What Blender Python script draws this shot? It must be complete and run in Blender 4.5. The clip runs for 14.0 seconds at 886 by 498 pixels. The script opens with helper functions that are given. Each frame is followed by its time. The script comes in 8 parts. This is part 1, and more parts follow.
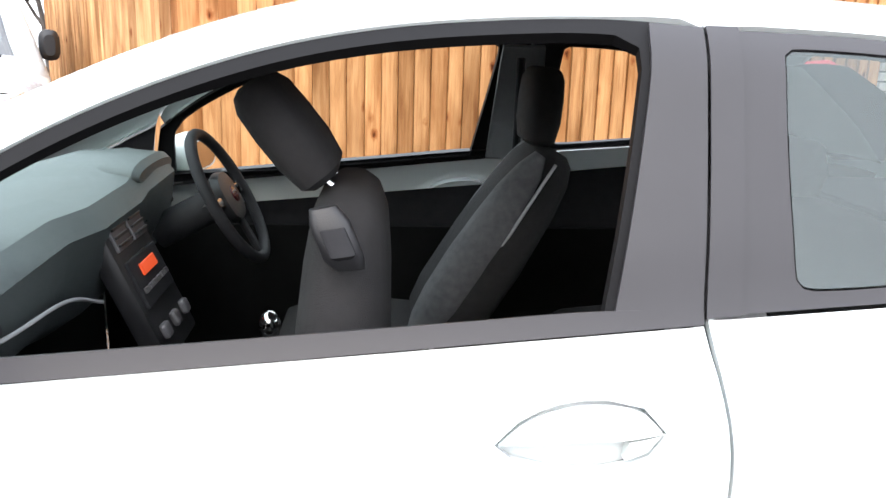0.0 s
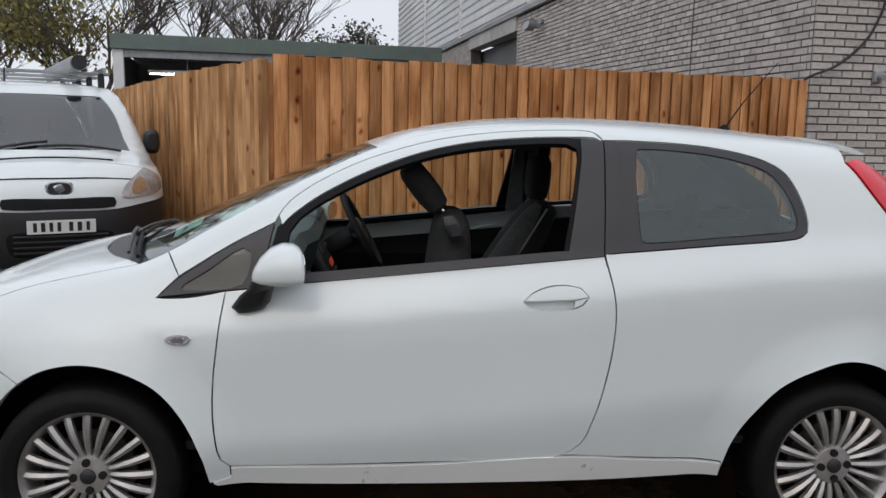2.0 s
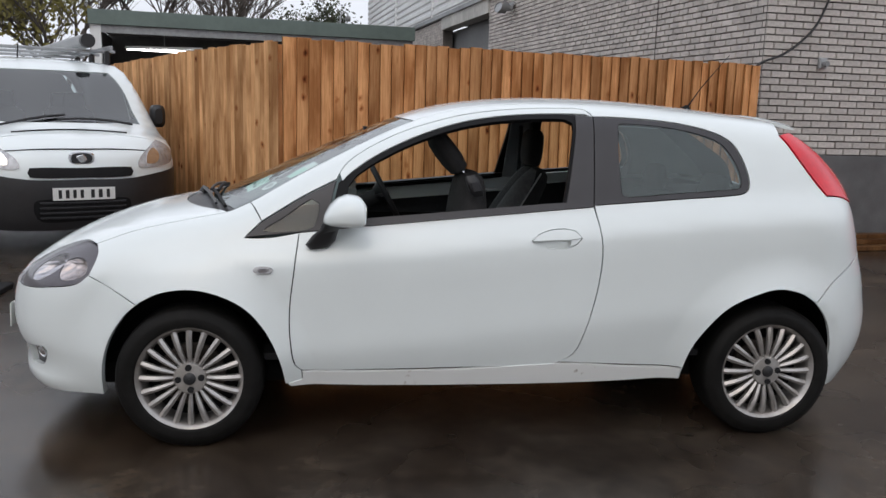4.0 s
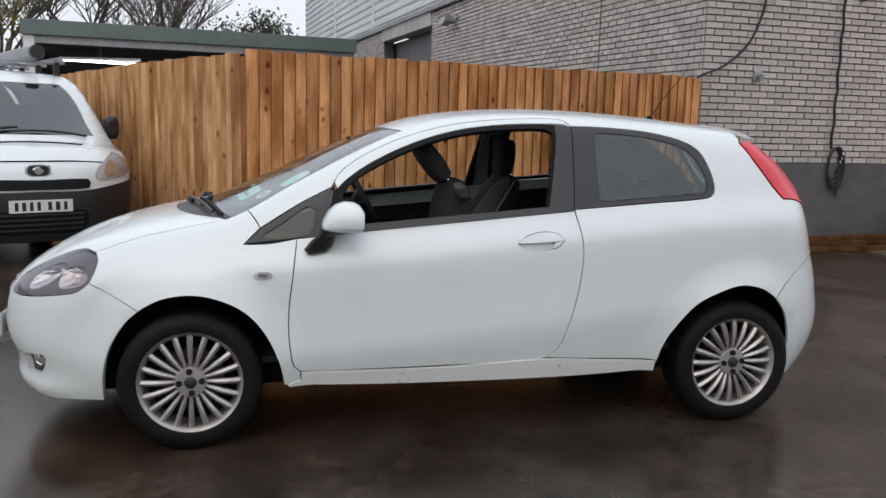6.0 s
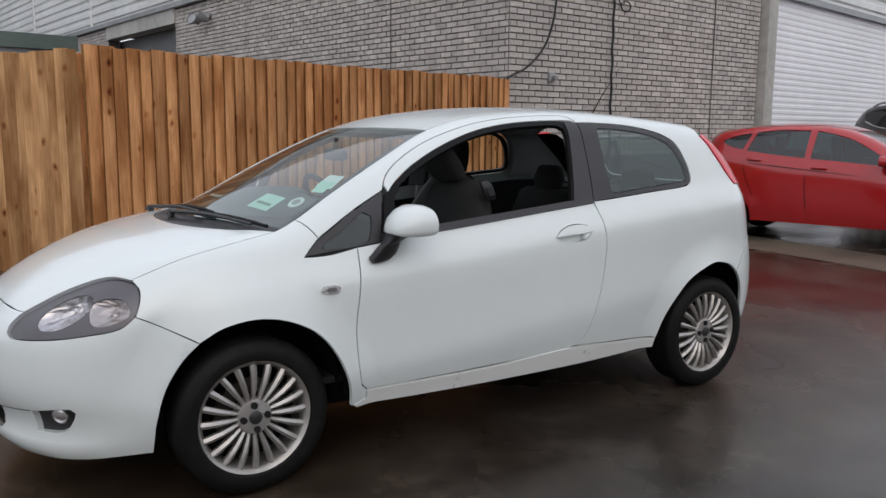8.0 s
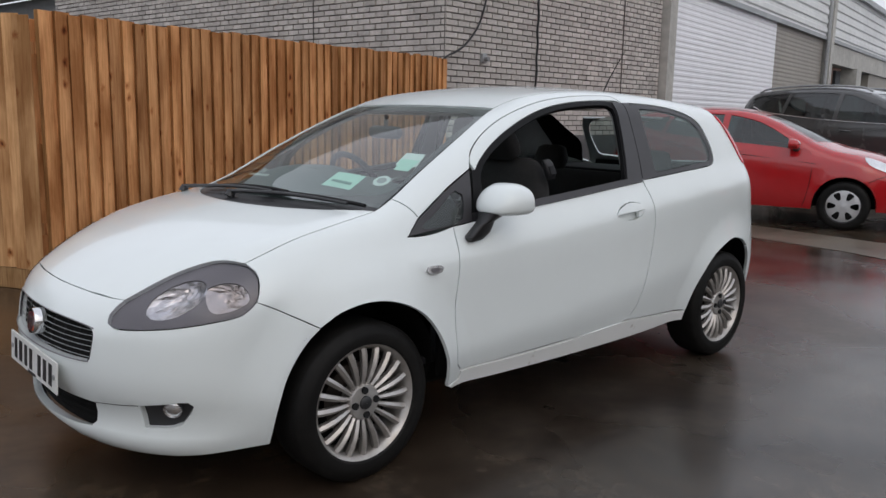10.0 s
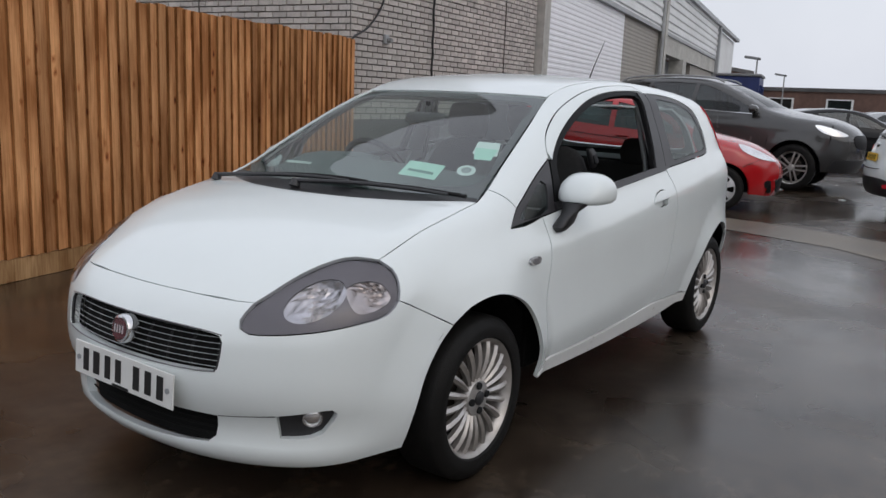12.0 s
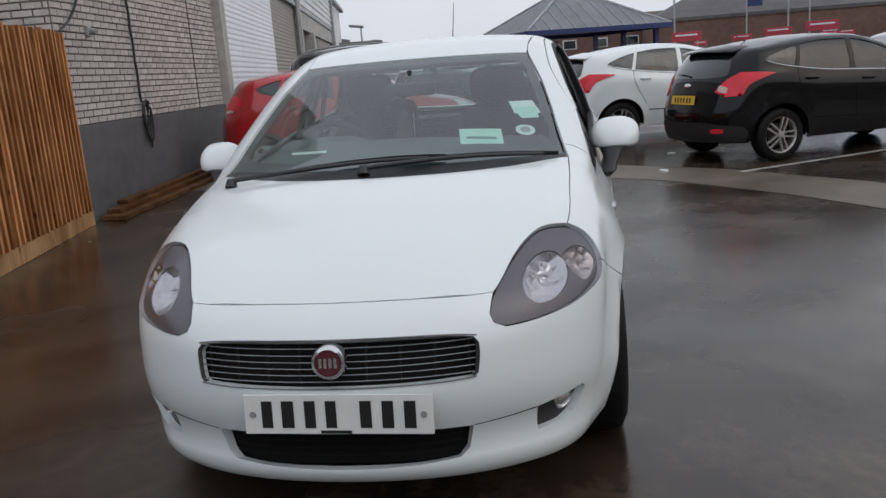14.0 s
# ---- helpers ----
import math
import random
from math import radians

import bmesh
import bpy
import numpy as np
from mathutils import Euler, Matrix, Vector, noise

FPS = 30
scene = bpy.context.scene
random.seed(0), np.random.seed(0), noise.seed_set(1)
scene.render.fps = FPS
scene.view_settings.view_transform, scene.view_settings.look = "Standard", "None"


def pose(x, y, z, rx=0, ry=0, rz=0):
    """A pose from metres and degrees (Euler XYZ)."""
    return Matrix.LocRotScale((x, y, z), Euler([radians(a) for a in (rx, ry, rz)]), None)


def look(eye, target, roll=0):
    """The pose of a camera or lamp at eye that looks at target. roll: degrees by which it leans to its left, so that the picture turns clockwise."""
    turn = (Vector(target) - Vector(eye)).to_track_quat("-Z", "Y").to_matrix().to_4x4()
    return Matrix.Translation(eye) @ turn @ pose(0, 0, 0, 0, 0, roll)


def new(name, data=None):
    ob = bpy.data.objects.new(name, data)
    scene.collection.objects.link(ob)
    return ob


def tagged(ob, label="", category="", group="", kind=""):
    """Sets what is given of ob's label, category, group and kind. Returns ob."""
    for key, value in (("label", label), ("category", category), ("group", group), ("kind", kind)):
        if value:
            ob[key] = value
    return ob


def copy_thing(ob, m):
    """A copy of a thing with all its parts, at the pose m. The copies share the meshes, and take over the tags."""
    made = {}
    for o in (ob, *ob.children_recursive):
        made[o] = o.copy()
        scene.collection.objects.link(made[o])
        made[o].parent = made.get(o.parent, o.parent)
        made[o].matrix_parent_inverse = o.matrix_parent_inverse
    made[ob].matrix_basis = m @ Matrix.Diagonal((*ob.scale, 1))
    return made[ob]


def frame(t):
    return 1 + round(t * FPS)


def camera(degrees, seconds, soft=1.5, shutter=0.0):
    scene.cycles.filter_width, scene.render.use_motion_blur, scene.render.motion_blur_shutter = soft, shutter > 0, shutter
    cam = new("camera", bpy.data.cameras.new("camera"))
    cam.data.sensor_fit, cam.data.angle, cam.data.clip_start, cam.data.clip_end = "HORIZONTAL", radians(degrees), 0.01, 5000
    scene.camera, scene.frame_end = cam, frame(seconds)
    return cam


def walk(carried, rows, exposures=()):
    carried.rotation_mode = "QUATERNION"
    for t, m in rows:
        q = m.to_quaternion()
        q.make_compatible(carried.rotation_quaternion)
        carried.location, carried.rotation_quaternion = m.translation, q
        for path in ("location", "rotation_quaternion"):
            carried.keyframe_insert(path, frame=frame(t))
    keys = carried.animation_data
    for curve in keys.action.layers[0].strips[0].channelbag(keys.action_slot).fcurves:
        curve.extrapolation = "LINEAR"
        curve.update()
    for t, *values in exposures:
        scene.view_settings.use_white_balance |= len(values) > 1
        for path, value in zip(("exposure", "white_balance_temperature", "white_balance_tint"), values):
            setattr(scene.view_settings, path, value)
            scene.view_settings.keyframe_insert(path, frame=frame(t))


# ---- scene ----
from mathutils.geometry import delaunay_2d_cdt

# camera and its walk
cam = camera(57.2, 14.0, soft=1.5)
PATH = [
    (0, (-0.015, -1.720, 1.370), (0.149, 0.211, 0.876), 1.8),
    (0.5, (-0.072, -2.136, 1.378), (0.13, -0.189, 0.965), 3.4),
    (1, (-0.115, -2.58, 1.394), (0.022, -0.622, 1.012), 1.2),
    (1.5, (-0.153, -2.979, 1.426), (-0.061, -1.01, 1.083), 0.2),
    (2, (-0.329, -3.323, 1.427), (-0.169, -1.351, 1.136), 1.1),
    (2.5, (-0.4, -3.617, 1.426), (-0.174, -1.652, 1.128), 0.8),
    (3, (-0.472, -3.843, 1.427), (-0.228, -1.886, 1.096), 1.7),
    (3.2, (-0.525, -3.918, 1.426), (-0.262, -1.964, 1.09), 1.8),
    (5.3, (-0.69, -4.147, 1.406), (-0.466, -2.19, 1.06), 1.3),
    (5.5, (-0.704, -4.186, 1.415), (-0.476, -2.229, 1.068), 1.3),
    (6, (-0.906, -4.18, 1.408), (-0.5, -2.246, 1.098), 1.5),
    (6.5, (-1.234, -4.088, 1.402), (-0.506, -2.24, 1.175), 2.1),
    (7, (-1.521, -3.912, 1.391), (-0.657, -2.118, 1.199), 1.2),
    (7.5, (-1.876, -3.742, 1.367), (-0.917, -1.997, 1.184), 1.9),
    (8, (-2.247, -3.572, 1.366), (-1.174, -1.91, 1.074), 0.4),
    (8.5, (-2.516, -3.367, 1.361), (-1.362, -1.77, 1.02), -2.5),
    (9, (-2.761, -3.186, 1.359), (-1.506, -1.668, 1.015), -1.2),
    (11.3, (-3.184, -2.665, 1.324), (-1.784, -1.279, 0.977), 3.2),
    (11.5, (-3.281, -2.554, 1.345), (-1.825, -1.23, 0.988), 3.3),
    (12, (-3.588, -2.2, 1.343), (-1.975, -1.076, 0.975), 2.4),
    (12.5, (-3.804, -1.811, 1.322), (-2.071, -0.899, 0.915), -0.9),
    (13, (-3.948, -1.375, 1.319), (-2.122, -0.667, 0.914), -1.3),
    (13.5, (-4.088, -0.944, 1.317), (-2.164, -0.579, 0.912), -2.4),
    (14, (-4.102, -0.579, 1.312), (-2.171, -0.288, 0.883), -4.4),
]
EXPOSURES = [(0.0, 1.95), (0.2, 1.45), (0.35, 0.95), (0.5, 0.55), (0.8, 0.15), (1.1, -0.05), (2.0, -0.08), (3.0, 0.03), (5.5, 0.12), (7.0, 0.03), (8.5, -0.05), (11.5, -0.13), (14.0, -0.19)]
walk(cam, [(t, look(eye, target, roll)) for t, eye, target, roll in PATH], EXPOSURES)

# overcast daylight: a clouded sky and one very soft sun
world = bpy.data.worlds.new("overcast_sky")
scene.world = world
world.use_nodes = True
wn, wl = world.node_tree.nodes, world.node_tree.links
wn.clear()
w_out = wn.new("ShaderNodeOutputWorld")
w_bg = wn.new("ShaderNodeBackground")
w_sky = wn.new("ShaderNodeTexSky")
w_sky.sky_type = "NISHITA"
w_sky.sun_disc = False
w_sky.sun_elevation, w_sky.sun_rotation = radians(38), radians(200)
w_sky.dust_density, w_sky.air_density, w_sky.ozone_density = 6.0, 1.5, 1.0
w_bw = wn.new("ShaderNodeRGBToBW")
w_mix = wn.new("ShaderNodeMix")
w_mix.data_type = "RGBA"
w_mix.inputs["Factor"].default_value = 0.86
w_coord = wn.new("ShaderNodeTexCoord")
w_cloud = wn.new("ShaderNodeTexNoise")
w_cloud.inputs["Scale"].default_value = 2.2
w_cloud.inputs["Detail"].default_value = 5
w_ramp = wn.new("ShaderNodeValToRGB")
w_ramp.color_ramp.elements[0].position, w_ramp.color_ramp.elements[0].color = 0.3, (6.8, 7.1, 7.9, 1)
w_ramp.color_ramp.elements[1].position, w_ramp.color_ramp.elements[1].color = 0.75, (8.5, 8.8, 9.6, 1)
wl.new(w_coord.outputs["Generated"], w_cloud.inputs["Vector"])
wl.new(w_cloud.outputs["Fac"], w_ramp.inputs["Fac"])
wl.new(w_sky.outputs["Color"], w_mix.inputs[6])
wl.new(w_ramp.outputs["Color"], w_mix.inputs[7])
# an overcast sky is brighter overhead than near the horizon
w_split = wn.new("ShaderNodeSeparateXYZ")
w_lift = wn.new("ShaderNodeMapRange")
w_lift.inputs["To Min"].default_value, w_lift.inputs["To Max"].default_value = 1.26, 1.36
w_gain = wn.new("ShaderNodeVectorMath")
w_gain.operation = "SCALE"
wl.new(w_coord.outputs["Generated"], w_split.inputs[0])
wl.new(w_split.outputs["Z"], w_lift.inputs["Value"])
wl.new(w_mix.outputs[2], w_gain.inputs[0])
wl.new(w_lift.outputs[0], w_gain.inputs["Scale"])
wl.new(w_gain.outputs[0], w_bg.inputs["Color"])
w_bg.inputs["Strength"].default_value = 0.098
wl.new(w_bg.outputs["Background"], w_out.inputs["Surface"])
sun_data = bpy.data.lights.new("sun", "SUN")
sun_data.energy, sun_data.angle, sun_data.color = 0.22, radians(40), (1.0, 0.99, 0.97)
sun = new("sun", sun_data)
sun.matrix_world = look((-6, -9, 14), (0, 0, 0))


# materials
def surface(name, base, rough=0.5, metal=0.0, var=0.12, scale=18.0, bump=0.0, bump_scale=120.0, coat=0.0, rough_var=0.08, tint=None, stretch=(1, 1, 1), island=False, objects=0.0):
    """A principled surface whose colour and roughness vary at two scales."""
    m = bpy.data.materials.new(name)
    m.use_nodes = True
    n, l = m.node_tree.nodes, m.node_tree.links
    b = n["Principled BSDF"]
    co = n.new("ShaderNodeTexCoord")
    mp = n.new("ShaderNodeMapping")
    mp.inputs["Scale"].default_value = stretch
    l.new(co.outputs["Object"], mp.inputs["Vector"])
    big, fine = n.new("ShaderNodeTexNoise"), n.new("ShaderNodeTexNoise")
    big.inputs["Scale"].default_value, fine.inputs["Scale"].default_value = scale * 0.12, scale
    big.inputs["Detail"].default_value = fine.inputs["Detail"].default_value = 6
    for t in (big, fine):
        l.new(mp.outputs["Vector"], t.inputs["Vector"])
    mixn = n.new("ShaderNodeMath")
    mixn.operation = "MULTIPLY_ADD"
    l.new(big.outputs["Fac"], mixn.inputs[0])
    mixn.inputs[1].default_value = 0.6
    half = n.new("ShaderNodeMath")
    half.operation = "MULTIPLY"
    half.inputs[1].default_value = 0.4
    l.new(fine.outputs["Fac"], half.inputs[0])
    l.new(half.outputs[0], mixn.inputs[2])
    ramp = n.new("ShaderNodeValToRGB")
    lo = tint if tint else tuple(c * (1 - 2 * var) for c in base)
    hi = tuple(min(1, c * (1 + var)) for c in base)
    ramp.color_ramp.elements[0].position, ramp.color_ramp.elements[1].position = 0.32, 0.66
    ramp.color_ramp.elements[0].color, ramp.color_ramp.elements[1].color = (*lo, 1), (*hi, 1)
    l.new(mixn.outputs[0], ramp.inputs["Fac"])
    colour = ramp.outputs["Color"]
    if island or objects:
        src = n.new("ShaderNodeNewGeometry").outputs["Random Per Island"] if island else n.new("ShaderNodeObjectInfo").outputs["Random"]
        mr = n.new("ShaderNodeMapRange")
        amount = objects if objects else 0.2
        mr.inputs["To Min"].default_value, mr.inputs["To Max"].default_value = 1 - amount, 1 + amount
        l.new(src, mr.inputs["Value"])
        mul = n.new("ShaderNodeMix")
        mul.data_type, mul.blend_type = "RGBA", "MULTIPLY"
        mul.inputs["Factor"].default_value = 1
        l.new(colour, mul.inputs[6])
        comb = n.new("ShaderNodeCombineColor")
        for k in range(3):
            l.new(mr.outputs[0], comb.inputs[k])
        l.new(comb.outputs[0], mul.inputs[7])
        colour = mul.outputs[2]
    l.new(colour, b.inputs["Base Color"])
    rr = n.new("ShaderNodeMapRange")
    rr.inputs["To Min"].default_value, rr.inputs["To Max"].default_value = max(0.02, rough - rough_var), min(1, rough + rough_var)
    l.new(mixn.outputs[0], rr.inputs["Value"])
    l.new(rr.outputs[0], b.inputs["Roughness"])
    b.inputs["Metallic"].default_value = metal
    b.inputs["Coat Weight"].default_value = coat
    b.inputs["Coat Roughness"].default_value = 0.04
    if bump:
        bt = n.new("ShaderNodeTexNoise")
        bt.inputs["Scale"].default_value, bt.inputs["Detail"].default_value = bump_scale, 4
        l.new(mp.outputs["Vector"], bt.inputs["Vector"])
        bn = n.new("ShaderNodeBump")
        bn.inputs["Strength"].default_value, bn.inputs["Distance"].default_value = bump, 0.01
        l.new(bt.outputs["Fac"], bn.inputs["Height"])
        l.new(bn.outputs["Normal"], b.inputs["Normal"])
    return m


def glass(name, tint, ior=1.5, rough=0.0):
    """A thin pane: it lets light through, and its gloss grows with the angle."""
    m = bpy.data.materials.new(name)
    m.use_nodes = True
    n, l = m.node_tree.nodes, m.node_tree.links
    n.clear()
    out, mix = n.new("ShaderNodeOutputMaterial"), n.new("ShaderNodeMixShader")
    tr, gl, fr = n.new("ShaderNodeBsdfTransparent"), n.new("ShaderNodeBsdfGlossy"), n.new("ShaderNodeLayerWeight")
    power, gain = n.new("ShaderNodeMath"), n.new("ShaderNodeMath")
    power.operation, gain.operation = "POWER", "MULTIPLY_ADD"
    straight = ((ior - 1) / (ior + 1)) ** 2
    power.inputs[1].default_value, gain.inputs[1].default_value, gain.inputs[2].default_value = 5.0, 1 - straight, straight
    tr.inputs["Color"].default_value = (*tint, 1)
    gl.inputs["Roughness"].default_value = rough
    l.new(fr.outputs["Facing"], power.inputs[0])
    l.new(power.outputs[0], gain.inputs[0])
    l.new(gain.outputs[0], mix.inputs[0])
    l.new(tr.outputs[0], mix.inputs[1])
    l.new(gl.outputs[0], mix.inputs[2])
    l.new(mix.outputs[0], out.inputs["Surface"])
    return m


def glow(name, colour, strength):
    m = bpy.data.materials.new(name)
    m.use_nodes = True
    b = m.node_tree.nodes["Principled BSDF"]
    b.inputs["Base Color"].default_value = (*colour, 1)
    b.inputs["Emission Color"].default_value = (*colour, 1)
    b.inputs["Emission Strength"].default_value = strength
    return m


M_WHITE = surface("white_paint", (0.752, 0.80, 0.80), 0.22, var=0.012, scale=6, coat=0.6, rough_var=0.03)
M_RED = surface("red_paint", (0.43, 0.009, 0.013), 0.2, var=0.05, scale=6, coat=0.8, rough_var=0.03)
M_GREY = surface("grey_metallic_paint", (0.060, 0.059, 0.059), 0.26, metal=0.35, var=0.06, scale=6, coat=0.8)
M_BLACK = surface("black_paint", (0.004, 0.004, 0.005), 0.12, var=0.1, scale=6, coat=0.2, rough_var=0.03)
M_SILVER = surface("silver_paint", (0.42, 0.43, 0.44), 0.25, metal=0.5, var=0.05, scale=6, coat=0.8)
M_BLUECAR = surface("blue_paint_car", (0.05, 0.09, 0.22), 0.25, var=0.05, scale=6, coat=0.8)
M_TRIM = surface("black_trim", (0.021, 0.021, 0.023), 0.42, var=0.12, scale=30, bump=0.08, bump_scale=400)
M_PILLAR = surface("satin_black_pillar", (0.038, 0.036, 0.040), 0.40, var=0.06, scale=12)
M_SEAL = surface("black_window_seal", (0.010, 0.010, 0.011), 0.6, var=0.1, scale=20)
M_RUBBER = surface("rubber", (0.016, 0.016, 0.017), 0.65, var=0.2, scale=40, bump=0.15, bump_scale=300)
M_TYRE = surface("tyre_rubber", (0.011, 0.0105, 0.010), 0.55, var=0.25, scale=22, bump=0.2, bump_scale=180)
M_DARK = surface("underbody_and_shade_black", (0.008, 0.008, 0.008), 0.85, var=0.2, scale=20)
M_ALLOY = surface("brushed_alloy", (0.49, 0.475, 0.465), 0.36, metal=0.7, var=0.1, scale=26, tint=(0.30, 0.27, 0.24), rough_var=0.1)
M_COVER = surface("silver_wheel_cover", (0.52, 0.52, 0.53), 0.35, metal=0.3, var=0.08, scale=20)
M_DISC = surface("brake_disc_iron", (0.07, 0.058, 0.05), 0.5, metal=0.6, var=0.3, scale=30)
M_CHROME = surface("chrome", (0.72, 0.72, 0.73), 0.1, metal=1.0, var=0.03, scale=20, rough_var=0.04)
M_GRILLE = surface("grille_black", (0.012, 0.012, 0.013), 0.5, var=0.15, scale=50)
M_BEZEL = surface("smoked_bezel", (0.165, 0.158, 0.168), 0.34, metal=0.2, var=0.1, scale=30)
M_REFLECT = surface("lamp_reflector", (0.80, 0.80, 0.81), 0.20, metal=0.95, var=0.1, scale=60, rough_var=0.08)
M_BEAM = surface("faceted_lamp_reflector", (0.70, 0.70, 0.71), 0.15, metal=0.95, var=0.15, scale=60, rough_var=0.08)
M_WARMBOWL = surface("warm_lamp_reflector", (0.62, 0.575, 0.555), 0.2, metal=0.9, var=0.15, scale=60, rough_var=0.1)
M_FLUTE = surface("fluted_lamp_glass", (0.55, 0.55, 0.56), 0.18, metal=0.6, var=0.25, scale=70, bump=0.5, bump_scale=90, stretch=(4, 4, 0.6))
M_AMBER = surface("amber_lens", (0.5, 0.16, 0.02), 0.15, var=0.1, coat=0.6)
M_TAIL = surface("red_tail_lens", (0.72, 0.022, 0.040), 0.2, var=0.08, scale=50, coat=0.1)
M_TAILW = surface("pale_tail_lens", (0.6, 0.45, 0.42), 0.15, var=0.08, scale=40, coat=0.8)
M_LENS = glass("headlamp_lens", (0.84, 0.83, 0.85), 1.5)
M_SCREEN = glass("windscreen_glass", (0.76, 0.88, 0.845), 2.35)
M_TINT = glass("tinted_side_glass", (0.50, 0.60, 0.58), 2.0)
M_CARGLASS = glass("parked_car_glass", (0.17, 0.23, 0.23), 1.9)
M_VANGLASS = glass("van_windscreen_glass", (0.42, 0.50, 0.49), 2.5)
M_QUARTER = glass("quarter_light_glass", (0.66, 0.75, 0.73), 1.8)
M_CLEAR = glass("clear_side_glass", (0.82, 0.88, 0.85), 1.5)
M_MIST = glass("misted_side_glass", (0.50, 0.58, 0.57), 1.8)
# breath on the inside of the pane: a thin pale film, thicker in patches
n_m, l_m = M_MIST.node_tree.nodes, M_MIST.node_tree.links
m_coord, m_tex, m_fac, m_film, m_blend = n_m.new("ShaderNodeTexCoord"), n_m.new("ShaderNodeTexNoise"), n_m.new("ShaderNodeMapRange"), n_m.new("ShaderNodeBsdfDiffuse"), n_m.new("ShaderNodeMixShader")
m_tex.inputs["Scale"].default_value, m_tex.inputs["Detail"].default_value = 6.0, 4.0
m_fac.inputs["To Min"].default_value, m_fac.inputs["To Max"].default_value = 0.26, 0.52
m_film.inputs["Color"].default_value = (0.15, 0.185, 0.185, 1)
l_m.new(m_coord.outputs["Object"], m_tex.inputs["Vector"])
l_m.new(m_tex.outputs["Fac"], m_fac.inputs["Value"])
l_m.new(m_fac.outputs[0], m_blend.inputs[0])
l_m.new(n_m["Mix Shader"].outputs[0], m_blend.inputs[1])
l_m.new(m_film.outputs[0], m_blend.inputs[2])
l_m.new(m_blend.outputs[0], n_m["Material Output"].inputs["Surface"])
M_FARGLASS = surface("car_window_glass", (0.016, 0.022, 0.022), 0.05, var=0.2, scale=3, rough_var=0.02, coat=0.5)
M_CLOTH = surface("black_seat_cloth", (0.024, 0.023, 0.024), 0.92, var=0.2, scale=60, bump=0.4, bump_scale=500)
M_CLOTHG = surface("grey_seat_cloth", (0.15, 0.15, 0.155), 0.92, var=0.18, scale=60, bump=0.4, bump_scale=450)
M_PIPING = surface("pale_piping", (0.45, 0.45, 0.46), 0.7, var=0.05)
M_DASH = surface("dashboard_plastic", (0.105, 0.125, 0.125), 0.5, var=0.1, scale=50, bump=0.25, bump_scale=600)
M_INNER = surface("interior_plastic", (0.030, 0.030, 0.033), 0.6, var=0.15, scale=30, bump=0.1, bump_scale=400)
M_LINER = surface("pale_roof_lining", (0.36, 0.36, 0.35), 0.95, var=0.08, scale=40)
M_PALEINT = surface("pale_pillar_trim", (0.30, 0.31, 0.31), 0.6, var=0.06)
M_RADIO = glow("red_radio_display", (0.6, 0.07, 0.02), 0.25)
M_PAPER = surface("pale_green_paper", (0.52, 0.78, 0.68), 0.7, var=0.05, scale=20)
M_PAPERW = surface("white_paper", (0.75, 0.80, 0.78), 0.7, var=0.05, scale=20)
M_STICK = surface("sticker_print", (0.16, 0.30, 0.26), 0.7, var=0.1)
M_PLATE = surface("white_plate", (0.74, 0.74, 0.72), 0.35, var=0.06, scale=14)
M_PLATEY = surface("yellow_plate", (0.72, 0.45, 0.03), 0.35, var=0.06, scale=14)
M_INK = surface("black_ink", (0.01, 0.01, 0.01), 0.5)
M_BADGE = surface("badge_maroon", (0.09, 0.010, 0.018), 0.25, coat=0.6)
for m_dull in (M_SEAL, M_TYRE, M_DARK, M_RUBBER, M_GRILLE, M_INNER):
    m_dull.node_tree.nodes["Principled BSDF"].inputs["Specular IOR Level"].default_value = 0.15
M_BLACK.node_tree.nodes["Principled BSDF"].inputs["Specular IOR Level"].default_value = 0.25
# paint with mud and stone chips: the low values of the noise are the dirt
M_SCUFF = surface("muddy_white_paint", (0.76, 0.77, 0.76), 0.35, var=0.02, scale=34, tint=(0.30, 0.26, 0.22), coat=0.3)
for m_node in M_SCUFF.node_tree.nodes:
    if m_node.type == "VALTORGB":
        m_node.color_ramp.elements[0].position, m_node.color_ramp.elements[1].position = 0.31, 0.37


# building blocks
def mesh_object(name, verts, faces, material, parent=None, label="", smooth=False):
    me = bpy.data.meshes.new(name)
    me.from_pydata([tuple(v) for v in verts], [], faces)
    me.materials.append(material)
    if smooth:
        me.polygons.foreach_set("use_smooth", [True] * len(me.polygons))
    ob = new(name, me)
    ob.parent = parent
    if label:
        ob["label"] = label
    return ob


def part(name, bm, material, parent=None, label="", smooth=False):
    """Links a bmesh as one mesh object under a thing or a part."""
    me = bpy.data.meshes.new(name)
    bm.normal_update()
    bm.to_mesh(me)
    bm.free()
    me.materials.append(material)
    if smooth:
        me.polygons.foreach_set("use_smooth", [True] * len(me.polygons))
        me.set_sharp_from_angle(angle=radians(38))
    ob = new(name, me)
    ob.parent = parent
    if label:
        ob["label"] = label
    return ob


def empty(name, m=None, label="", category="", group="", kind=""):
    ob = new(name)
    if m is not None:
        ob.matrix_world = m
    return tagged(ob, label, category, group, kind)


def add_box(bm, size, at=(0, 0, 0), turn=(0, 0, 0), bevel=0.0, segments=2):
    """A box, its edges rounded if bevel is given."""
    made = bmesh.ops.create_cube(bm, size=1.0, matrix=pose(*at, *turn) @ Matrix.Diagonal((*size, 1)))
    if bevel:
        edges = list({e for v in made["verts"] for e in v.link_edges})
        bmesh.ops.bevel(bm, geom=edges, offset=bevel, segments=segments, profile=0.5, affect="EDGES")
    return bm


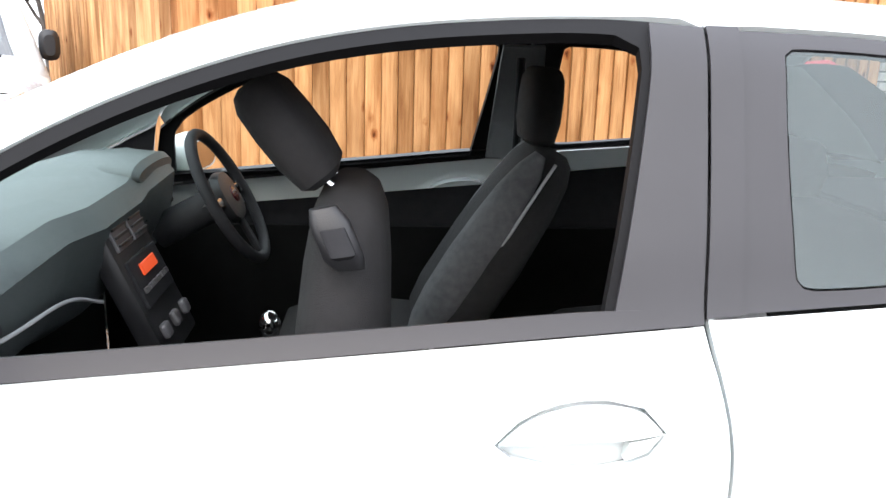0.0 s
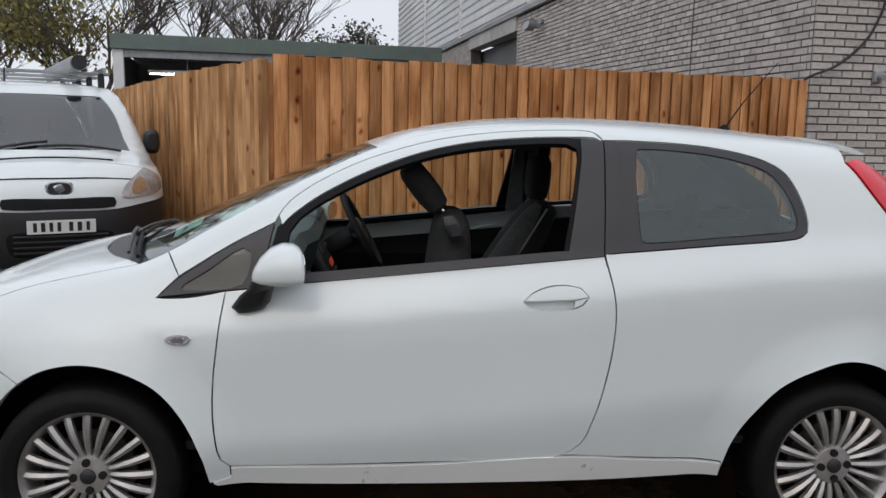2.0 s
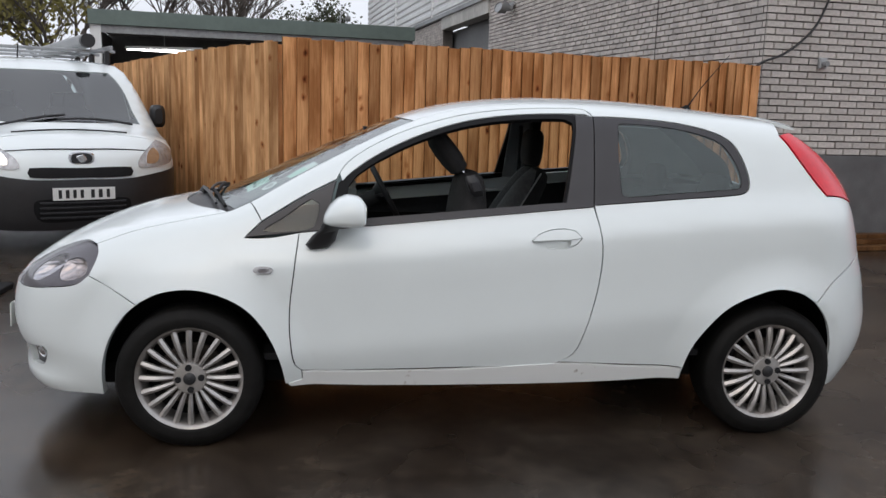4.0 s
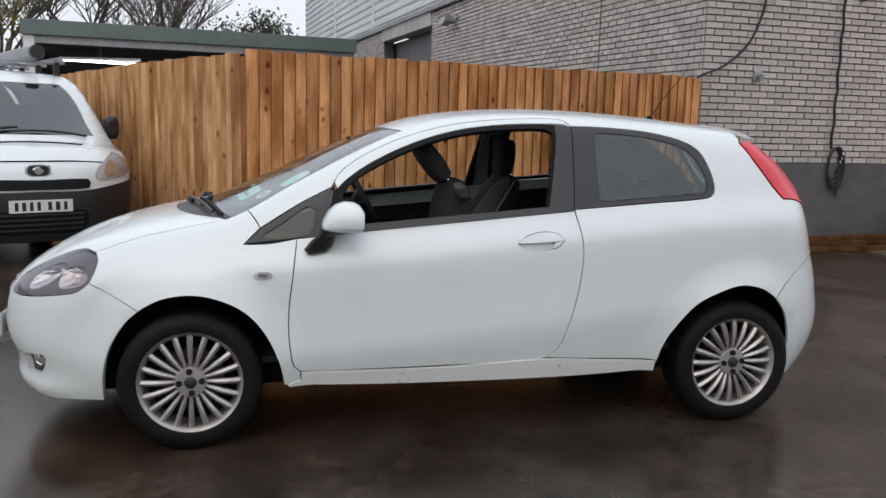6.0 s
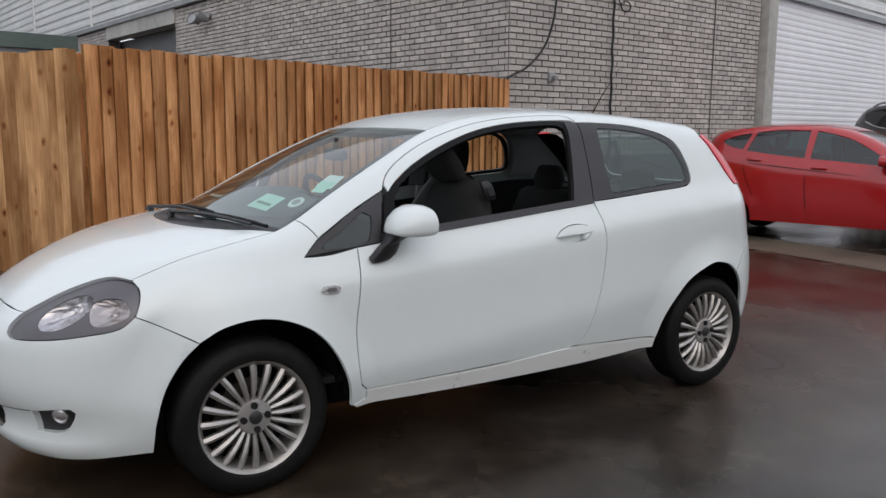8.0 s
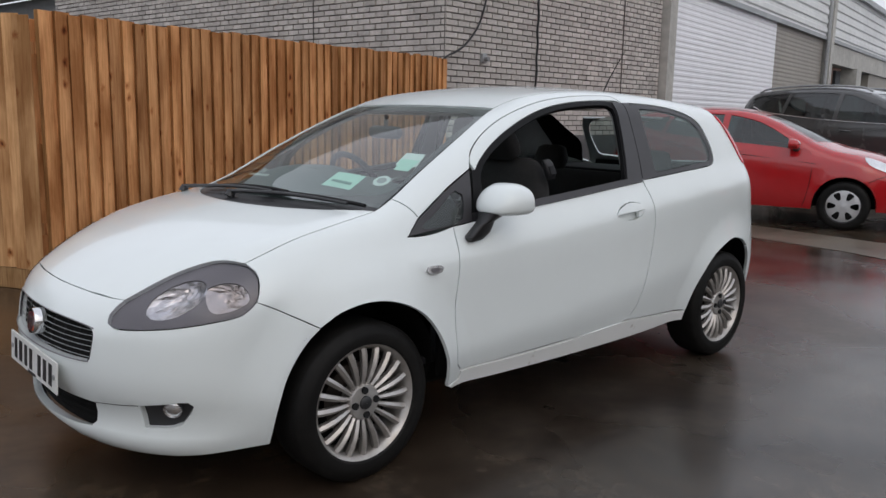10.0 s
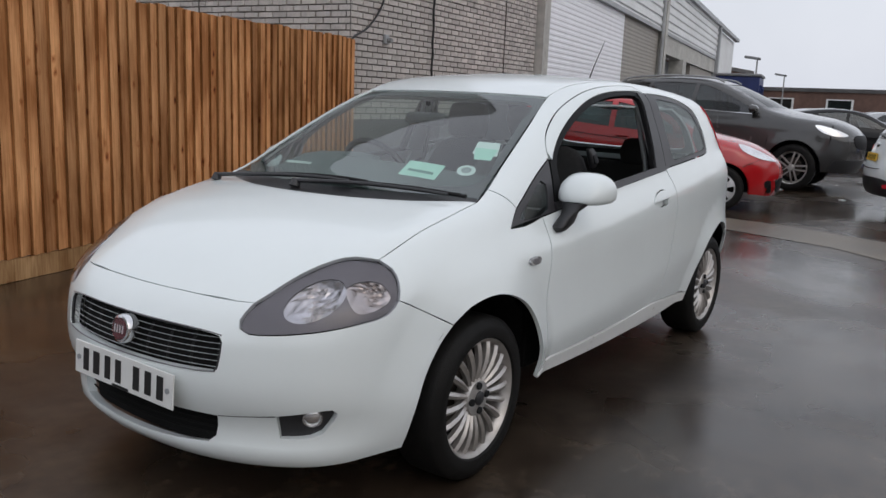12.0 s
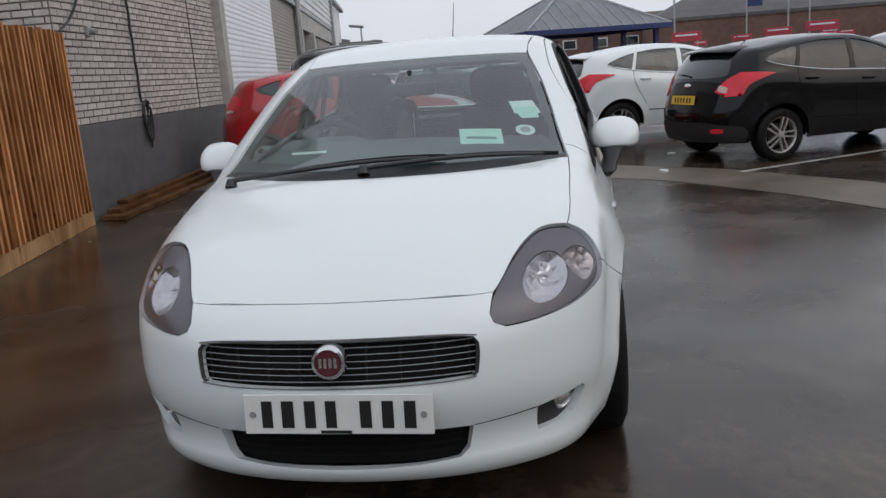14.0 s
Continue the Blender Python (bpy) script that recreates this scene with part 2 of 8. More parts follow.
def box(size, at=(0, 0, 0), turn=(0, 0, 0), bevel=0.0, segments=2):
    return add_box(bmesh.new(), size, at, turn, bevel, segments)


def add_cyl(bm, r, depth, at=(0, 0, 0), turn=(0, 0, 0), n=20, r2=None, caps=True):
    bmesh.ops.create_cone(bm, cap_ends=caps, segments=n, radius1=r, radius2=r if r2 is None else r2, depth=depth, matrix=pose(*at, *turn))
    return bm


def add_ball(bm, size, at=(0, 0, 0), turn=(0, 0, 0), u=20, v=12):
    bmesh.ops.create_uvsphere(bm, u_segments=u, v_segments=v, radius=1.0, matrix=pose(*at, *turn) @ Matrix.Diagonal((*size, 1)))
    return bm


def add_lathe(bm, profile, n=48, at=(0, 0, 0), turn=(0, 0, 0), closed=False):
    """Turns a profile of (radius, along) round the local y axis."""
    m = pose(*at, *turn)
    rings = []
    for r, y in profile:
        rings.append([bm.verts.new(m @ Vector((r * math.cos(2 * math.pi * k / n), y, r * math.sin(2 * math.pi * k / n)))) for k in range(n)])
    pairs = list(zip(rings, rings[1:])) + ([(rings[-1], rings[0])] if closed else [])
    for a, b in pairs:
        for k in range(n):
            bm.faces.new((a[k], a[(k + 1) % n], b[(k + 1) % n], b[k]))
    return bm


def add_tube(bm, points, radius, n=8, taper=None):
    """A round tube along points; taper gives the radius at its end."""
    pts = [Vector(p) for p in points]
    rings = []
    side = None
    for i, p in enumerate(pts):
        d = (pts[min(i + 1, len(pts) - 1)] - pts[max(i - 1, 0)]).normalized()
        if side is None:
            side = d.orthogonal().normalized()
        side = (side - d * side.dot(d)).normalized()
        up = d.cross(side)
        r = radius if taper is None else radius + (taper - radius) * i / max(1, len(pts) - 1)
        rings.append([bm.verts.new(p + (side * math.cos(2 * math.pi * k / n) + up * math.sin(2 * math.pi * k / n)) * r) for k in range(n)])
    for a, b in zip(rings, rings[1:]):
        for k in range(n):
            bm.faces.new((a[k], a[(k + 1) % n], b[(k + 1) % n], b[k]))
    bm.faces.new(rings[0][::-1])
    bm.faces.new(rings[-1])
    return bm


def smooth_line(points, steps=6):
    """A Catmull-Rom line through points."""
    p = [Vector(q) for q in points]
    p = [p[0] * 2 - p[1]] + p + [p[-1] * 2 - p[-2]]
    out = []
    for i in range(1, len(p) - 2):
        for k in range(steps):
            t = k / steps
            out.append(0.5 * (2 * p[i] + (p[i + 1] - p[i - 1]) * t + (2 * p[i - 1] - 5 * p[i] + 4 * p[i + 1] - p[i + 2]) * t * t + (3 * p[i] - p[i - 1] - 3 * p[i + 1] + p[i + 2]) * t ** 3))
    return out + [p[-2]]


def add_prism(bm, outline, z0, z1):
    """An upright prism on an outline of (x, y)."""
    a = [bm.verts.new((x, y, z0)) for x, y in outline]
    b = [bm.verts.new((x, y, z1)) for x, y in outline]
    bm.faces.new(a[::-1])
    bm.faces.new(b)
    for i in range(len(a)):
        j = (i + 1) % len(a)
        bm.faces.new((a[i], a[j], b[j], b[i]))
    return bm


# materials of the yard
def wet_ground():
    """Wet brown-grey tarmac: matt where the stones stand proud, mirror-smooth where water lies."""
    m = bpy.data.materials.new("wet_tarmac")
    m.use_nodes = True
    n, l = m.node_tree.nodes, m.node_tree.links
    b = n["Principled BSDF"]
    co = n.new("ShaderNodeTexCoord")

    def tex(scale, detail=5, rough=0.55):
        t = n.new("ShaderNodeTexNoise")
        t.inputs["Scale"].default_value, t.inputs["Detail"].default_value, t.inputs["Roughness"].default_value = scale, detail, rough
        l.new(co.outputs["Object"], t.inputs["Vector"])
        return t

    def ramp(source, p0, p1, c0, c1):
        r = n.new("ShaderNodeValToRGB")
        r.color_ramp.elements[0].position, r.color_ramp.elements[1].position = p0, p1
        r.color_ramp.elements[0].color, r.color_ramp.elements[1].color = (*c0, 1), (*c1, 1)
        l.new(source, r.inputs["Fac"])
        return r

    broad, mid, fine, grit = tex(0.35), tex(1.7, 7), tex(14, 8), tex(160, 3)
    tone = ramp(broad.outputs["Fac"], 0.35, 0.65, (0.064, 0.047, 0.033), (0.047, 0.041, 0.037))
    dirt = ramp(mid.outputs["Fac"], 0.40, 0.68, (0.55, 0.5, 0.46), (1.3, 1.25, 1.15))
    speck = ramp(fine.outputs["Fac"], 0.3, 0.72, (0.62, 0.62, 0.62), (1.34, 1.3, 1.24))
    m1, m2 = n.new("ShaderNodeMix"), n.new("ShaderNodeMix")
    for q in (m1, m2):
        q.data_type, q.blend_type = "RGBA", "MULTIPLY"
        q.inputs["Factor"].default_value = 1
    l.new(tone.outputs[0], m1.inputs[6])
    l.new(dirt.outputs[0], m1.inputs[7])
    l.new(m1.outputs[2], m2.inputs[6])
    l.new(speck.outputs[0], m2.inputs[7])
    l.new(m2.outputs[2], b.inputs["Base Color"])
    wet = ramp(tex(0.55, 4).outputs["Fac"], 0.42, 0.64, (0.11, 0.11, 0.11), (0.30, 0.30, 0.30))
    add = n.new("ShaderNodeMath")
    add.operation = "MULTIPLY_ADD"
    l.new(mid.outputs["Fac"], add.inputs[0])
    add.inputs[1].default_value = 0.09
    l.new(wet.outputs[0], add.inputs[2])
    l.new(add.outputs[0], b.inputs["Roughness"])
    b.inputs["Specular IOR Level"].default_value = 0.44
    bn = n.new("ShaderNodeBump")
    bn.inputs["Strength"].default_value, bn.inputs["Distance"].default_value = 0.10, 0.004
    l.new(grit.outputs["Fac"], bn.inputs["Height"])
    l.new(bn.outputs["Normal"], b.inputs["Normal"])
    return m


def wood(name, light, dark, rough=0.75, random_tone=0.22):
    """Sawn softwood with grain along z, knots and a tone of its own for each piece."""
    m = bpy.data.materials.new(name)
    m.use_nodes = True
    n, l = m.node_tree.nodes, m.node_tree.links
    b = n["Principled BSDF"]
    co = n.new("ShaderNodeTexCoord")
    info = n.new("ShaderNodeObjectInfo")
    shift = n.new("ShaderNodeVectorMath")
    shift.operation = "MULTIPLY_ADD"
    l.new(info.outputs["Random"], shift.inputs[0])
    shift.inputs[1].default_value = (17.0, 31.0, 53.0)
    l.new(co.outputs["Object"], shift.inputs[2])
    mp = n.new("ShaderNodeMapping")
    mp.inputs["Scale"].default_value = (1, 1, 0.06)
    l.new(shift.outputs[0], mp.inputs["Vector"])
    grain = n.new("ShaderNodeTexNoise")
    grain.inputs["Scale"].default_value, grain.inputs["Detail"].default_value, grain.inputs["Distortion"].default_value = 60, 6, 0.6
    l.new(mp.outputs["Vector"], grain.inputs["Vector"])
    ramp = n.new("ShaderNodeValToRGB")
    ramp.color_ramp.elements[0].position, ramp.color_ramp.elements[1].position = 0.3, 0.62
    ramp.color_ramp.elements[0].color, ramp.color_ramp.elements[1].color = (*dark, 1), (*light, 1)
    l.new(grain.outputs["Fac"], ramp.inputs["Fac"])
    stain = n.new("ShaderNodeTexNoise")
    mp2 = n.new("ShaderNodeMapping")
    mp2.inputs["Scale"].default_value = (2.5, 2.5, 0.9)
    l.new(shift.outputs[0], mp2.inputs["Vector"])
    l.new(mp2.outputs["Vector"], stain.inputs["Vector"])
    stain.inputs["Scale"].default_value, stain.inputs["Detail"].default_value = 1.6, 5
    sr = n.new("ShaderNodeValToRGB")
    sr.color_ramp.elements[0].position, sr.color_ramp.elements[1].position = 0.38, 0.62
    sr.color_ramp.elements[0].color, sr.color_ramp.elements[1].color = (0.57, 0.47, 0.38, 1), (1.10, 1.07, 1.03, 1)
    l.new(stain.outputs["Fac"], sr.inputs["Fac"])
    knot = n.new("ShaderNodeTexVoronoi")
    mp3 = n.new("ShaderNodeMapping")
    mp3.inputs["Scale"].default_value = (7.5, 7.5, 5.0)
    l.new(shift.outputs[0], mp3.inputs["Vector"])
    wobble = n.new("ShaderNodeTexNoise")
    wobble.inputs["Scale"].default_value = 5.0
    l.new(mp3.outputs["Vector"], wobble.inputs["Vector"])
    bent = n.new("ShaderNodeVectorMath")
    bent.operation = "MULTIPLY_ADD"
    l.new(wobble.outputs["Color"], bent.inputs[0])
    bent.inputs[1].default_value = (0.22, 0.22, 0.22)
    l.new(mp3.outputs["Vector"], bent.inputs[2])
    l.new(bent.outputs[0], knot.inputs["Vector"])
    knot.inputs["Scale"].default_value = 1.0
    # only some cells hold a knot: a dark heart with a paler reddish ring
    pick = n.new("ShaderNodeSeparateColor")
    l.new(knot.outputs["Color"], pick.inputs[0])
    none = n.new("ShaderNodeMath")
    none.operation = "GREATER_THAN"
    none.inputs[1].default_value = 0.42
    l.new(pick.outputs[0], none.inputs[0])
    far = n.new("ShaderNodeMath")
    far.operation = "ADD"
    l.new(knot.outputs["Distance"], far.inputs[0])
    l.new(none.outputs[0], far.inputs[1])
    kr = n.new("ShaderNodeValToRGB")
    kr.color_ramp.elements[0].position, kr.color_ramp.elements[1].position = 0.06, 0.23
    kr.color_ramp.elements[0].color, kr.color_ramp.elements[1].color = (0.20, 0.11, 0.075, 1), (1, 1, 1, 1)
    ring_stop = kr.color_ramp.elements.new(0.12)
    ring_stop.color = (0.62, 0.44, 0.33, 1)
    l.new(far.outputs[0], kr.inputs["Fac"])
    tone = n.new("ShaderNodeMapRange")
    tone.inputs["To Min"].default_value, tone.inputs["To Max"].default_value = 1 - random_tone, 1 + random_tone
    l.new(info.outputs["Random"], tone.inputs["Value"])
    col = ramp.outputs["Color"]
    for src in (sr.outputs["Color"], kr.outputs["Color"], tone.outputs[0]):
        mul = n.new("ShaderNodeMix")
        mul.data_type, mul.blend_type = "RGBA", "MULTIPLY"
        mul.inputs["Factor"].default_value = 1
        l.new(col, mul.inputs[6])
        l.new(src, mul.inputs[7])
        col = mul.outputs[2]
    l.new(col, b.inputs["Base Color"])
    b.inputs["Roughness"].default_value = rough
    b.inputs["Specular IOR Level"].default_value = 0.12
    bn = n.new("ShaderNodeBump")
    bn.inputs["Strength"].default_value, bn.inputs["Distance"].default_value = 0.35, 0.004
    l.new(grain.outputs["Fac"], bn.inputs["Height"])
    l.new(bn.outputs["Normal"], b.inputs["Normal"])
    return m


M_GROUND = wet_ground()
M_CONCRETE = surface("wet_concrete", (0.135, 0.112, 0.084), 0.42, var=0.25, scale=9, bump=0.2, bump_scale=60, rough_var=0.15)
M_LINE = surface("worn_white_line", (0.42, 0.41, 0.38), 0.5, var=0.3, scale=30)
M_FENCE = wood("fence_softwood", (0.67, 0.355, 0.165), (0.49, 0.222, 0.090), random_tone=0.28)
M_SAWNSHADE = wood("shaded_sawn_board_edge", (0.34, 0.175, 0.07), (0.18, 0.085, 0.032), 0.85)
M_FENCE2 = wood("weathered_fence_softwood", (0.64, 0.385, 0.195), (0.48, 0.258, 0.118), random_tone=0.16)
M_GRAVELBOARD = wood("gravel_board_wood", (0.42, 0.27, 0.14), (0.26, 0.15, 0.07), 0.6)
M_TIMBER = wood("stacked_timber", (0.150, 0.078, 0.034), (0.070, 0.036, 0.016), 0.5)
M_BRICK = surface("pale_grey_brick", (0.545, 0.505, 0.475), 0.85, var=0.16, scale=35, bump=0.4, bump_scale=90, objects=0.13)
M_BRICKS = surface("pale_grey_brickwork", (0.545, 0.505, 0.475), 0.85, var=0.16, scale=35, bump=0.4, bump_scale=90, island=True, objects=0.13)
M_MORTAR = surface("dark_mortar", (0.135, 0.123, 0.114), 0.95, var=0.2, scale=40)
M_PLINTH = surface("grey_painted_plinth", (0.115, 0.115, 0.118), 0.6, var=0.2, scale=5, bump=0.25, bump_scale=60)
M_CLAD = surface("white_metal_cladding", (0.78, 0.79, 0.79), 0.45, var=0.08, scale=3)
M_CLADW = surface("bright_white_panel", (0.90, 0.90, 0.94), 0.5, var=0.04, scale=3)
M_CLADG = surface("grey_brown_cladding", (0.36, 0.335, 0.30), 0.6, var=0.08, scale=4)
M_LINTEL = surface("pale_concrete_lintel", (0.50, 0.49, 0.46), 0.8, var=0.15, scale=8, bump=0.2)
M_STEELG = surface("galvanised_steel", (0.36, 0.37, 0.38), 0.45, metal=0.4, var=0.15, scale=12)
M_SHUTTER = surface("grey_shutter", (0.22, 0.225, 0.23), 0.5, var=0.1, scale=10)
M_FASCIA = surface("grey_green_fascia", (0.13, 0.17, 0.155), 0.5, var=0.1, scale=6)
M_CABLE = surface("black_cable", (0.015, 0.015, 0.016), 0.5)
M_TUBE = glow("fluorescent_tube", (1.0, 0.98, 0.95), 6.0)
M_BLUE = surface("blue_painted_steel", (0.02, 0.035, 0.14), 0.4, var=0.1)
M_SLATE = surface("grey_metal_roof", (0.17, 0.185, 0.20), 0.45, var=0.15, scale=3)
M_FARBRICK = surface("far_red_brick", (0.16, 0.095, 0.075), 0.9, var=0.2, scale=2)
M_FARROOF = surface("far_roof", (0.11, 0.105, 0.105), 0.8, var=0.2, scale=1)
M_SIGN = surface("red_sign", (0.45, 0.04, 0.06), 0.5, var=0.06)
M_ORANGE = surface("orange_cone_plastic", (0.62, 0.10, 0.02), 0.45, var=0.1)
M_BARK = surface("grey_brown_bark", (0.10, 0.085, 0.075), 0.9, var=0.25, scale=12, bump=0.4)
M_LEAF = surface("yellow_green_leaf", (0.20, 0.175, 0.045), 0.7, var=0.3, scale=8, island=True)
M_LEAFD = surface("dark_green_leaf", (0.05, 0.06, 0.03), 0.7, var=0.3, scale=8, island=True)

# ground
bm = bmesh.new()
bmesh.ops.create_grid(bm, x_segments=8, y_segments=8, size=900.0)
ground = tagged(part("ground", bm, M_GROUND), "wet brown-grey tarmac yard with standing water", "ground", kind="structure")


def band(line, half, z):
    """A flat band of even width along a line of (x, y)."""
    p = [Vector((x, y, z)) for x, y in line]
    v, f = [], []
    for i, q in enumerate(p):
        d = (p[min(i + 1, len(p) - 1)] - p[max(0, i - 1)]).normalized()
        s = Vector((-d.y, d.x, 0)) * half
        v += [q - s, q + s]
        if i:
            f.append((2 * i - 2, 2 * i, 2 * i + 1, 2 * i - 1))
    return v, f


v, f = band([(6.55, 4.5), (6.42, 3.0), (6.3, 1.5), (6.15, 0.2), (5.75, -1.0), (4.95, -2.05), (3.6, -3.05), (1.6, -4.1), (-1.5, -5.3)], 0.48, 0.004)
strip = tagged(mesh_object("concrete_strip", v, f, M_CONCRETE), "wet pale concrete drainage strip across the tarmac", "pavement", kind="structure")
for a, b in (((4.96, -2.51), (7.9, -7.3)), ((2.4, -4.0), (5.0, -8.4))):
    v, f = band([a, b], 0.045, 0.005)
    tagged(mesh_object("bay_line", v, f, M_LINE), "worn white painted parking bay line", "road marking", "bay lines", kind="structure")

# building, turned a little against the car
BA = 6.5
BLD = pose(3.86, 4.43, 0, 0, 0, BA)      # corner; x along the yard wall, y along the side wall


def wall_piece(name, size, at, material, parent=None, bevel=0.0, label=""):
    ob = part(name, box(size, at, (0, 0, 0), bevel), material, parent, label)
    if parent is None:
        ob.matrix_world = BLD
    return ob


def ribbed(name, length, height, pitch, depth, m, material, label):
    """Horizontally ribbed sheet along local x, facing -y."""
    v, f = [], []
    rows = int(height / pitch)
    for i in range(rows):
        z = i * pitch
        for dz, dy in ((0, 0), (0.30, 0), (0.42, -depth), (0.88, -depth)):
            for x in (0, length):
                v.append((x, dy, z + dz * pitch))
    for x in (0, length):
        v.append((x, 0, rows * pitch))
    for k in range(len(v) // 2 - 1):
        f.append((2 * k, 2 * k + 1, 2 * k + 3, 2 * k + 2))
    n0 = len(v)
    for x, z in ((0, 0), (length, 0), (length, rows * pitch), (0, rows * pitch)):
        v.append((x, 0.08, z))
    f.append((n0 + 3, n0 + 2, n0 + 1, n0))
    ob = mesh_object(name, v, f, material)
    ob.matrix_world = m
    return tagged(ob, label, "wall", kind="structure")


# yard wall (faces the car), local x from the corner
wall_yard = tagged(wall_piece("wall_yard", (5.62, 0.28, 3.94), (2.81, 0.16, 1.97), M_MORTAR), "pale grey brick wall with dark recessed joints", "wall", kind="structure")
plinth = tagged(wall_piece("plinth_yard", (5.62, 0.06, 1.02), (2.79, -0.01, 0.51), M_PLINTH), "dark grey painted wall base", "wall", kind="structure")
# side wall runs away behind the fence
wall_side = tagged(wall_piece("wall_side", (0.28, 10.1, 3.94), (0.16, 5.36, 1.97), M_MORTAR), "pale grey brick side wall behind the fence", "wall", kind="structure")
wall_side2 = tagged(wall_piece("wall_side_far", (0.28, 14.0, 3.94), (0.16, 22.0, 1.97), M_MORTAR), "pale grey brick side wall past the shutter", "wall", kind="structure")
lintel = tagged(wall_piece("shutter_lintel", (0.34, 4.6, 0.34), (0.12, 12.7, 3.75), M_LINTEL, bevel=0.01), "pale concrete lintel over a roller shutter", "lintel", kind="structure")
roller = tagged(wall_piece("roller_shutter", (0.08, 5.4, 3.6), (0.42, 12.7, 1.78), M_SHUTTER), "grey closed roller shutter", "door", kind="structure")
ribbed("cladding_side", 30.0, 3.3, 0.22, 0.035, BLD @ pose(-0.06, 29.0, 3.98, 0, 0, -90), M_CLAD, "white horizontally ribbed metal cladding, weathered")
ribbed("cladding_yard", 5.9, 1.1, 0.18, 0.03, BLD @ pose(-0.06, -0.06, 3.98), M_CLAD, "white horizontally ribbed metal cladding above brick")
tagged(wall_piece("cladding_base", (0.10, 29.2, 0.10), (-0.05, 14.5, 3.95), M_STEELG), "dark drip trim under the cladding", "trim", kind="structure")
tagged(wall_piece("cladding_base_yard", (5.9, 0.10, 0.10), (2.9, -0.05, 3.95), M_STEELG), "dark drip trim under the cladding", "trim", kind="structure")
for y in (9.3, 16.0, 22.0):
    tagged(wall_piece("cladding_seam", (0.06, 0.10, 3.2), (-0.09, y, 5.6), M_CLAD), "white vertical cladding joint cover", "trim", "cladding seams", kind="structure")
pil = tagged(wall_piece("pilaster", (0.27, 0.40, 3.94), (5.765, 0.06, 1.97), M_LINTEL, bevel=0.01), "pale grey concrete pilaster between wall panels", "pilaster", kind="structure")
# past the pilaster the wall turns away a little
BLY = pose(9.583, 5.082, 0, 0, 0, 11)


def far_piece(name, size, at, material, label, category="wall", bevel=0.0):
    ob = part(name, box(size, at, (0, 0, 0), bevel), material)
    ob.matrix_world = BLY
    return tagged(ob, label, category, kind="structure")


ribbed("panel_white", 6.72, 3.6, 0.10, 0.007, BLY @ pose(0.15, 0.0, 0.03), M_CLADW, "bright white horizontally boarded wall panel")
ribbed("panel_brown", 5.0, 3.6, 0.10, 0.007, BLY @ pose(6.9, 0.02, 0.03), M_CLADG, "grey-brown horizontally boarded wall panel")
ribbed("cladding_far", 26.9, 1.5, 0.25, 0.035, BLY @ pose(0.1, -0.06, 3.66), M_CLAD, "white horizontally ribbed metal cladding over loading doors")
far_piece("cladding_base_far", (27.0, 0.10, 0.10), (13.5, -0.05, 3.62), M_STEELG, "dark drip trim under the cladding", "trim")
far_piece("pilaster_far", (0.35, 0.4, 5.0), (12.1, 0.0, 2.5), M_LINTEL, "pale grey concrete pilaster beside a shutter opening", "pilaster", 0.01)
far_piece("lintel_far", (14.6, 0.3, 0.62), (19.6, 0.1, 3.3), M_LINTEL, "pale concrete band over loading doors", "lintel")
far_piece("loading_door", (4.0, 0.1, 3.0), (14.3, 0.9, 1.5), M_SHUTTER, "dark recessed loading door", "door")
far_piece("pier", (0.8, 0.5, 3.0), (16.7, 0.1, 1.5), M_LINTEL, "pale concrete pier between loading doors", "pier")
far_piece("loading_door", (2.6, 0.1, 3.0), (18.4, 0.7, 1.5), M_SHUTTER, "dark recessed loading door", "door")
far_piece("wall_far", (7.3, 0.3, 3.0), (23.3, 0.2, 1.5), M_CLADG, "grey-brown far wall")
far_piece("pilaster_end", (0.4, 0.4, 5.2), (27.1, 0.0, 2.6), M_STEELG, "grey metal column at the end of the cladding", "pilaster")
far_piece("wall_end", (9.2, 0.3, 2.2), (31.9, 0.2, 4.0), M_CLAD, "far end of the white clad building")
far_piece("wall_end_base", (9.2, 0.3, 2.9), (31.9, 0.3, 1.45), M_SHUTTER, "dark openings at the far end of the building")
far_piece("roof_far", (36.4, 20.0, 0.15), (18.3, 10.2, 5.05), M_FARROOF, "flat roof of the building", "roof")
far_piece("roof_edge", (36.6, 0.25, 0.16), (18.3, -0.1, 5.2), M_STEELG, "dark metal roof edge", "trim")
tagged(wall_piece("roof", (5.6, 29.0, 0.15), (2.9, 14.6, 5.2), M_FARROOF), "flat roof over the brick corner", "roof", kind="structure")


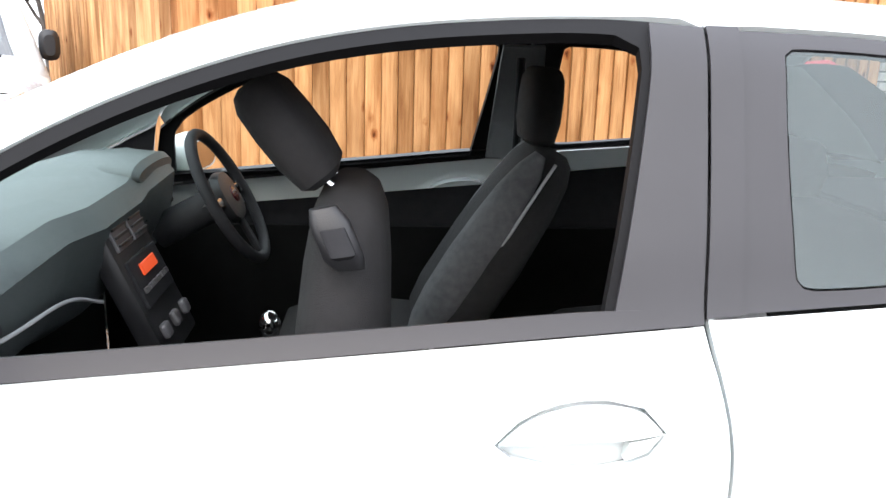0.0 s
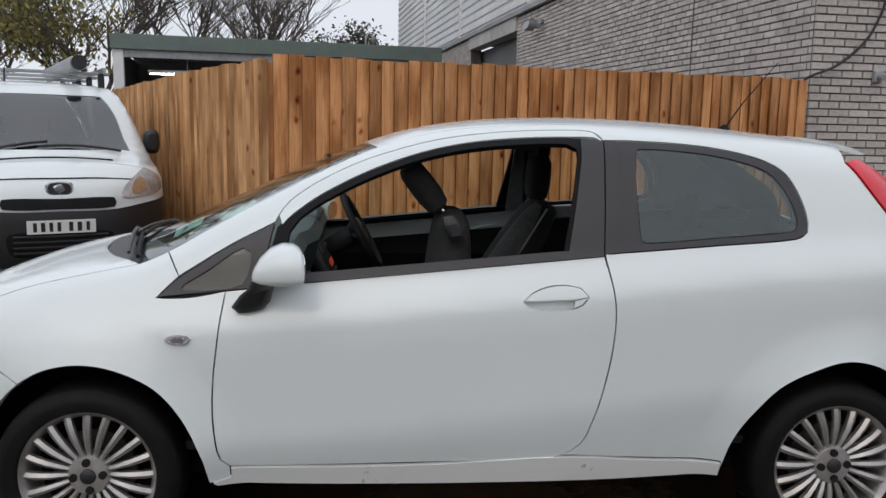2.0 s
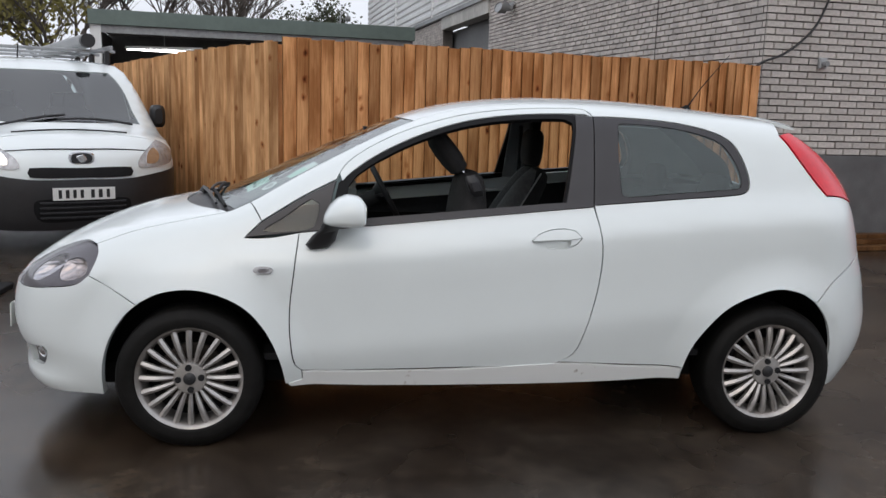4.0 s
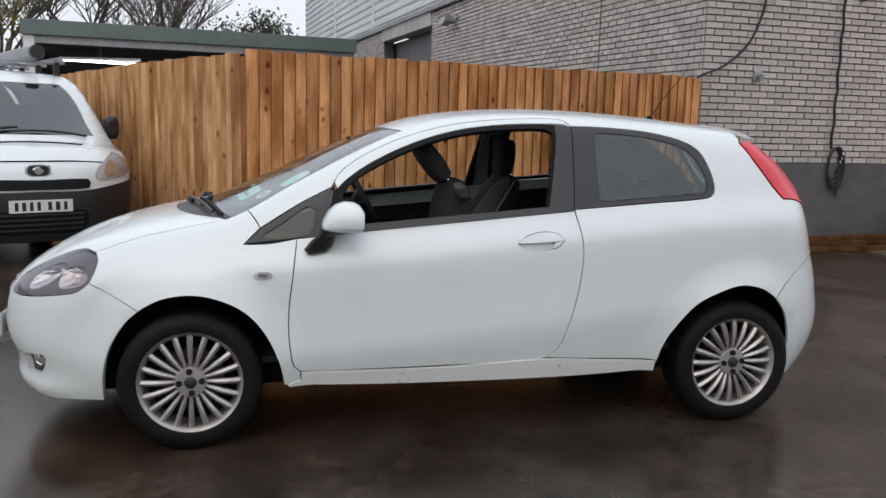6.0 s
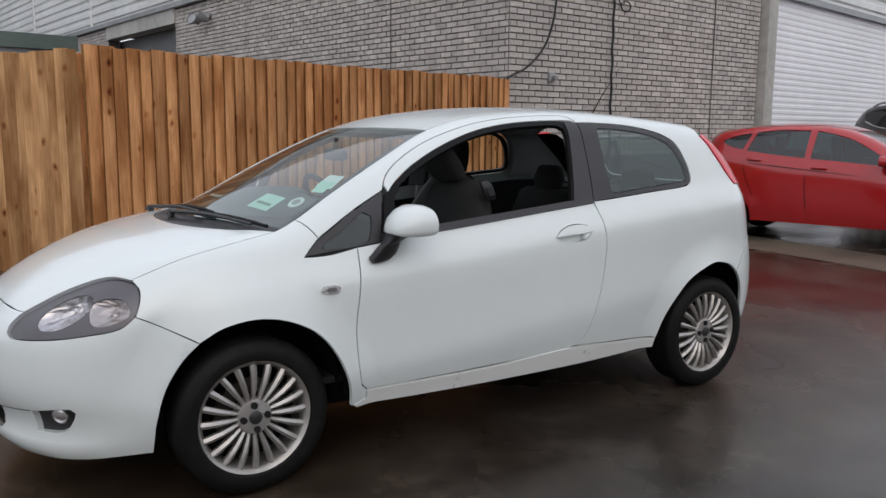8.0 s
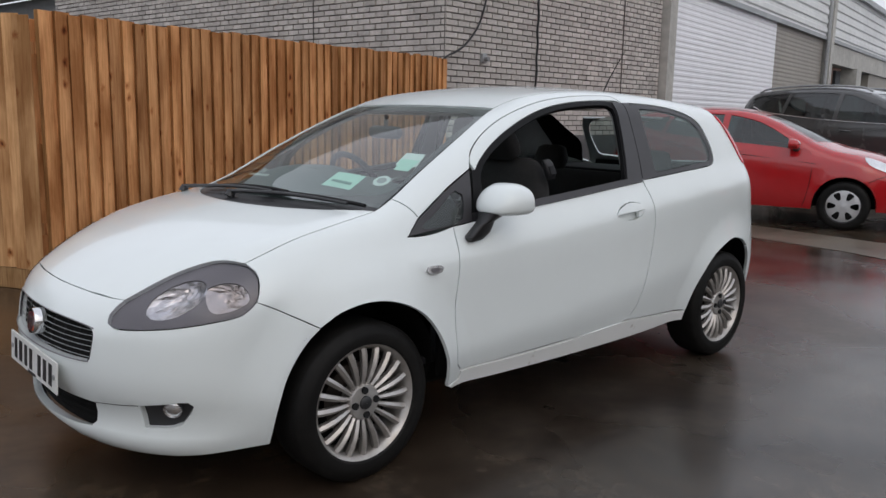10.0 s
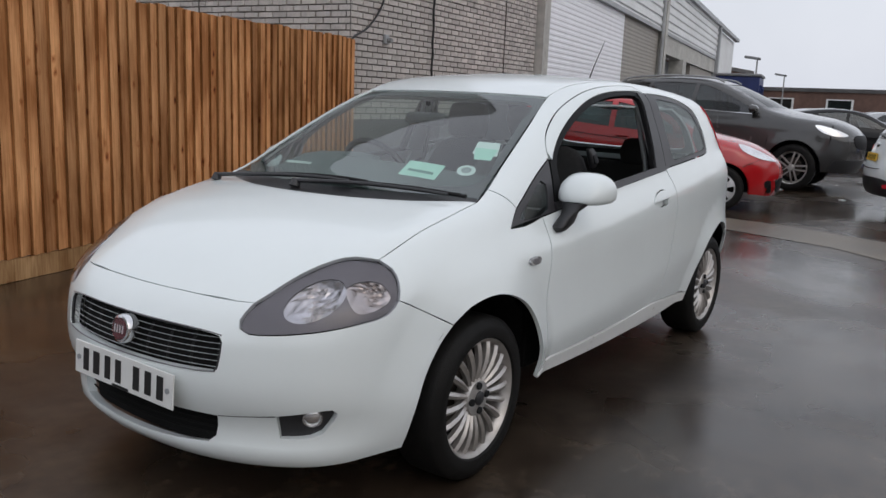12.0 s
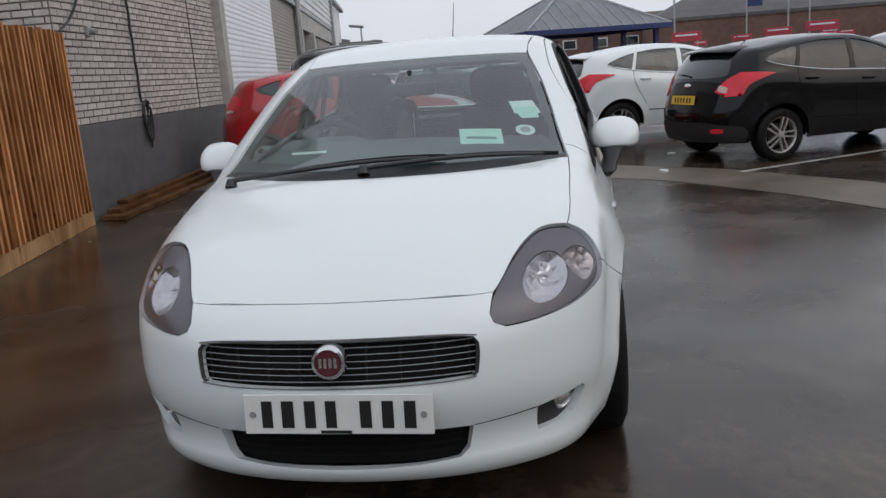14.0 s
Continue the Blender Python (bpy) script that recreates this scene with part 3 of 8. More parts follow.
# fence
def fence_run(a, b, boards, top, thing, material, sag=0.0):
    """Feather-edged upright boards, overlapping, between two plan points."""
    a, b = Vector((*a, 0)), Vector((*b, 0))
    d = (b - a).normalized()
    step = (b - a).length / boards
    yaw = math.degrees(math.atan2(d.y, d.x))
    w, base = step * 1.18, 0.16
    # a thin wedge: 22 mm at one edge, 7 mm at the other
    variants = []
    for k in range(4):
        h = top - base + (k - 1.5) * 0.006
        v = [(0, 0, 0), (w, 0, 0), (w, 0.007, 0), (0, 0.022, 0), (0, 0, h), (w, 0, h), (w, 0.007, h), (0, 0.022, h)]
        v = [(x, -0.027 if (i in (0, 4)) else (0.004 if i in (1, 5) else y), z) for i, (x, y, z) in enumerate(v)]
        me = bpy.data.meshes.new("board")
        me.from_pydata(v, [], [(0, 3, 2, 1), (4, 5, 6, 7), (0, 1, 5, 4), (1, 2, 6, 5), (2, 3, 7, 6), (3, 0, 4, 7)])
        me.materials.append(material)
        # sawn edges get darker wood, with the shade at each overlap in its colour
        me.materials.append(M_SAWNSHADE)
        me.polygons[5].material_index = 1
        variants.append(me)
    for i in range(boards):
        ob = new("board", random.choice(variants))
        ob.parent = thing
        q = a + d * (i * step)
        ob.matrix_world = pose(q.x, q.y, base + random.uniform(-0.004, 0.004), random.uniform(-0.25, 0.25), random.uniform(-0.3, 0.3), yaw + random.uniform(-0.8, 0.8))
    mid = (a + b) / 2
    n = Vector((-d.y, d.x, 0))
    for z in (0.45, 1.1, 1.72):
        q = mid + n * 0.05
        part("rail", box(((b - a).length, 0.05, 0.085), (q.x, q.y, z), (0, 0, yaw), 0.004), material, thing)
    q = mid + n * 0.006
    part("gravel_board", box(((b - a).length, 0.03, 0.155), (q.x, q.y, 0.0785), (0, 0, yaw), 0.004), M_GRAVELBOARD, thing, "pale gravel board along the ground")
    for k in range(int((b - a).length / 1.8) + 2):
        q = a + d * min(k * 1.8, (b - a).length - 0.05) + n * 0.10
        part("post", box((0.09, 0.09, top - 0.05), (q.x, q.y, (top - 0.05) / 2), (0, 0, yaw), 0.004), material, thing)


fence = empty("fence", None, "new orange-brown close-boarded timber fence with knots and damp stains", "fence")
fence_run((-1.14, 3.14), (3.74, 4.28), 47, 1.965, fence, M_FENCE)
fence2 = empty("fence", None, "paler close-boarded timber fence section running back beside a van", "fence")
fence_run((-2.20, 5.05), (-1.20, 3.17), 21, 1.945, fence2, M_FENCE2)
fence3 = empty("fence", None, "pale close-boarded timber fence far end behind a van", "fence")
fence_run((-4.6, 10.4), (-2.22, 5.08), 52, 1.945, fence3, M_FENCE2)

# unseen plain walls, added to close the yard behind the camera and darken reflections
for nm, size, at, turn in (("unseen_wall_south", (70, 0.3, 4.6), (5, -27, 2.3), 4), ("unseen_wall_west", (0.3, 62, 4.6), (-30, 3, 2.3), 0)):
    tagged(part(nm, box(size, at, (0, 0, turn)), M_CLADG), "unseen plain grey-brown wall, added to darken reflections", "wall", kind="structure")


# car bodies: one smooth hull, on which each panel is laid
def curve(*knots):
    """A smooth function through (x, value) knots, level past its ends' slopes."""
    xs = np.array([k[0] for k in knots], float)
    ys = np.array([k[1] for k in knots], float)
    d = np.diff(ys) / np.diff(xs)
    m = np.concatenate(([d[0]], (d[:-1] * np.diff(xs)[1:] + d[1:] * np.diff(xs)[:-1]) / (xs[2:] - xs[:-2]), [d[-1]])) if len(xs) > 2 else np.array([d[0], d[0]])

    def value(x):
        x = np.asarray(x, float)
        c = np.clip(x, xs[0], xs[-1])
        i = np.clip(np.searchsorted(xs, c) - 1, 0, len(xs) - 2)
        h = xs[i + 1] - xs[i]
        t = (c - xs[i]) / h
        out = ys[i] * (1 + 2 * t) * (1 - t) ** 2 + h * m[i] * t * (1 - t) ** 2 + ys[i + 1] * t * t * (3 - 2 * t) + h * m[i + 1] * t * t * (t - 1)
        return out + np.where(x < xs[0], (x - xs[0]) * m[0], 0) + np.where(x > xs[-1], (x - xs[-1]) * m[-1], 0)
    return value


def soft_max(a, b, k):
    h = np.maximum(k - np.abs(a - b), 0) / k
    return np.maximum(a, b) + h * h * k * 0.25


class Hull:
    """A car's outer form: nose at -x, tail at +x, in metres, wheels' contact at z = 0."""

    def __init__(self, width, belt, tuck, top, crown, sweep, nose, nose_plan, tail, tail_plan, arches, flare, k=(0.10, 0.12, 0.10), axis=0.55):
        self.width, self.belt, self.tuck, self.top, self.crown, self.sweep = width, belt, tuck, top, crown, sweep
        self.nose, self.nose_plan, self.tail, self.tail_plan = nose, nose_plan, tail, tail_plan
        self.arches, self.flare, self.k, self.axis = arches, flare, k, axis

    def value(self, p):
        x, y, z = p[:, 0], np.sqrt(p[:, 1] ** 2 + 1e-9), p[:, 2]
        q = z - self.belt(x)
        w = self.width(x) + self.tuck(q) - 0.10 * np.maximum(0.42 - z, 0) ** 1.5 * 2
        for (ax, az, r), f in zip(self.arches, self.flare):
            d = np.clip((np.hypot(x - ax, z - az) - r) / 0.14, 0, 1)
            w = w + f * (1 - d) ** 1.3
        side = y - w
        s = x - self.sweep(x) * y * y
        top = z - (self.top(s) - self.crown(x) * y * y)
        a, b = self.nose_plan
        front = self.nose(z) + a * y ** 2 + b * y ** 4 - x
        c, d = self.tail_plan
        rear = x - (self.tail(z) - c * y ** 2 - d * y ** 4)
        return soft_max(soft_max(side, top, self.k[0]), soft_max(front, rear, self.k[2]), self.k[1])

    def meet(self, start, way):
        """Where rays from inside come out of the hull."""
        lo, hi = np.zeros(len(start)), np.full(len(start), 3.2)
        for _ in range(24):
            mid = (lo + hi) / 2
            inside = self.value(start + way * mid[:, None]) < 0
            lo, hi = np.where(inside, mid, lo), np.where(inside, hi, mid)
        return start + way * ((lo + hi) / 2)[:, None]

    def normal(self, p):
        e, g = 0.004, np.zeros_like(p)
        for k in range(3):
            d = np.zeros(3)
            d[k] = e
            g[:, k] = self.value(p + d) - self.value(p - d)
        return g / np.maximum(np.linalg.norm(g, axis=1, keepdims=True), 1e-9)

    # charts: plane coordinates (u, v) <-> points on the hull
    def lay(self, chart, uv):
        u, v = uv[:, 0], uv[:, 1]
        o = np.zeros((len(u), 3))
        if chart == "tube":
            a = v / 0.8
            o[:, 0], o[:, 2] = u, self.axis
            way = np.stack([0 * a, -np.cos(a), np.sin(a)], 1)
        else:
            sign = -1 if chart == "nose" else 1
            a = u / 0.9
            o[:, 0], o[:, 2] = self.arches[0 if sign < 0 else 1][0], v
            way = np.stack([sign * np.cos(a), -np.sin(a), 0 * a], 1)
        return self.meet(o, way)

    def chart_of(self, chart, p):
        if chart == "tube":
            a = np.arctan2(p[:, 2] - self.axis, -p[:, 1])
            return np.stack([p[:, 0], 0.8 * np.where(a < -math.pi / 2, a + 2 * math.pi, a)], 1)
        sign = -1 if chart == "nose" else 1
        cx = self.arches[0 if sign < 0 else 1][0]
        return np.stack([0.9 * np.arctan2(-p[:, 1], sign * (p[:, 0] - cx)), p[:, 2]], 1)

    def points(self, items):
        """Points on the hull, near side (y < 0): ("s", x, z) from the side, ("t", x, y) from above, ("f", y, z) from the front, ("b", y, z) from behind."""
        out = []
        for kind, a, b, *_ in items:
            if kind == "s":
                o, w = (a, 0, b), (0, -1, 0)
            elif kind == "t":
                o, w = (a, b, 0.45), (0, 0, 1)
            else:
                o, w = (self.arches[0 if kind == "f" else 1][0], a, b), (-1 if kind == "f" else 1, 0, 0)
            out.append((o, w))
        return self.meet(np.array([o for o, _ in out], float), np.array([w for _, w in out], float))

    def outline(self, chart, items, step=0.025):
        """A closed smooth outline in a chart; an item that ends in "c" is a corner."""
        uv = self.chart_of(chart, self.points(items))
        corner = [it[-1] == "c" for it in items]
        n, out = len(uv), []
        for i in range(n):
            p0, p1, p2, p3 = uv[i - 1], uv[i], uv[(i + 1) % n], uv[(i + 2) % n]
            length = np.linalg.norm(p2 - p1)
            if length < 1e-6:
                continue
            t1 = (p2 - p1) if corner[i] else (p2 - p0) * length / max(1e-6, np.linalg.norm(p2 - p1) + np.linalg.norm(p1 - p0))
            t2 = (p2 - p1) if corner[(i + 1) % n] else (p3 - p1) * length / max(1e-6, np.linalg.norm(p3 - p2) + np.linalg.norm(p2 - p1))
            m = max(1, int(length / step))
            for k in range(m):
                t = k / m
                out.append(p1 * (1 + 2 * t) * (1 - t) ** 2 + t1 * t * (1 - t) ** 2 + p2 * t * t * (3 - 2 * t) + t2 * t * t * (t - 1))
        return np.array(out)


def inside(poly, p):
    x, y = p[:, 0], p[:, 1]
    res = np.zeros(len(p), bool)
    a, b = poly, np.roll(poly, -1, 0)
    for (x0, y0), (x1, y1) in zip(a, b):
        if y0 != y1:
            res ^= ((y0 > y) != (y1 > y)) & (x < (x1 - x0) * (y - y0) / (y1 - y0) + x0)
    return res


def shrink(poly, d):
    """The outline moved inwards by d (outwards if negative)."""
    e = np.roll(poly, -1, 0) - np.roll(poly, 1, 0)
    n = np.stack([-e[:, 1], e[:, 0]], 1) / np.maximum(np.linalg.norm(e, axis=1, keepdims=True), 1e-9)
    area = 0.5 * np.sum(poly[:, 0] * np.roll(poly[:, 1], -1) - np.roll(poly[:, 0], -1) * poly[:, 1])
    return poly + n * d * (1 if area > 0 else -1)


def hull_mesh(name, hull, chart, outline, holes, gap, step, depth, lift):
    """The mesh of a panel: triangles on the hull with its own smooth normals, and a folded edge."""
    rings = [shrink(outline, gap)] + [shrink(h, -gap) for h in holes]
    u0, v0 = rings[0].min(0)
    u1, v1 = rings[0].max(0)
    us, vs = np.arange(u0, u1, step), np.arange(v0, v1, step)
    grid = np.array([(u + (step / 2 if j % 2 else 0), v) for j, v in enumerate(vs) for u in us]).reshape(-1, 2)
    edge = np.concatenate(rings)
    if len(grid):
        keep = inside(rings[0], grid)
        for h in rings[1:]:
            keep &= ~inside(h, grid)
        grid = grid[keep]
    if len(grid):
        near = np.min(np.linalg.norm(grid[:, None, :] - edge[None], axis=2), axis=1)
        grid = grid[near > step * 0.42]
    pts = np.concatenate([edge, grid]) if len(grid) else edge
    edges, k = [], 0
    for r in rings:
        edges += [(k + i, k + (i + 1) % len(r)) for i in range(len(r))]
        k += len(r)
    got = delaunay_2d_cdt([Vector(p) for p in pts], edges, [], 0, 1e-6)
    uv = np.array([tuple(v) for v in got[0]])
    tri = np.array([f for f in got[2] if len(f) == 3])
    mid = uv[tri].mean(1)
    keep = inside(rings[0], mid)
    for h in rings[1:]:
        keep &= ~inside(h, mid)
    tri = tri[keep]
    pos = hull.lay(chart, uv)
    nor = hull.normal(pos)
    pos = pos + nor * lift
    # triangles turned outwards
    fn = np.cross(pos[tri[:, 1]] - pos[tri[:, 0]], pos[tri[:, 2]] - pos[tri[:, 0]])
    flip = np.sum(fn * nor[tri[:, 0]], 1) < 0
    tri[flip] = tri[flip][:, ::-1]
    verts, faces = [tuple(v) for v in pos], [tuple(int(i) for i in t) for t in tri]
    loops = [tuple(nor[i]) for t in tri for i in t]
    if depth:
        count = {}
        for t in faces:
            for a, b in zip(t, t[1:] + t[:1]):
                count[(a, b)] = 1
        rim = [(a, b) for a, b in count if (b, a) not in count]
        low = {}
        for a, b in rim:
            for i in (a, b):
                if i not in low:
                    low[i] = len(verts)
                    verts.append(tuple(pos[i] - nor[i] * depth))
        for a, b in rim:
            q = (b, a, low[a], low[b])
            faces.append(q)
            p = [Vector(verts[i]) for i in q]
            w = (p[1] - p[0]).cross(p[3] - p[0])
            w = tuple(w.normalized()) if w.length > 1e-12 else (0, 0, 1)
            loops += [w] * 4
    return verts, faces, loops


def link_panel(name, data, material, parent, label="", mirror=False):
    verts, faces, loops = data
    if mirror:
        verts = [(x, -y, z) for x, y, z in verts]
        k, new_loops = 0, []
        for f in faces:
            new_loops += [(x, -y, z) for x, y, z in loops[k:k + len(f)][::-1]]
            k += len(f)
        faces, loops = [f[::-1] for f in faces], new_loops
    me = bpy.data.meshes.new(name)
    me.from_pydata(verts, [], faces)
    me.materials.append(material)
    me.polygons.foreach_set("use_smooth", [True] * len(me.polygons))
    me.normals_split_custom_set(loops)
    ob = new(name, me)
    ob.parent = parent
    if label:
        ob["label"] = label
    return ob


def panel(name, hull, chart, items, material, parent, holes=(), gap=0.0025, step=0.05, depth=0.014, lift=0.0, label="", both=False, fine=0.025):
    """One panel on a hull from its outline (and its twin on the far side)."""
    outline = hull.outline(chart, items, fine)
    cut = [hull.outline(chart, h, fine) for h in holes]
    data = hull_mesh(name, hull, chart, outline, cut, gap, step, depth, lift)
    ob = link_panel(name, data, material, parent, label)
    if both:
        link_panel(name, data, material, parent, label, True)
    return ob


def twin(items):
    """An outline that runs on over the middle: the items, and their mirror back."""
    other = []
    for it in reversed(items):
        k = it[0]
        if k == "t" and abs(it[2]) > 1e-6:
            other.append(("t", it[1], -it[2], *it[3:]))
        elif k in "fb" and abs(it[1]) > 1e-6:
            other.append((k, -it[1], *it[2:]))
        elif k == "s":
            other.append(("m", it[1], it[2], *it[3:]))
    return items + other


def hull_points_any(self, items):
    far = [it[0] == "m" for it in items]
    p = Hull.near_points(self, [("s", *it[1:]) if m else it for it, m in zip(items, far)])
    p[far, 1] *= -1
    return p


Hull.near_points = Hull.points
Hull.points = hull_points_any


# wheels
def make_wheel(parent, at, r, width, rim_r, style, face=-1, dirty=True):
    """A wheel whose outer face looks to -y (face -1) or +y: barrel, tyre, spokes, hub, bolts and brake disc."""
    turn = 0 if face < 0 else 180
    hub = part("wheel", add_lathe(bmesh.new(), [(rim_r * 0.93, width * 0.45), (rim_r * 0.88, 0.0), (rim_r * 0.90, -width * 0.30), (rim_r * 0.955, -width * 0.42), (rim_r, -width * 0.455), (rim_r * 1.015, -width * 0.44), (rim_r * 1.015, -width * 0.38)], 56), M_ALLOY if style != "steel" else M_TRIM, parent, "alloy wheel with a worn rim", smooth=True)
    hub.matrix_local = pose(*at, 0, 0, turn)
    w = width / 2
    profile = [(rim_r * 0.99, -w * 0.86), (rim_r * 1.03, -w * 0.98), (rim_r + (r - rim_r) * 0.45, -w * 1.04), (r - 0.035, -w * 0.99), (r - 0.012, -w * 0.88), (r - 0.002, -w * 0.72), (r, -w * 0.3), (r, w * 0.3), (r - 0.002, w * 0.72), (r - 0.012, w * 0.88), (r - 0.035, w * 0.99), (rim_r * 1.0, w * 0.9)]
    bm = add_lathe(bmesh.new(), profile, 72)
    part("tyre", bm, M_TYRE, hub, "black road tyre, damp at the tread", smooth=True)
    part("brake_disc", add_cyl(bmesh.new(), rim_r * 0.62, 0.022, (0, -0.005, 0), (90, 0, 0), 40), M_DISC, hub, "rusty brake disc")
    # a black disc added as the shade behind the spokes
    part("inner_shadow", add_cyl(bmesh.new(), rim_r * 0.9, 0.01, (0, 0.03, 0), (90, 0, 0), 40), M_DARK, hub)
    y0 = -width * 0.40
    if style == "fan":
        n = 20
        bm = bmesh.new()
        # a tapering blade with a raised ridge
        a, b = rim_r * 0.27, rim_r * 0.965
        rows = []
        for s in range(5):
            q = s / 4
            x = a + (b - a) * q
            half = 0.0062 + 0.0058 * math.sin(min(1, q * 1.1) * math.pi / 2)
            y = y0 + 0.010 - 0.016 * math.sin(q * math.pi * 0.9)
            rows.append([bm.verts.new((x, y + 0.020, -half)), bm.verts.new((x, y + 0.004, -half)), bm.verts.new((x, y - 0.004, 0)), bm.verts.new((x, y + 0.004, half)), bm.verts.new((x, y + 0.020, half))])
        for p, q in zip(rows, rows[1:]):
            for k in range(4):
                bm.faces.new((p[k], q[k], q[k + 1], p[k + 1]))
            bm.faces.new((p[4], q[4], q[0], p[0]))
        bmesh.ops.recalc_face_normals(bm, faces=bm.faces)
        first = part("spoke", bm, M_ALLOY, hub, smooth=True)
        for k in range(1, n):
            o = new("spoke", first.data)
            o.parent = hub
            o.matrix_local = pose(0, 0, 0, 0, 360 * k / n, 0)
        part("hub_plate", add_lathe(bmesh.new(), [(0.001, y0 - 0.004), (rim_r * 0.16, y0 - 0.004), (rim_r * 0.29, y0 + 0.0), (rim_r * 0.33, y0 + 0.014), (rim_r * 0.33, y0 + 0.05)], 40), M_ALLOY, hub, smooth=True)
        part("centre_cap", add_lathe(bmesh.new(), [(0.001, y0 - 0.014), (rim_r * 0.09, y0 - 0.013), (rim_r * 0.115, y0 - 0.009), (rim_r * 0.12, y0 - 0.002)], 28), M_TRIM, hub, "dark centre cap", smooth=True)
        for k in range(4):
            c = math.radians(45 + 90 * k - 40)
            part("bolt", add_cyl(bmesh.new(), 0.013, 0.012, (math.cos(c) * rim_r * 0.215, y0 - 0.004, math.sin(c) * rim_r * 0.215), (90, 0, 0), 14), M_RUBBER, hub, "dark wheel bolt recess")
    elif style == "steel":
        part("wheel_cover", add_lathe(bmesh.new(), [(0.001, y0 - 0.020), (rim_r * 0.20, y0 - 0.018), (rim_r * 0.30, y0 - 0.012), (rim_r * 0.62, y0 - 0.016), (rim_r * 0.90, y0 - 0.006), (rim_r * 0.97, y0 + 0.004)], 48), M_COVER, hub, "silver plastic wheel cover", smooth=True)
        bm = bmesh.new()
        rows = []
        for q, half in ((0.40, 0.10), (0.47, 0.22), (0.66, 0.25), (0.80, 0.24), (0.86, 0.15)):
            rows.append([bm.verts.new((rim_r * q * math.cos(half * k), y0 - 0.0195 + 0.010 * max(0.0, q - 0.62) / 0.28, rim_r * q * math.sin(half * k))) for k in (-1, 0, 1)])
        for p, q in zip(rows, rows[1:]):
            for k in range(2):
                bm.faces.new((p[k], q[k], q[k + 1], p[k + 1]))
        bmesh.ops.solidify(bm, geom=bm.faces[:], thickness=0.004)
        bmesh.ops.recalc_face_normals(bm, faces=bm.faces)
        first = part("cover_slot", bm, M_DARK, hub, "dark opening in the wheel cover")
        for k in range(1, 6):
            o = new("cover_slot", first.data)
            o.parent = hub
            o.matrix_local = pose(0, 0, 0, 0, 60 * k, 0)
    else:
        n = 5
        bm = bmesh.new()
        pairs = ((-0.42, -0.22), (0.22, 0.42))
        for s0, s1 in pairs:
            vs = []
            for x, k in ((rim_r * 0.16, 0.55), (rim_r * 0.6, 0.8), (rim_r * 0.96, 1.0)):
                for s in (s0, s1):
                    wide = s * rim_r * 0.42 * (0.45 + 0.75 * k)
                    vs.append((x, y0 - 0.008 + 0.012 * abs(k - 0.8), wide))
            top = [bm.verts.new(v) for v in vs]
            low = [bm.verts.new((x, y + 0.03, z)) for x, y, z in vs]
            for i in (0, 2):
                bm.faces.new((top[i], top[i + 1], top[i + 3], top[i + 2]))
                bm.faces.new((top[i], top[i + 2], low[i + 2], low[i]))
                bm.faces.new((top[i + 1], low[i + 1], low[i + 3], top[i + 3]))
        bmesh.ops.recalc_face_normals(bm, faces=bm.faces)
        first = part("spoke", bm, M_ALLOY, hub)
        for k in range(1, n):
            o = new("spoke", first.data)
            o.parent = hub
            o.matrix_local = pose(0, 0, 0, 0, 360 * k / n, 0)
        part("centre_cap", add_lathe(bmesh.new(), [(0.001, y0 - 0.02), (rim_r * 0.16, y0 - 0.018), (rim_r * 0.21, y0 - 0.004), (rim_r * 0.21, y0 + 0.04)], 28), M_ALLOY, hub, smooth=True)
    return hub


def wheelhouse(parent, ax, az, r, y0, y1, name="wheel_arch_liner", bulge=0.055):
    """A dark half drum over a wheel."""
    bm = bmesh.new()
    rings = []
    turn = np.linspace(-0.1, math.pi + 0.1, 26)
    out = bulge if y0 > 0 else -bulge
    rings.append([bm.verts.new((ax + r * math.cos(a), y0 + out * max(0.0, math.sin(a)) ** 0.6, az + r * math.sin(a))) for a in turn])
    rings.append([bm.verts.new((ax + r * math.cos(a), y1, az + r * math.sin(a))) for a in turn])
    for k in range(25):
        bm.faces.new((rings[0][k], rings[0][k + 1], rings[1][k + 1], rings[1][k]))
    bm.faces.new(rings[1])
    return part(name, bm, M_DARK, parent, "black wheel arch liner", smooth=False)


def plate_bars(name, parent, m, material, groups, width=0.52, height=0.111, ink=0.075):
    """A number plate with plain bars in place of its writing."""
    ob = part(name, box((width, 0.006, height), (0, 0, 0), (0, 0, 0), 0.002), material, parent, "number plate with plain dark bars")
    ob.matrix_local = m
    for x, w in groups:
        part("bar", box((w * 0.62, 0.002, ink), (x, -0.0042, 0)), M_INK, ob)
    return ob


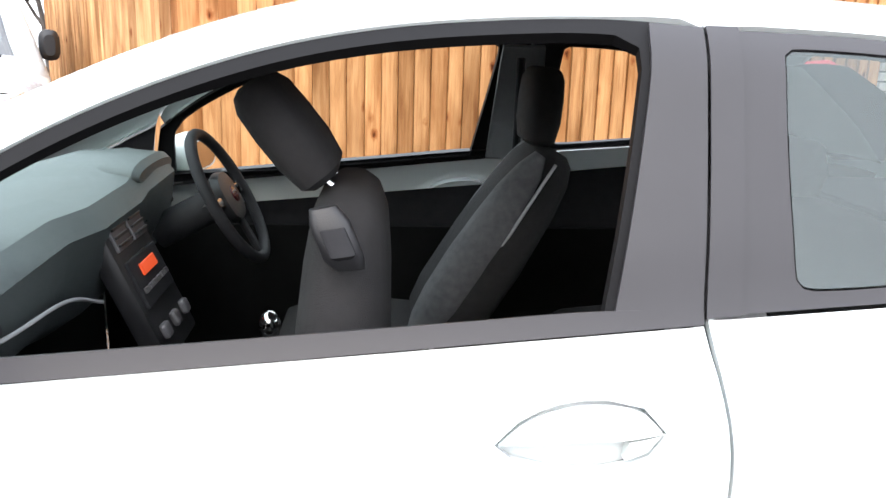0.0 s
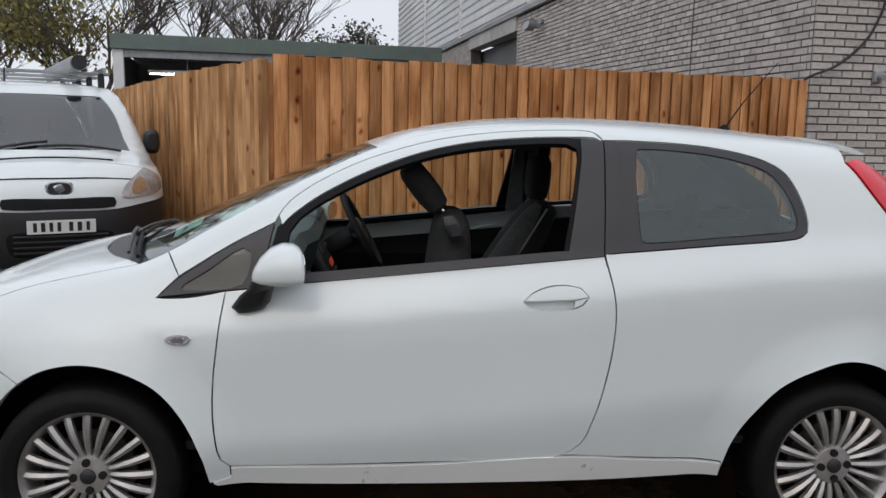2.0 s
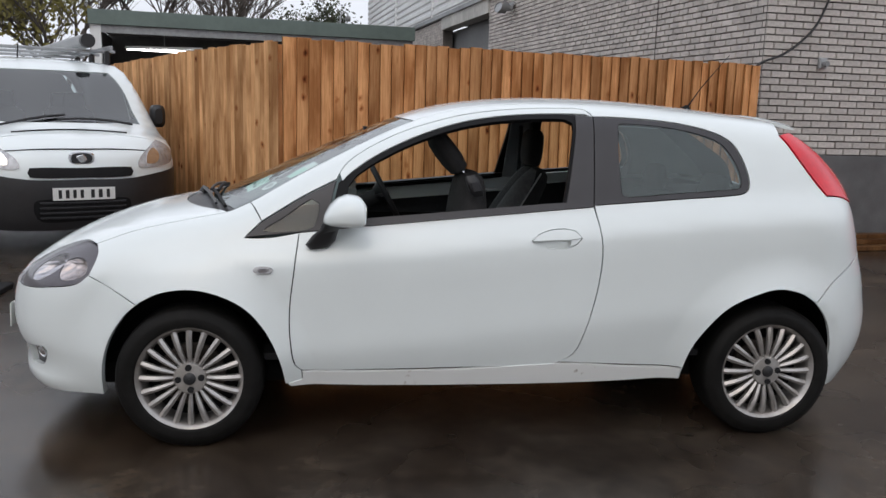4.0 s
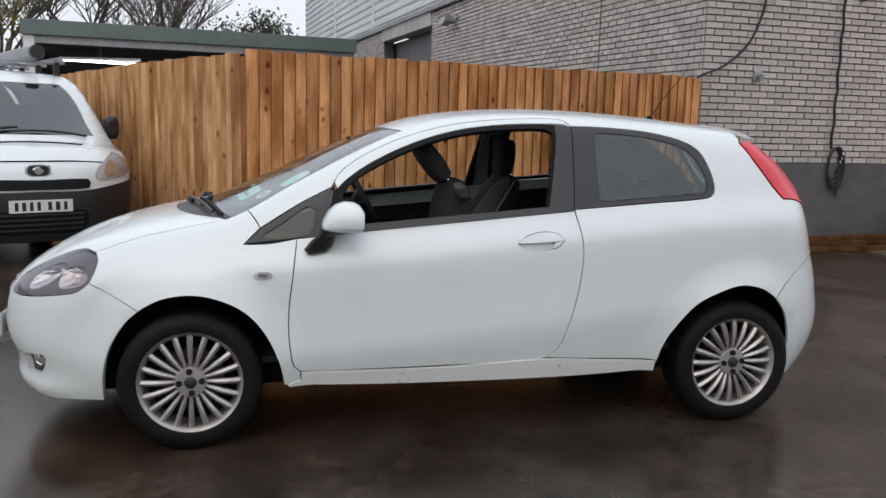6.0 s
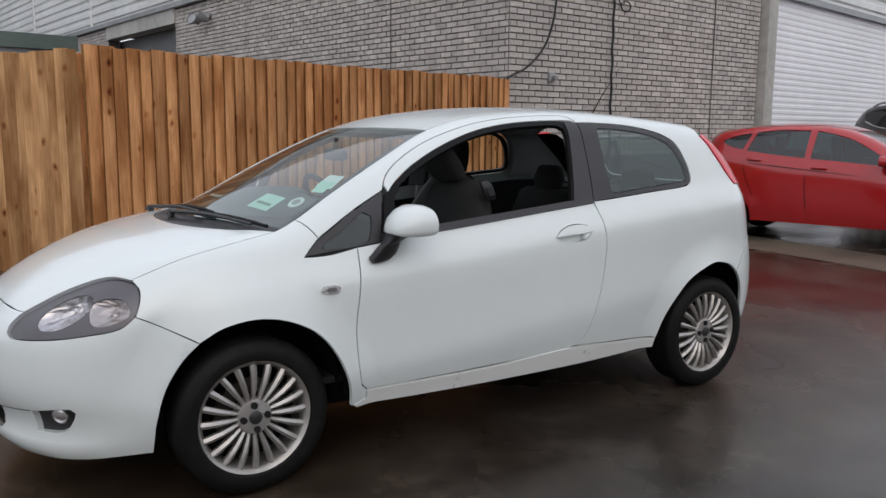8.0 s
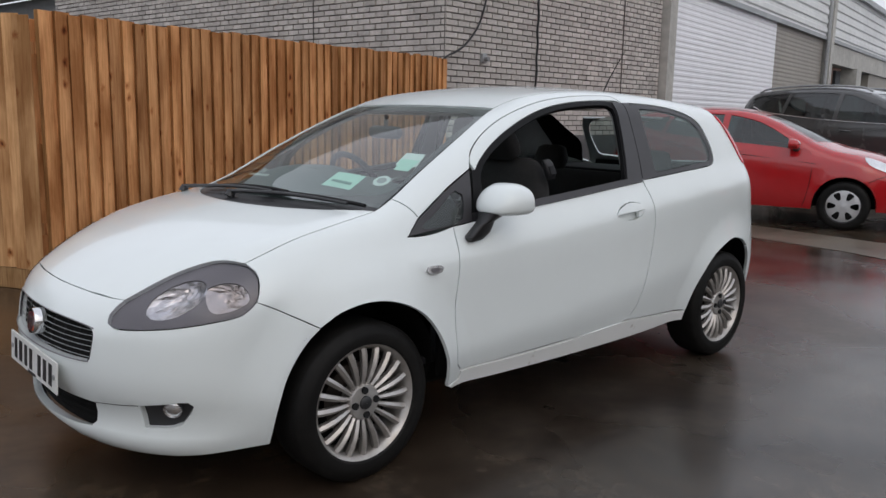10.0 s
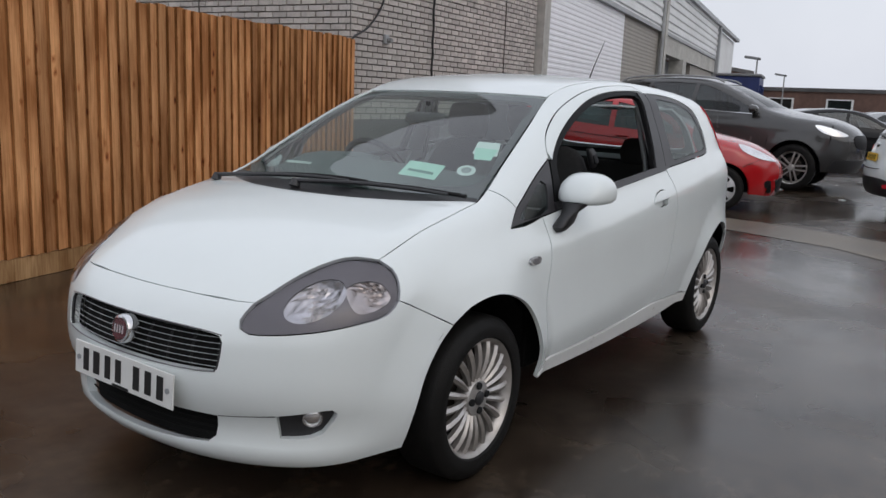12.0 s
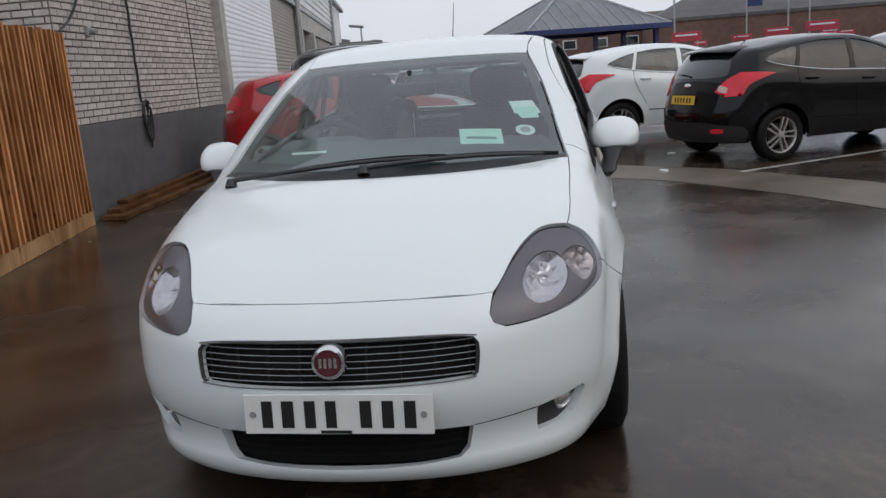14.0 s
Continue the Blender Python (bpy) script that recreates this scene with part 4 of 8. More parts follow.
# the white hatchback
HATCH = Hull(
    width=curve((-2.3, 0.60), (-1.95, 0.69), (-1.65, 0.718), (-1.255, 0.774), (-0.96, 0.795), (-0.5, 0.815), (0.0, 0.829), (0.4, 0.836), (0.9, 0.830), (1.255, 0.808), (1.6, 0.763), (1.95, 0.695)),
    belt=curve((-2.2, 0.74), (-1.65, 0.83), (-1.03, 0.878), (-0.53, 0.92), (0.4, 1.02), (1.1, 1.085), (1.7, 1.10)),
    tuck=curve((-0.9, -0.084), (-0.76, -0.056), (-0.62, -0.032), (-0.54, -0.0155), (-0.505, -0.0095), (-0.475, -0.0062), (-0.44, -0.0048), (-0.40, -0.0042), (-0.28, -0.002), (-0.17, 0.0), (-0.125, -0.003), (-0.100, -0.008), (-0.07, -0.0205), (0.0, -0.058), (0.12, -0.098), (0.25, -0.148), (0.38, -0.206), (0.5, -0.285)),
    top=curve((-2.3, 0.52), (-2.1, 0.675), (-2.0, 0.745), (-1.875, 0.812), (-1.736, 0.871), (-1.6, 0.917), (-1.40, 0.962), (-1.29, 0.982), (-1.20, 1.012), (-1.05, 1.078), (-0.868, 1.164), (-0.612, 1.281), (-0.40, 1.366), (-0.182, 1.432), (0.02, 1.464), (0.257, 1.481), (0.556, 1.483), (0.862, 1.468), (1.17, 1.44), (1.49, 1.405), (1.75, 1.37)),
    crown=curve((-2.2, 0.11), (-1.55, 0.105), (-1.25, 0.03), (-0.4, 0.03), (0.0, 0.09), (1.6, 0.10)),
    sweep=curve((-1.75, 0.0), (-1.5, 0.1), (-1.2, 0.45), (-0.8, 0.38), (-0.3, 0.22), (0.0, 0.05), (0.2, 0.0), (1.7, 0.0)),
    nose=curve((0.10, -1.92), (0.17, -2.03), (0.215, -2.083), (0.245, -2.097), (0.275, -2.092), (0.32, -2.092), (0.36, -2.104), (0.40, -2.123), (0.45, -2.134), (0.54, -2.132), (0.62, -2.117), (0.69, -2.085), (0.76, -2.012), (0.95, -1.75)),
    nose_plan=(0.36, 0.62),
    tail=curve((0.15, 1.83), (0.30, 1.925), (0.40, 1.957), (0.50, 1.964), (0.60, 1.948), (0.70, 1.930), (0.80, 1.90), (0.92, 1.872), (1.02, 1.838), (1.10, 1.792), (1.20, 1.71), (1.30, 1.605), (1.36, 1.535), (1.5, 1.37)),
    tail_plan=(0.30, 0.35),
    arches=[(-1.255, 0.305, 0.365), (1.255, 0.305, 0.375)], flare=[0.034, 0.028])

hatchback = empty("hatchback_car", None, "white three-door hatchback car with black pillars, damp and lightly scuffed", "car")

# shared lines, seen from the side (s: x, z) or from above (t: x, y)
DOOR_FRONT = [("s", -0.813, 0.903), ("s", -0.832, 0.748), ("s", -0.847, 0.627), ("s", -0.850, 0.528), ("s", -0.842, 0.429), ("s", -0.828, 0.362), ("s", -0.800, 0.335)]
DOOR_FOOT = [("s", -0.505, 0.335), ("s", -0.134, 0.341), ("s", 0.20, 0.345), ("s", 0.285, 0.362)]
DOOR_REAR = [("s", 0.346, 0.405), ("s", 0.375, 0.480), ("s", 0.407, 0.60), ("s", 0.429, 0.721), ("s", 0.436, 0.846), ("s", 0.424, 0.945)]
DOOR_TOP = [("s", 0.430, 1.398), ("s", 0.404, 1.427), ("s", 0.341, 1.433), ("s", 0.112, 1.424), ("s", -0.088, 1.400), ("s", -0.261, 1.358), ("s", -0.408, 1.306), ("s", -0.529, 1.246), ("s", -0.614, 1.188), ("s", -0.652, 1.140)]
SCREEN_SIDE = [("t", -1.085, -0.628), ("t", -0.85, -0.588), ("t", -0.60, -0.545), ("t", -0.335, -0.487)]
ROOF_SIDE = [("t", -0.15, -0.492), ("t", 0.3, -0.512), ("t", 0.8, -0.515), ("t", 1.1, -0.505), ("t", 1.30, -0.488, "c")]
BONNET_SIDE = [("t", -1.114, -0.632, "c"), ("t", -1.3, -0.631), ("t", -1.46, -0.627), ("t", -1.640, -0.615, "c")]
LAMP_INNER = [("t", -1.708, -0.535), ("t", -1.83, -0.470), ("t", -1.966, -0.414, "c")]
LAMP_TIP = [("f", -0.406, 0.666), ("f", -0.416, 0.643), ("f", -0.447, 0.629)]
LAMP_LOWER = [("s", -1.92, 0.638), ("s", -1.80, 0.658), ("s", -1.70, 0.678), ("s", -1.652, 0.715, "c")]
LAMP_REAR = [("s", -1.630, 0.768), ("s", -1.625, 0.805)]
TAIL_FRONT = [("s", 1.272, 1.340, "c"), ("s", 1.35, 1.235), ("s", 1.425, 1.14), ("s", 1.478, 1.083, "c"), ("s", 1.655, 1.048, "c")]
FRONT_ARCH = [("s", -0.868, 0.276, "c"), ("s", -0.890, 0.383), ("s", -0.945, 0.507), ("s", -1.028, 0.603), ("s", -1.143, 0.660), ("s", -1.257, 0.677), ("s", -1.371, 0.656), ("s", -1.455, 0.610, "c")]
REAR_ARCH = [("s", 1.425, 0.620, "c"), ("s", 1.349, 0.664), ("s", 1.239, 0.686), ("s", 1.135, 0.665), ("s", 1.007, 0.606), ("s", 0.922, 0.515), ("s", 0.864, 0.411), ("s", 0.836, 0.285, "c")]
TRI_TOP = [("s", -0.662, 1.118, "c"), ("s", -0.80, 1.047), ("s", -0.965, 0.945, "c")]
QUARTER = [("s", 0.441, 1.400, "c"), ("s", 0.517, 1.401), ("s", 0.752, 1.388), ("s", 0.925, 1.357), ("s", 1.015, 1.320), ("s", 1.060, 1.272), ("s", 1.099, 1.170), ("s", 1.098, 1.113), ("s", 1.055, 1.089), ("s", 0.776, 1.066), ("s", 0.420, 1.036, "c")]


def corner(it):
    return (*it[:3], "c")


panel("front_wing", HATCH, "tube", list(reversed(BONNET_SIDE[1:3])) + [BONNET_SIDE[0], ("t", -1.085, -0.6285, "c"), ("t", -1.02, -0.6175, "c"), ("s", -0.965, 0.945, "c"), ("s", -1.034, 0.878, "c"), ("s", -0.93, 0.882)] + [corner(DOOR_FRONT[0])] + DOOR_FRONT[1:] + [("s", -0.80, 0.290, "c")] + FRONT_ARCH + [("s", -1.53, 0.652), ("s", -1.60, 0.690), LAMP_LOWER[-1]] + LAMP_REAR + [BONNET_SIDE[3]], M_WHITE, hatchback, both=True, step=0.04)
panel("bonnet", HATCH, "tube", twin([("t", -2.022, 0.0), ("t", -2.012, -0.20), ("t", -1.985, -0.36)] + [LAMP_INNER[2]] + [LAMP_INNER[1], LAMP_INNER[0]] + [BONNET_SIDE[3], BONNET_SIDE[2], BONNET_SIDE[1], BONNET_SIDE[0]] + [("t", -1.26, -0.43), ("t", -1.345, -0.23), ("t", -1.375, 0.0)])[:], M_WHITE, hatchback, step=0.05, gap=0.001, label="white bonnet")
cowl_front = [("t", -1.375, 0.0), ("t", -1.345, -0.23), ("t", -1.26, -0.43), ("t", -1.114, -0.632, "c")]
screen_foot = [("t", -1.082, -0.626, "c"), ("t", -1.17, -0.43), ("t", -1.24, -0.23), ("t", -1.265, 0.0)]
panel("cowl", HATCH, "tube", twin(cowl_front + screen_foot), M_TRIM, hatchback, lift=-0.006, label="black plastic scuttle panel below the windscreen")
screen_edge = [("t", -1.265, 0.0), ("t", -1.24, -0.23), ("t", -1.17, -0.43), ("t", -1.085, -0.625, "c"), ("t", -0.85, -0.584), ("t", -0.60, -0.541), ("t", -0.335, -0.483, "c"), ("t", -0.37, -0.25), ("t", -0.385, 0.0)]
screen_hole = [("t", -1.19, 0.0), ("t", -1.165, -0.23), ("t", -1.10, -0.41), ("t", -1.01, -0.555), ("t", -0.80, -0.535), ("t", -0.58, -0.492), ("t", -0.42, -0.445), ("t", -0.435, -0.22), ("t", -0.45, 0.0)]
windscreen = panel("windscreen", HATCH, "tube", twin(screen_edge), M_SCREEN, hatchback, lift=-0.004, depth=0, label="clear raked windscreen glass")
windscreen.visible_shadow = False
panel("windscreen_border", HATCH, "tube", twin(screen_edge), M_TRIM, hatchback, [twin(screen_hole)], lift=-0.009, depth=0.003, label="black printed windscreen border")
panel("side_frame", HATCH, "tube",
      [("s", -0.965, 0.945, "c"), ("t", -1.02, -0.6175, "c")] + SCREEN_SIDE[1:] + ROOF_SIDE + TAIL_FRONT + [("s", 1.76, 1.00), ("s", 1.80, 0.90), ("s", 1.79, 0.835, "c"), ("s", 1.70, 0.81), ("s", 1.613, 0.772), ("s", 1.51, 0.703)] + REAR_ARCH + [("s", 0.836, 0.330, "c"), ("s", 0.60, 0.345), ("s", 0.285, 0.362, "c")] + DOOR_REAR + [("s", 0.409, 1.031, "c")] + [corner(DOOR_TOP[0])] + DOOR_TOP[1:] + TRI_TOP[:2],
      M_WHITE, hatchback, [QUARTER], both=True, step=0.030, fine=0.018, label="white body side with roof rail and rear quarter")
panel("sill", HATCH, "tube", [("s", -0.845, 0.264), ("s", -0.858, 0.278), ("s", -0.800, 0.296, "c"), ("s", -0.80, 0.330, "c"), ("s", -0.505, 0.330), ("s", -0.134, 0.336), ("s", 0.285, 0.357), ("s", 0.60, 0.340), ("s", 0.836, 0.325, "c"), ("s", 0.836, 0.275, "c"), ("s", 0.4, 0.262), ("s", -0.3, 0.258)], M_SCUFF, hatchback, both=True, lift=0.004, label="white sill, scuffed and muddy")
HANDLE = [("s", 0.135, 0.888), ("s", 0.165, 0.914), ("s", 0.215, 0.934), ("s", 0.275, 0.940), ("s", 0.320, 0.932), ("s", 0.346, 0.905), ("s", 0.325, 0.880), ("s", 0.270, 0.862), ("s", 0.20, 0.864), ("s", 0.155, 0.875)]
panel("door_panel", HATCH, "tube", [corner(DOOR_FRONT[0])] + DOOR_FRONT[1:] + DOOR_FOOT + DOOR_REAR + [("s", 0.406, 1.029, "c"), ("s", 0.1, 0.999), ("s", -0.528, 0.936)], M_WHITE, hatchback, [HANDLE], both=True, step=0.026, label="white front door skin")
panel("handle_cup", HATCH, "tube", HANDLE, M_WHITE, hatchback, both=True, gap=-0.006, step=0.03, lift=-0.022, depth=0, label="white recessed handle cup", fine=0.015)
panel("door_handle", HATCH, "tube", [("s", 0.137, 0.889, "c"), ("s", 0.165, 0.913), ("s", 0.215, 0.932), ("s", 0.275, 0.938), ("s", 0.319, 0.930), ("s", 0.344, 0.905, "c"), ("s", 0.30, 0.897), ("s", 0.24, 0.894), ("s", 0.18, 0.890)], M_WHITE, hatchback, both=True, gap=0.001, step=0.03, lift=0.005, depth=0.018, label="white pull door handle", fine=0.015)
panel("handle_end", HATCH, "tube", [("s", 0.300, 0.895, "c"), ("s", 0.343, 0.904, "c"), ("s", 0.325, 0.882), ("s", 0.295, 0.871, "c")], M_WHITE, hatchback, both=True, gap=0.001, step=0.03, lift=0.002, depth=0.018, fine=0.015)
FRAME_IN = [("s", -0.640, 1.110, "c"), ("s", -0.600, 1.148), ("s", -0.507, 1.212), ("s", -0.362, 1.285), ("s", -0.192, 1.347), ("s", -0.02, 1.385), ("s", 0.15, 1.403), ("s", 0.30, 1.409), ("s", 0.430, 1.402, "c")]
panel("door_frame", HATCH, "tube", [corner(DOOR_TOP[0])] + DOOR_TOP[1:] + FRAME_IN[:-1] + [("s", 0.40, 1.4085)], M_WHITE, hatchback, both=True, step=0.03, label="white upper door frame")
OPENING = [("s", -0.628, 0.962, "c"), ("s", -0.615, 1.09), ("s", -0.585, 1.132), ("s", -0.50, 1.192), ("s", -0.355, 1.266), ("s", -0.185, 1.329), ("s", -0.02, 1.366), ("s", 0.15, 1.384), ("s", 0.305, 1.388), ("s", 0.335, 1.372), ("s", 0.336, 1.345), ("s", 0.276, 1.034, "c"), ("s", 0.0, 1.007), ("s", -0.3, 0.979)]
panel("window_seal", HATCH, "tube", [("s", -0.700, 0.917, "c"), ("s", -0.655, 1.105, "c")] + FRAME_IN[1:] + [("s", 0.408, 1.032, "c"), ("s", 0.1, 1.000), ("s", -0.528, 0.937)], M_SEAL, hatchback, [OPENING], both=True, gap=0.0, lift=-0.003, depth=0.02, label="black rubber window seal")
panel("door_pillar", HATCH, "tube", [("s", 0.288, 1.036, "c"), ("s", 0.345, 1.335), ("s", 0.349, 1.385), ("s", 0.352, 1.402, "c"), ("s", 0.4262, 1.3985, "c"), ("s", 0.4042, 1.034, "c")], M_PILLAR, hatchback, both=True, gap=0.001, step=0.02, fine=0.015, lift=0.0035, depth=0.006, label="satin black door pillar")
panel("quarter_edge_strip", HATCH, "tube", [("s", 0.4295, 1.4005, "c"), ("s", 0.475, 1.400, "c"), ("s", 0.455, 1.0395, "c"), ("s", 0.4075, 1.0345, "c")], M_PILLAR, hatchback, both=True, gap=0.0005, step=0.02, fine=0.015, lift=0.0035, depth=0.006, label="black edge strip of the rear side window")
panel("belt_strip", HATCH, "tube", [("s", -0.700, 0.919, "c"), ("s", -0.705, 0.948, "c"), ("s", -0.528, 0.966), ("s", 0.1, 1.027), ("s", 0.270, 1.043), ("s", 0.404, 1.046, "c"), ("s", 0.404, 1.027, "c"), ("s", 0.1, 0.997), ("s", -0.528, 0.934)], M_PILLAR, hatchback, both=True, gap=0.001, lift=0.006, depth=0.02, label="black rubber belt strip")
TRI = [("s", -1.034, 0.880, "c"), ("s", -0.965, 0.943, "c"), ("s", -0.80, 1.045), ("s", -0.664, 1.116, "c"), ("s", -0.708, 0.915, "c"), ("s", -0.813, 0.904)]
TRI_GLASS = [("s", -0.955, 0.908), ("s", -0.88, 0.958), ("s", -0.765, 1.035), ("s", -0.735, 1.02), ("s", -0.758, 0.928), ("s", -0.80, 0.912)]
panel("quarter_light_frame", HATCH, "tube", TRI, M_PILLAR, hatchback, [TRI_GLASS], both=True, lift=-0.002, label="black triangular quarter light frame")
panel("quarter_light", HATCH, "tube", TRI_GLASS, M_QUARTER, hatchback, both=True, gap=0, lift=-0.006, depth=0, label="small triangular window")
REAR_GLASS = [("s", 0.535, 1.366), ("s", 0.560, 1.374), ("s", 0.752, 1.362), ("s", 0.90, 1.334), ("s", 0.985, 1.298), ("s", 1.030, 1.245), ("s", 1.064, 1.165), ("s", 1.060, 1.122), ("s", 1.02, 1.112), ("s", 0.776, 1.092), ("s", 0.555, 1.074), ("s", 0.532, 1.086)]
panel("rear_window_border", HATCH, "tube", QUARTER, M_PILLAR, hatchback, [REAR_GLASS], both=True, lift=-0.003, fine=0.010, label="black border of the rear side window")
panel("rear_side_window", HATCH, "tube", REAR_GLASS, M_MIST, hatchback, gap=0, lift=-0.005, depth=0, fine=0.010, label="rear side window misted with damp inside")
far_glass = hull_mesh("rear_side_window", HATCH, "tube", HATCH.outline("tube", REAR_GLASS, 0.025), [], 0, 0.05, 0, -0.005)
link_panel("rear_side_window", far_glass, M_CLEAR, hatchback, "clear rear side window", True)
link = panel("far_door_window", HATCH, "tube", OPENING, M_CLEAR, hatchback, gap=0, lift=-0.012, depth=0, label="clear raised window of the far door")
for v in link.data.vertices:
    v.co.y = -v.co.y
link.data.flip_normals()
panel("roof", HATCH, "tube", twin([("t", -0.385, 0.0), ("t", -0.37, -0.25), ("t", -0.335, -0.484, "c")] + ROOF_SIDE + [("t", 1.38, -0.36), ("t", 1.43, -0.18), ("t", 1.44, 0.0)]), M_WHITE, hatchback, step=0.06, label="white roof with rear spoiler")
spoiler = []
for y in (-0.485, -0.47, -0.42, -0.30, -0.15, 0.0, 0.15, 0.30, 0.42, 0.47, 0.485):
    q = abs(y) / 0.485
    tip, chord, thick = 1.525 - 0.085 * q * q, 0.105 - 0.03 * q ** 6, 0.016 * (1 - 0.55 * q ** 8)
    zc = float(HATCH.points([("t", tip - 2 * chord, y)])[0][2])
    spoiler.append(((tip - chord, y, zc - 0.021), (chord, 0, -0.016), (0, 0, thick)))
panel("lamp_backing", HATCH, "tube", [("s", 1.235, 1.345, "c"), ("s", 1.315, 1.235), ("s", 1.40, 1.12), ("s", 1.47, 1.05), ("s", 1.72, 1.02, "c"), ("s", 1.64, 1.165), ("s", 1.53, 1.255), ("s", 1.375, 1.353, "c")], M_DARK, hatchback, both=True, gap=0, lift=-0.022, depth=0)
panel("tail_lamp", HATCH, "tube", TAIL_FRONT[:-1] + [("s", 1.655, 1.046, "c"), ("s", 1.688, 1.056, "c"), ("s", 1.61, 1.155), ("s", 1.52, 1.235), ("s", 1.42, 1.305), ("s", 1.335, 1.350, "c")], M_TAIL, hatchback, both=True, lift=0.006, depth=0.014, label="tall red tail lamp")
panel("tailgate", HATCH, "tail", twin([("b", 0.0, 1.34), ("b", -0.40, 1.33, "c"), ("b", -0.50, 1.05), ("b", -0.60, 0.86, "c"), ("b", 0.0, 0.80)]), M_WHITE, hatchback, [twin([("b", 0.0, 1.315), ("b", -0.36, 1.305), ("b", -0.43, 1.10), ("b", -0.40, 1.075), ("b", 0.0, 1.06)])], label="white tailgate")
panel("rear_screen", HATCH, "tail", twin([("b", 0.0, 1.315), ("b", -0.36, 1.305), ("b", -0.43, 1.10), ("b", -0.40, 1.075), ("b", 0.0, 1.06)]), M_TINT, hatchback, gap=0, lift=-0.004, depth=0, label="tinted rear screen")
panel("rear_bumper", HATCH, "tail", twin([("b", 0.0, 0.795), ("b", -0.55, 0.82), ("s", 1.78, 0.828), ("s", 1.70, 0.805), ("s", 1.613, 0.767), ("s", 1.51, 0.698), ("s", 1.428, 0.618, "c"), ("s", 1.50, 0.530), ("s", 1.545, 0.42), ("s", 1.553, 0.30), ("s", 1.55, 0.20, "c"), ("b", -0.5, 0.18), ("b", 0.0, 0.18)]), M_WHITE, hatchback, step=0.05, label="white rear bumper, cracked at the wheel arch seam")

# front bumper with its openings
GRILLE = [("f", 0.0, 0.628), ("f", -0.25, 0.626), ("f", -0.365, 0.616), ("f", -0.378, 0.600), ("f", -0.373, 0.520), ("f", -0.362, 0.510), ("f", 0.0, 0.505)]
LOWER = [("f", 0.0, 0.362), ("f", -0.28, 0.360), ("f", -0.348, 0.359, "c"), ("f", -0.333, 0.290), ("f", -0.31, 0.268), ("f", 0.0, 0.252)]
FOG = [("f", -0.515, 0.378, "c"), ("f", -0.60, 0.394), ("f", -0.636, 0.399), ("f", -0.642, 0.384), ("f", -0.605, 0.318), ("f", -0.58, 0.306), ("f", -0.512, 0.300, "c")]
FOG_R = [(k, -y, z, *c) for k, y, z, *c in FOG]
panel("front_bumper", HATCH, "nose", twin([("t", -2.0225, 0.0), ("t", -2.0125, -0.20), ("t", -1.9855, -0.36)] + [LAMP_INNER[2]] + LAMP_TIP + LAMP_LOWER + [("s", -1.60, 0.6895), ("s", -1.53, 0.6515), ("s", -1.4555, 0.6095, "c"), ("s", -1.511, 0.555), ("s", -1.570, 0.460), ("s", -1.603, 0.344), ("s", -1.610, 0.258), ("s", -1.612, 0.215, "c"), ("s", -1.76, 0.205), ("f", -0.5, 0.20), ("f", -0.25, 0.198), ("f", 0.0, 0.198)]), M_WHITE, hatchback, [twin(GRILLE), twin(LOWER), FOG, FOG_R], gap=0.001, step=0.035, depth=0.03, label="white front bumper with chips and scuffs")
panel("grille_backing", HATCH, "nose", twin(GRILLE), M_DARK, hatchback, gap=-0.01, lift=-0.045, depth=0, label="black radiator behind the grille")
panel("lower_intake", HATCH, "nose", twin(LOWER), M_DARK, hatchback, gap=-0.01, lift=-0.04, depth=0, label="black lower air intake")
panel("fog_lamp_recess", HATCH, "nose", FOG, M_TRIM, hatchback, gap=-0.008, lift=-0.024, depth=0, both=True, label="dark fog lamp recess")
for y in (-1, 1):
    c = HATCH.points([("f", -0.592, 0.362)])[0]
    n = HATCH.normal(np.array([c]))[0]
    c = Vector(c - n * 0.014)
    m = (Vector(n).to_track_quat("-Y", "Z")).to_matrix().to_4x4()
    fog = part("fog_lamp", add_lathe(bmesh.new(), [(0.001, -0.010), (0.022, -0.008), (0.032, 0.0), (0.036, 0.004), (0.039, -0.003), (0.041, 0.01)], 28), M_REFLECT, hatchback, "round clear fog lamp", smooth=True)
    fog.matrix_local = Matrix.Diagonal((1, -y, 1, 1)) @ Matrix.Translation(c) @ m @ Matrix.Diagonal((0.78, 0.7, 0.78, 1))


def on_nose(y, z, lift=0.0):
    p = HATCH.points([("f", y, z)])
    return Vector((p + HATCH.normal(p) * lift)[0])


for k in range(6):
    z = 0.522 + k * 0.0182
    line = [on_nose(y, z, -0.014) for y in np.linspace(-0.372, 0.372, 25)]
    part("grille_bar", add_tube(bmesh.new(), line, 0.0013, 6), M_STEELG, hatchback, "thin satin chrome grille bar")
for k in range(9):
    y = -0.36 + k * 0.09
    part("grille_rib", add_tube(bmesh.new(), [on_nose(y, z, -0.030) for z in (0.512, 0.54, 0.57, 0.60, 0.622)], 0.004, 5), M_GRILLE, hatchback)
for k in range(4):
    z = 0.285 + k * 0.020
    part("intake_bar", add_tube(bmesh.new(), [on_nose(y, z, -0.022) for y in np.linspace(-0.32, 0.32, 17)], 0.003, 5), M_DARK, hatchback)
top_line = [on_nose(y, 0.63 - 0.012 * (abs(y) / 0.38) ** 6, 0.001) for y in np.linspace(-0.372, 0.372, 25)]
low_line = [on_nose(y, 0.5065 + 0.006 * (abs(y) / 0.38) ** 6, 0.001) for y in np.linspace(-0.368, 0.368, 25)]
part("grille_trim", add_tube(bmesh.new(), top_line, 0.0022, 6), M_BEZEL, hatchback)
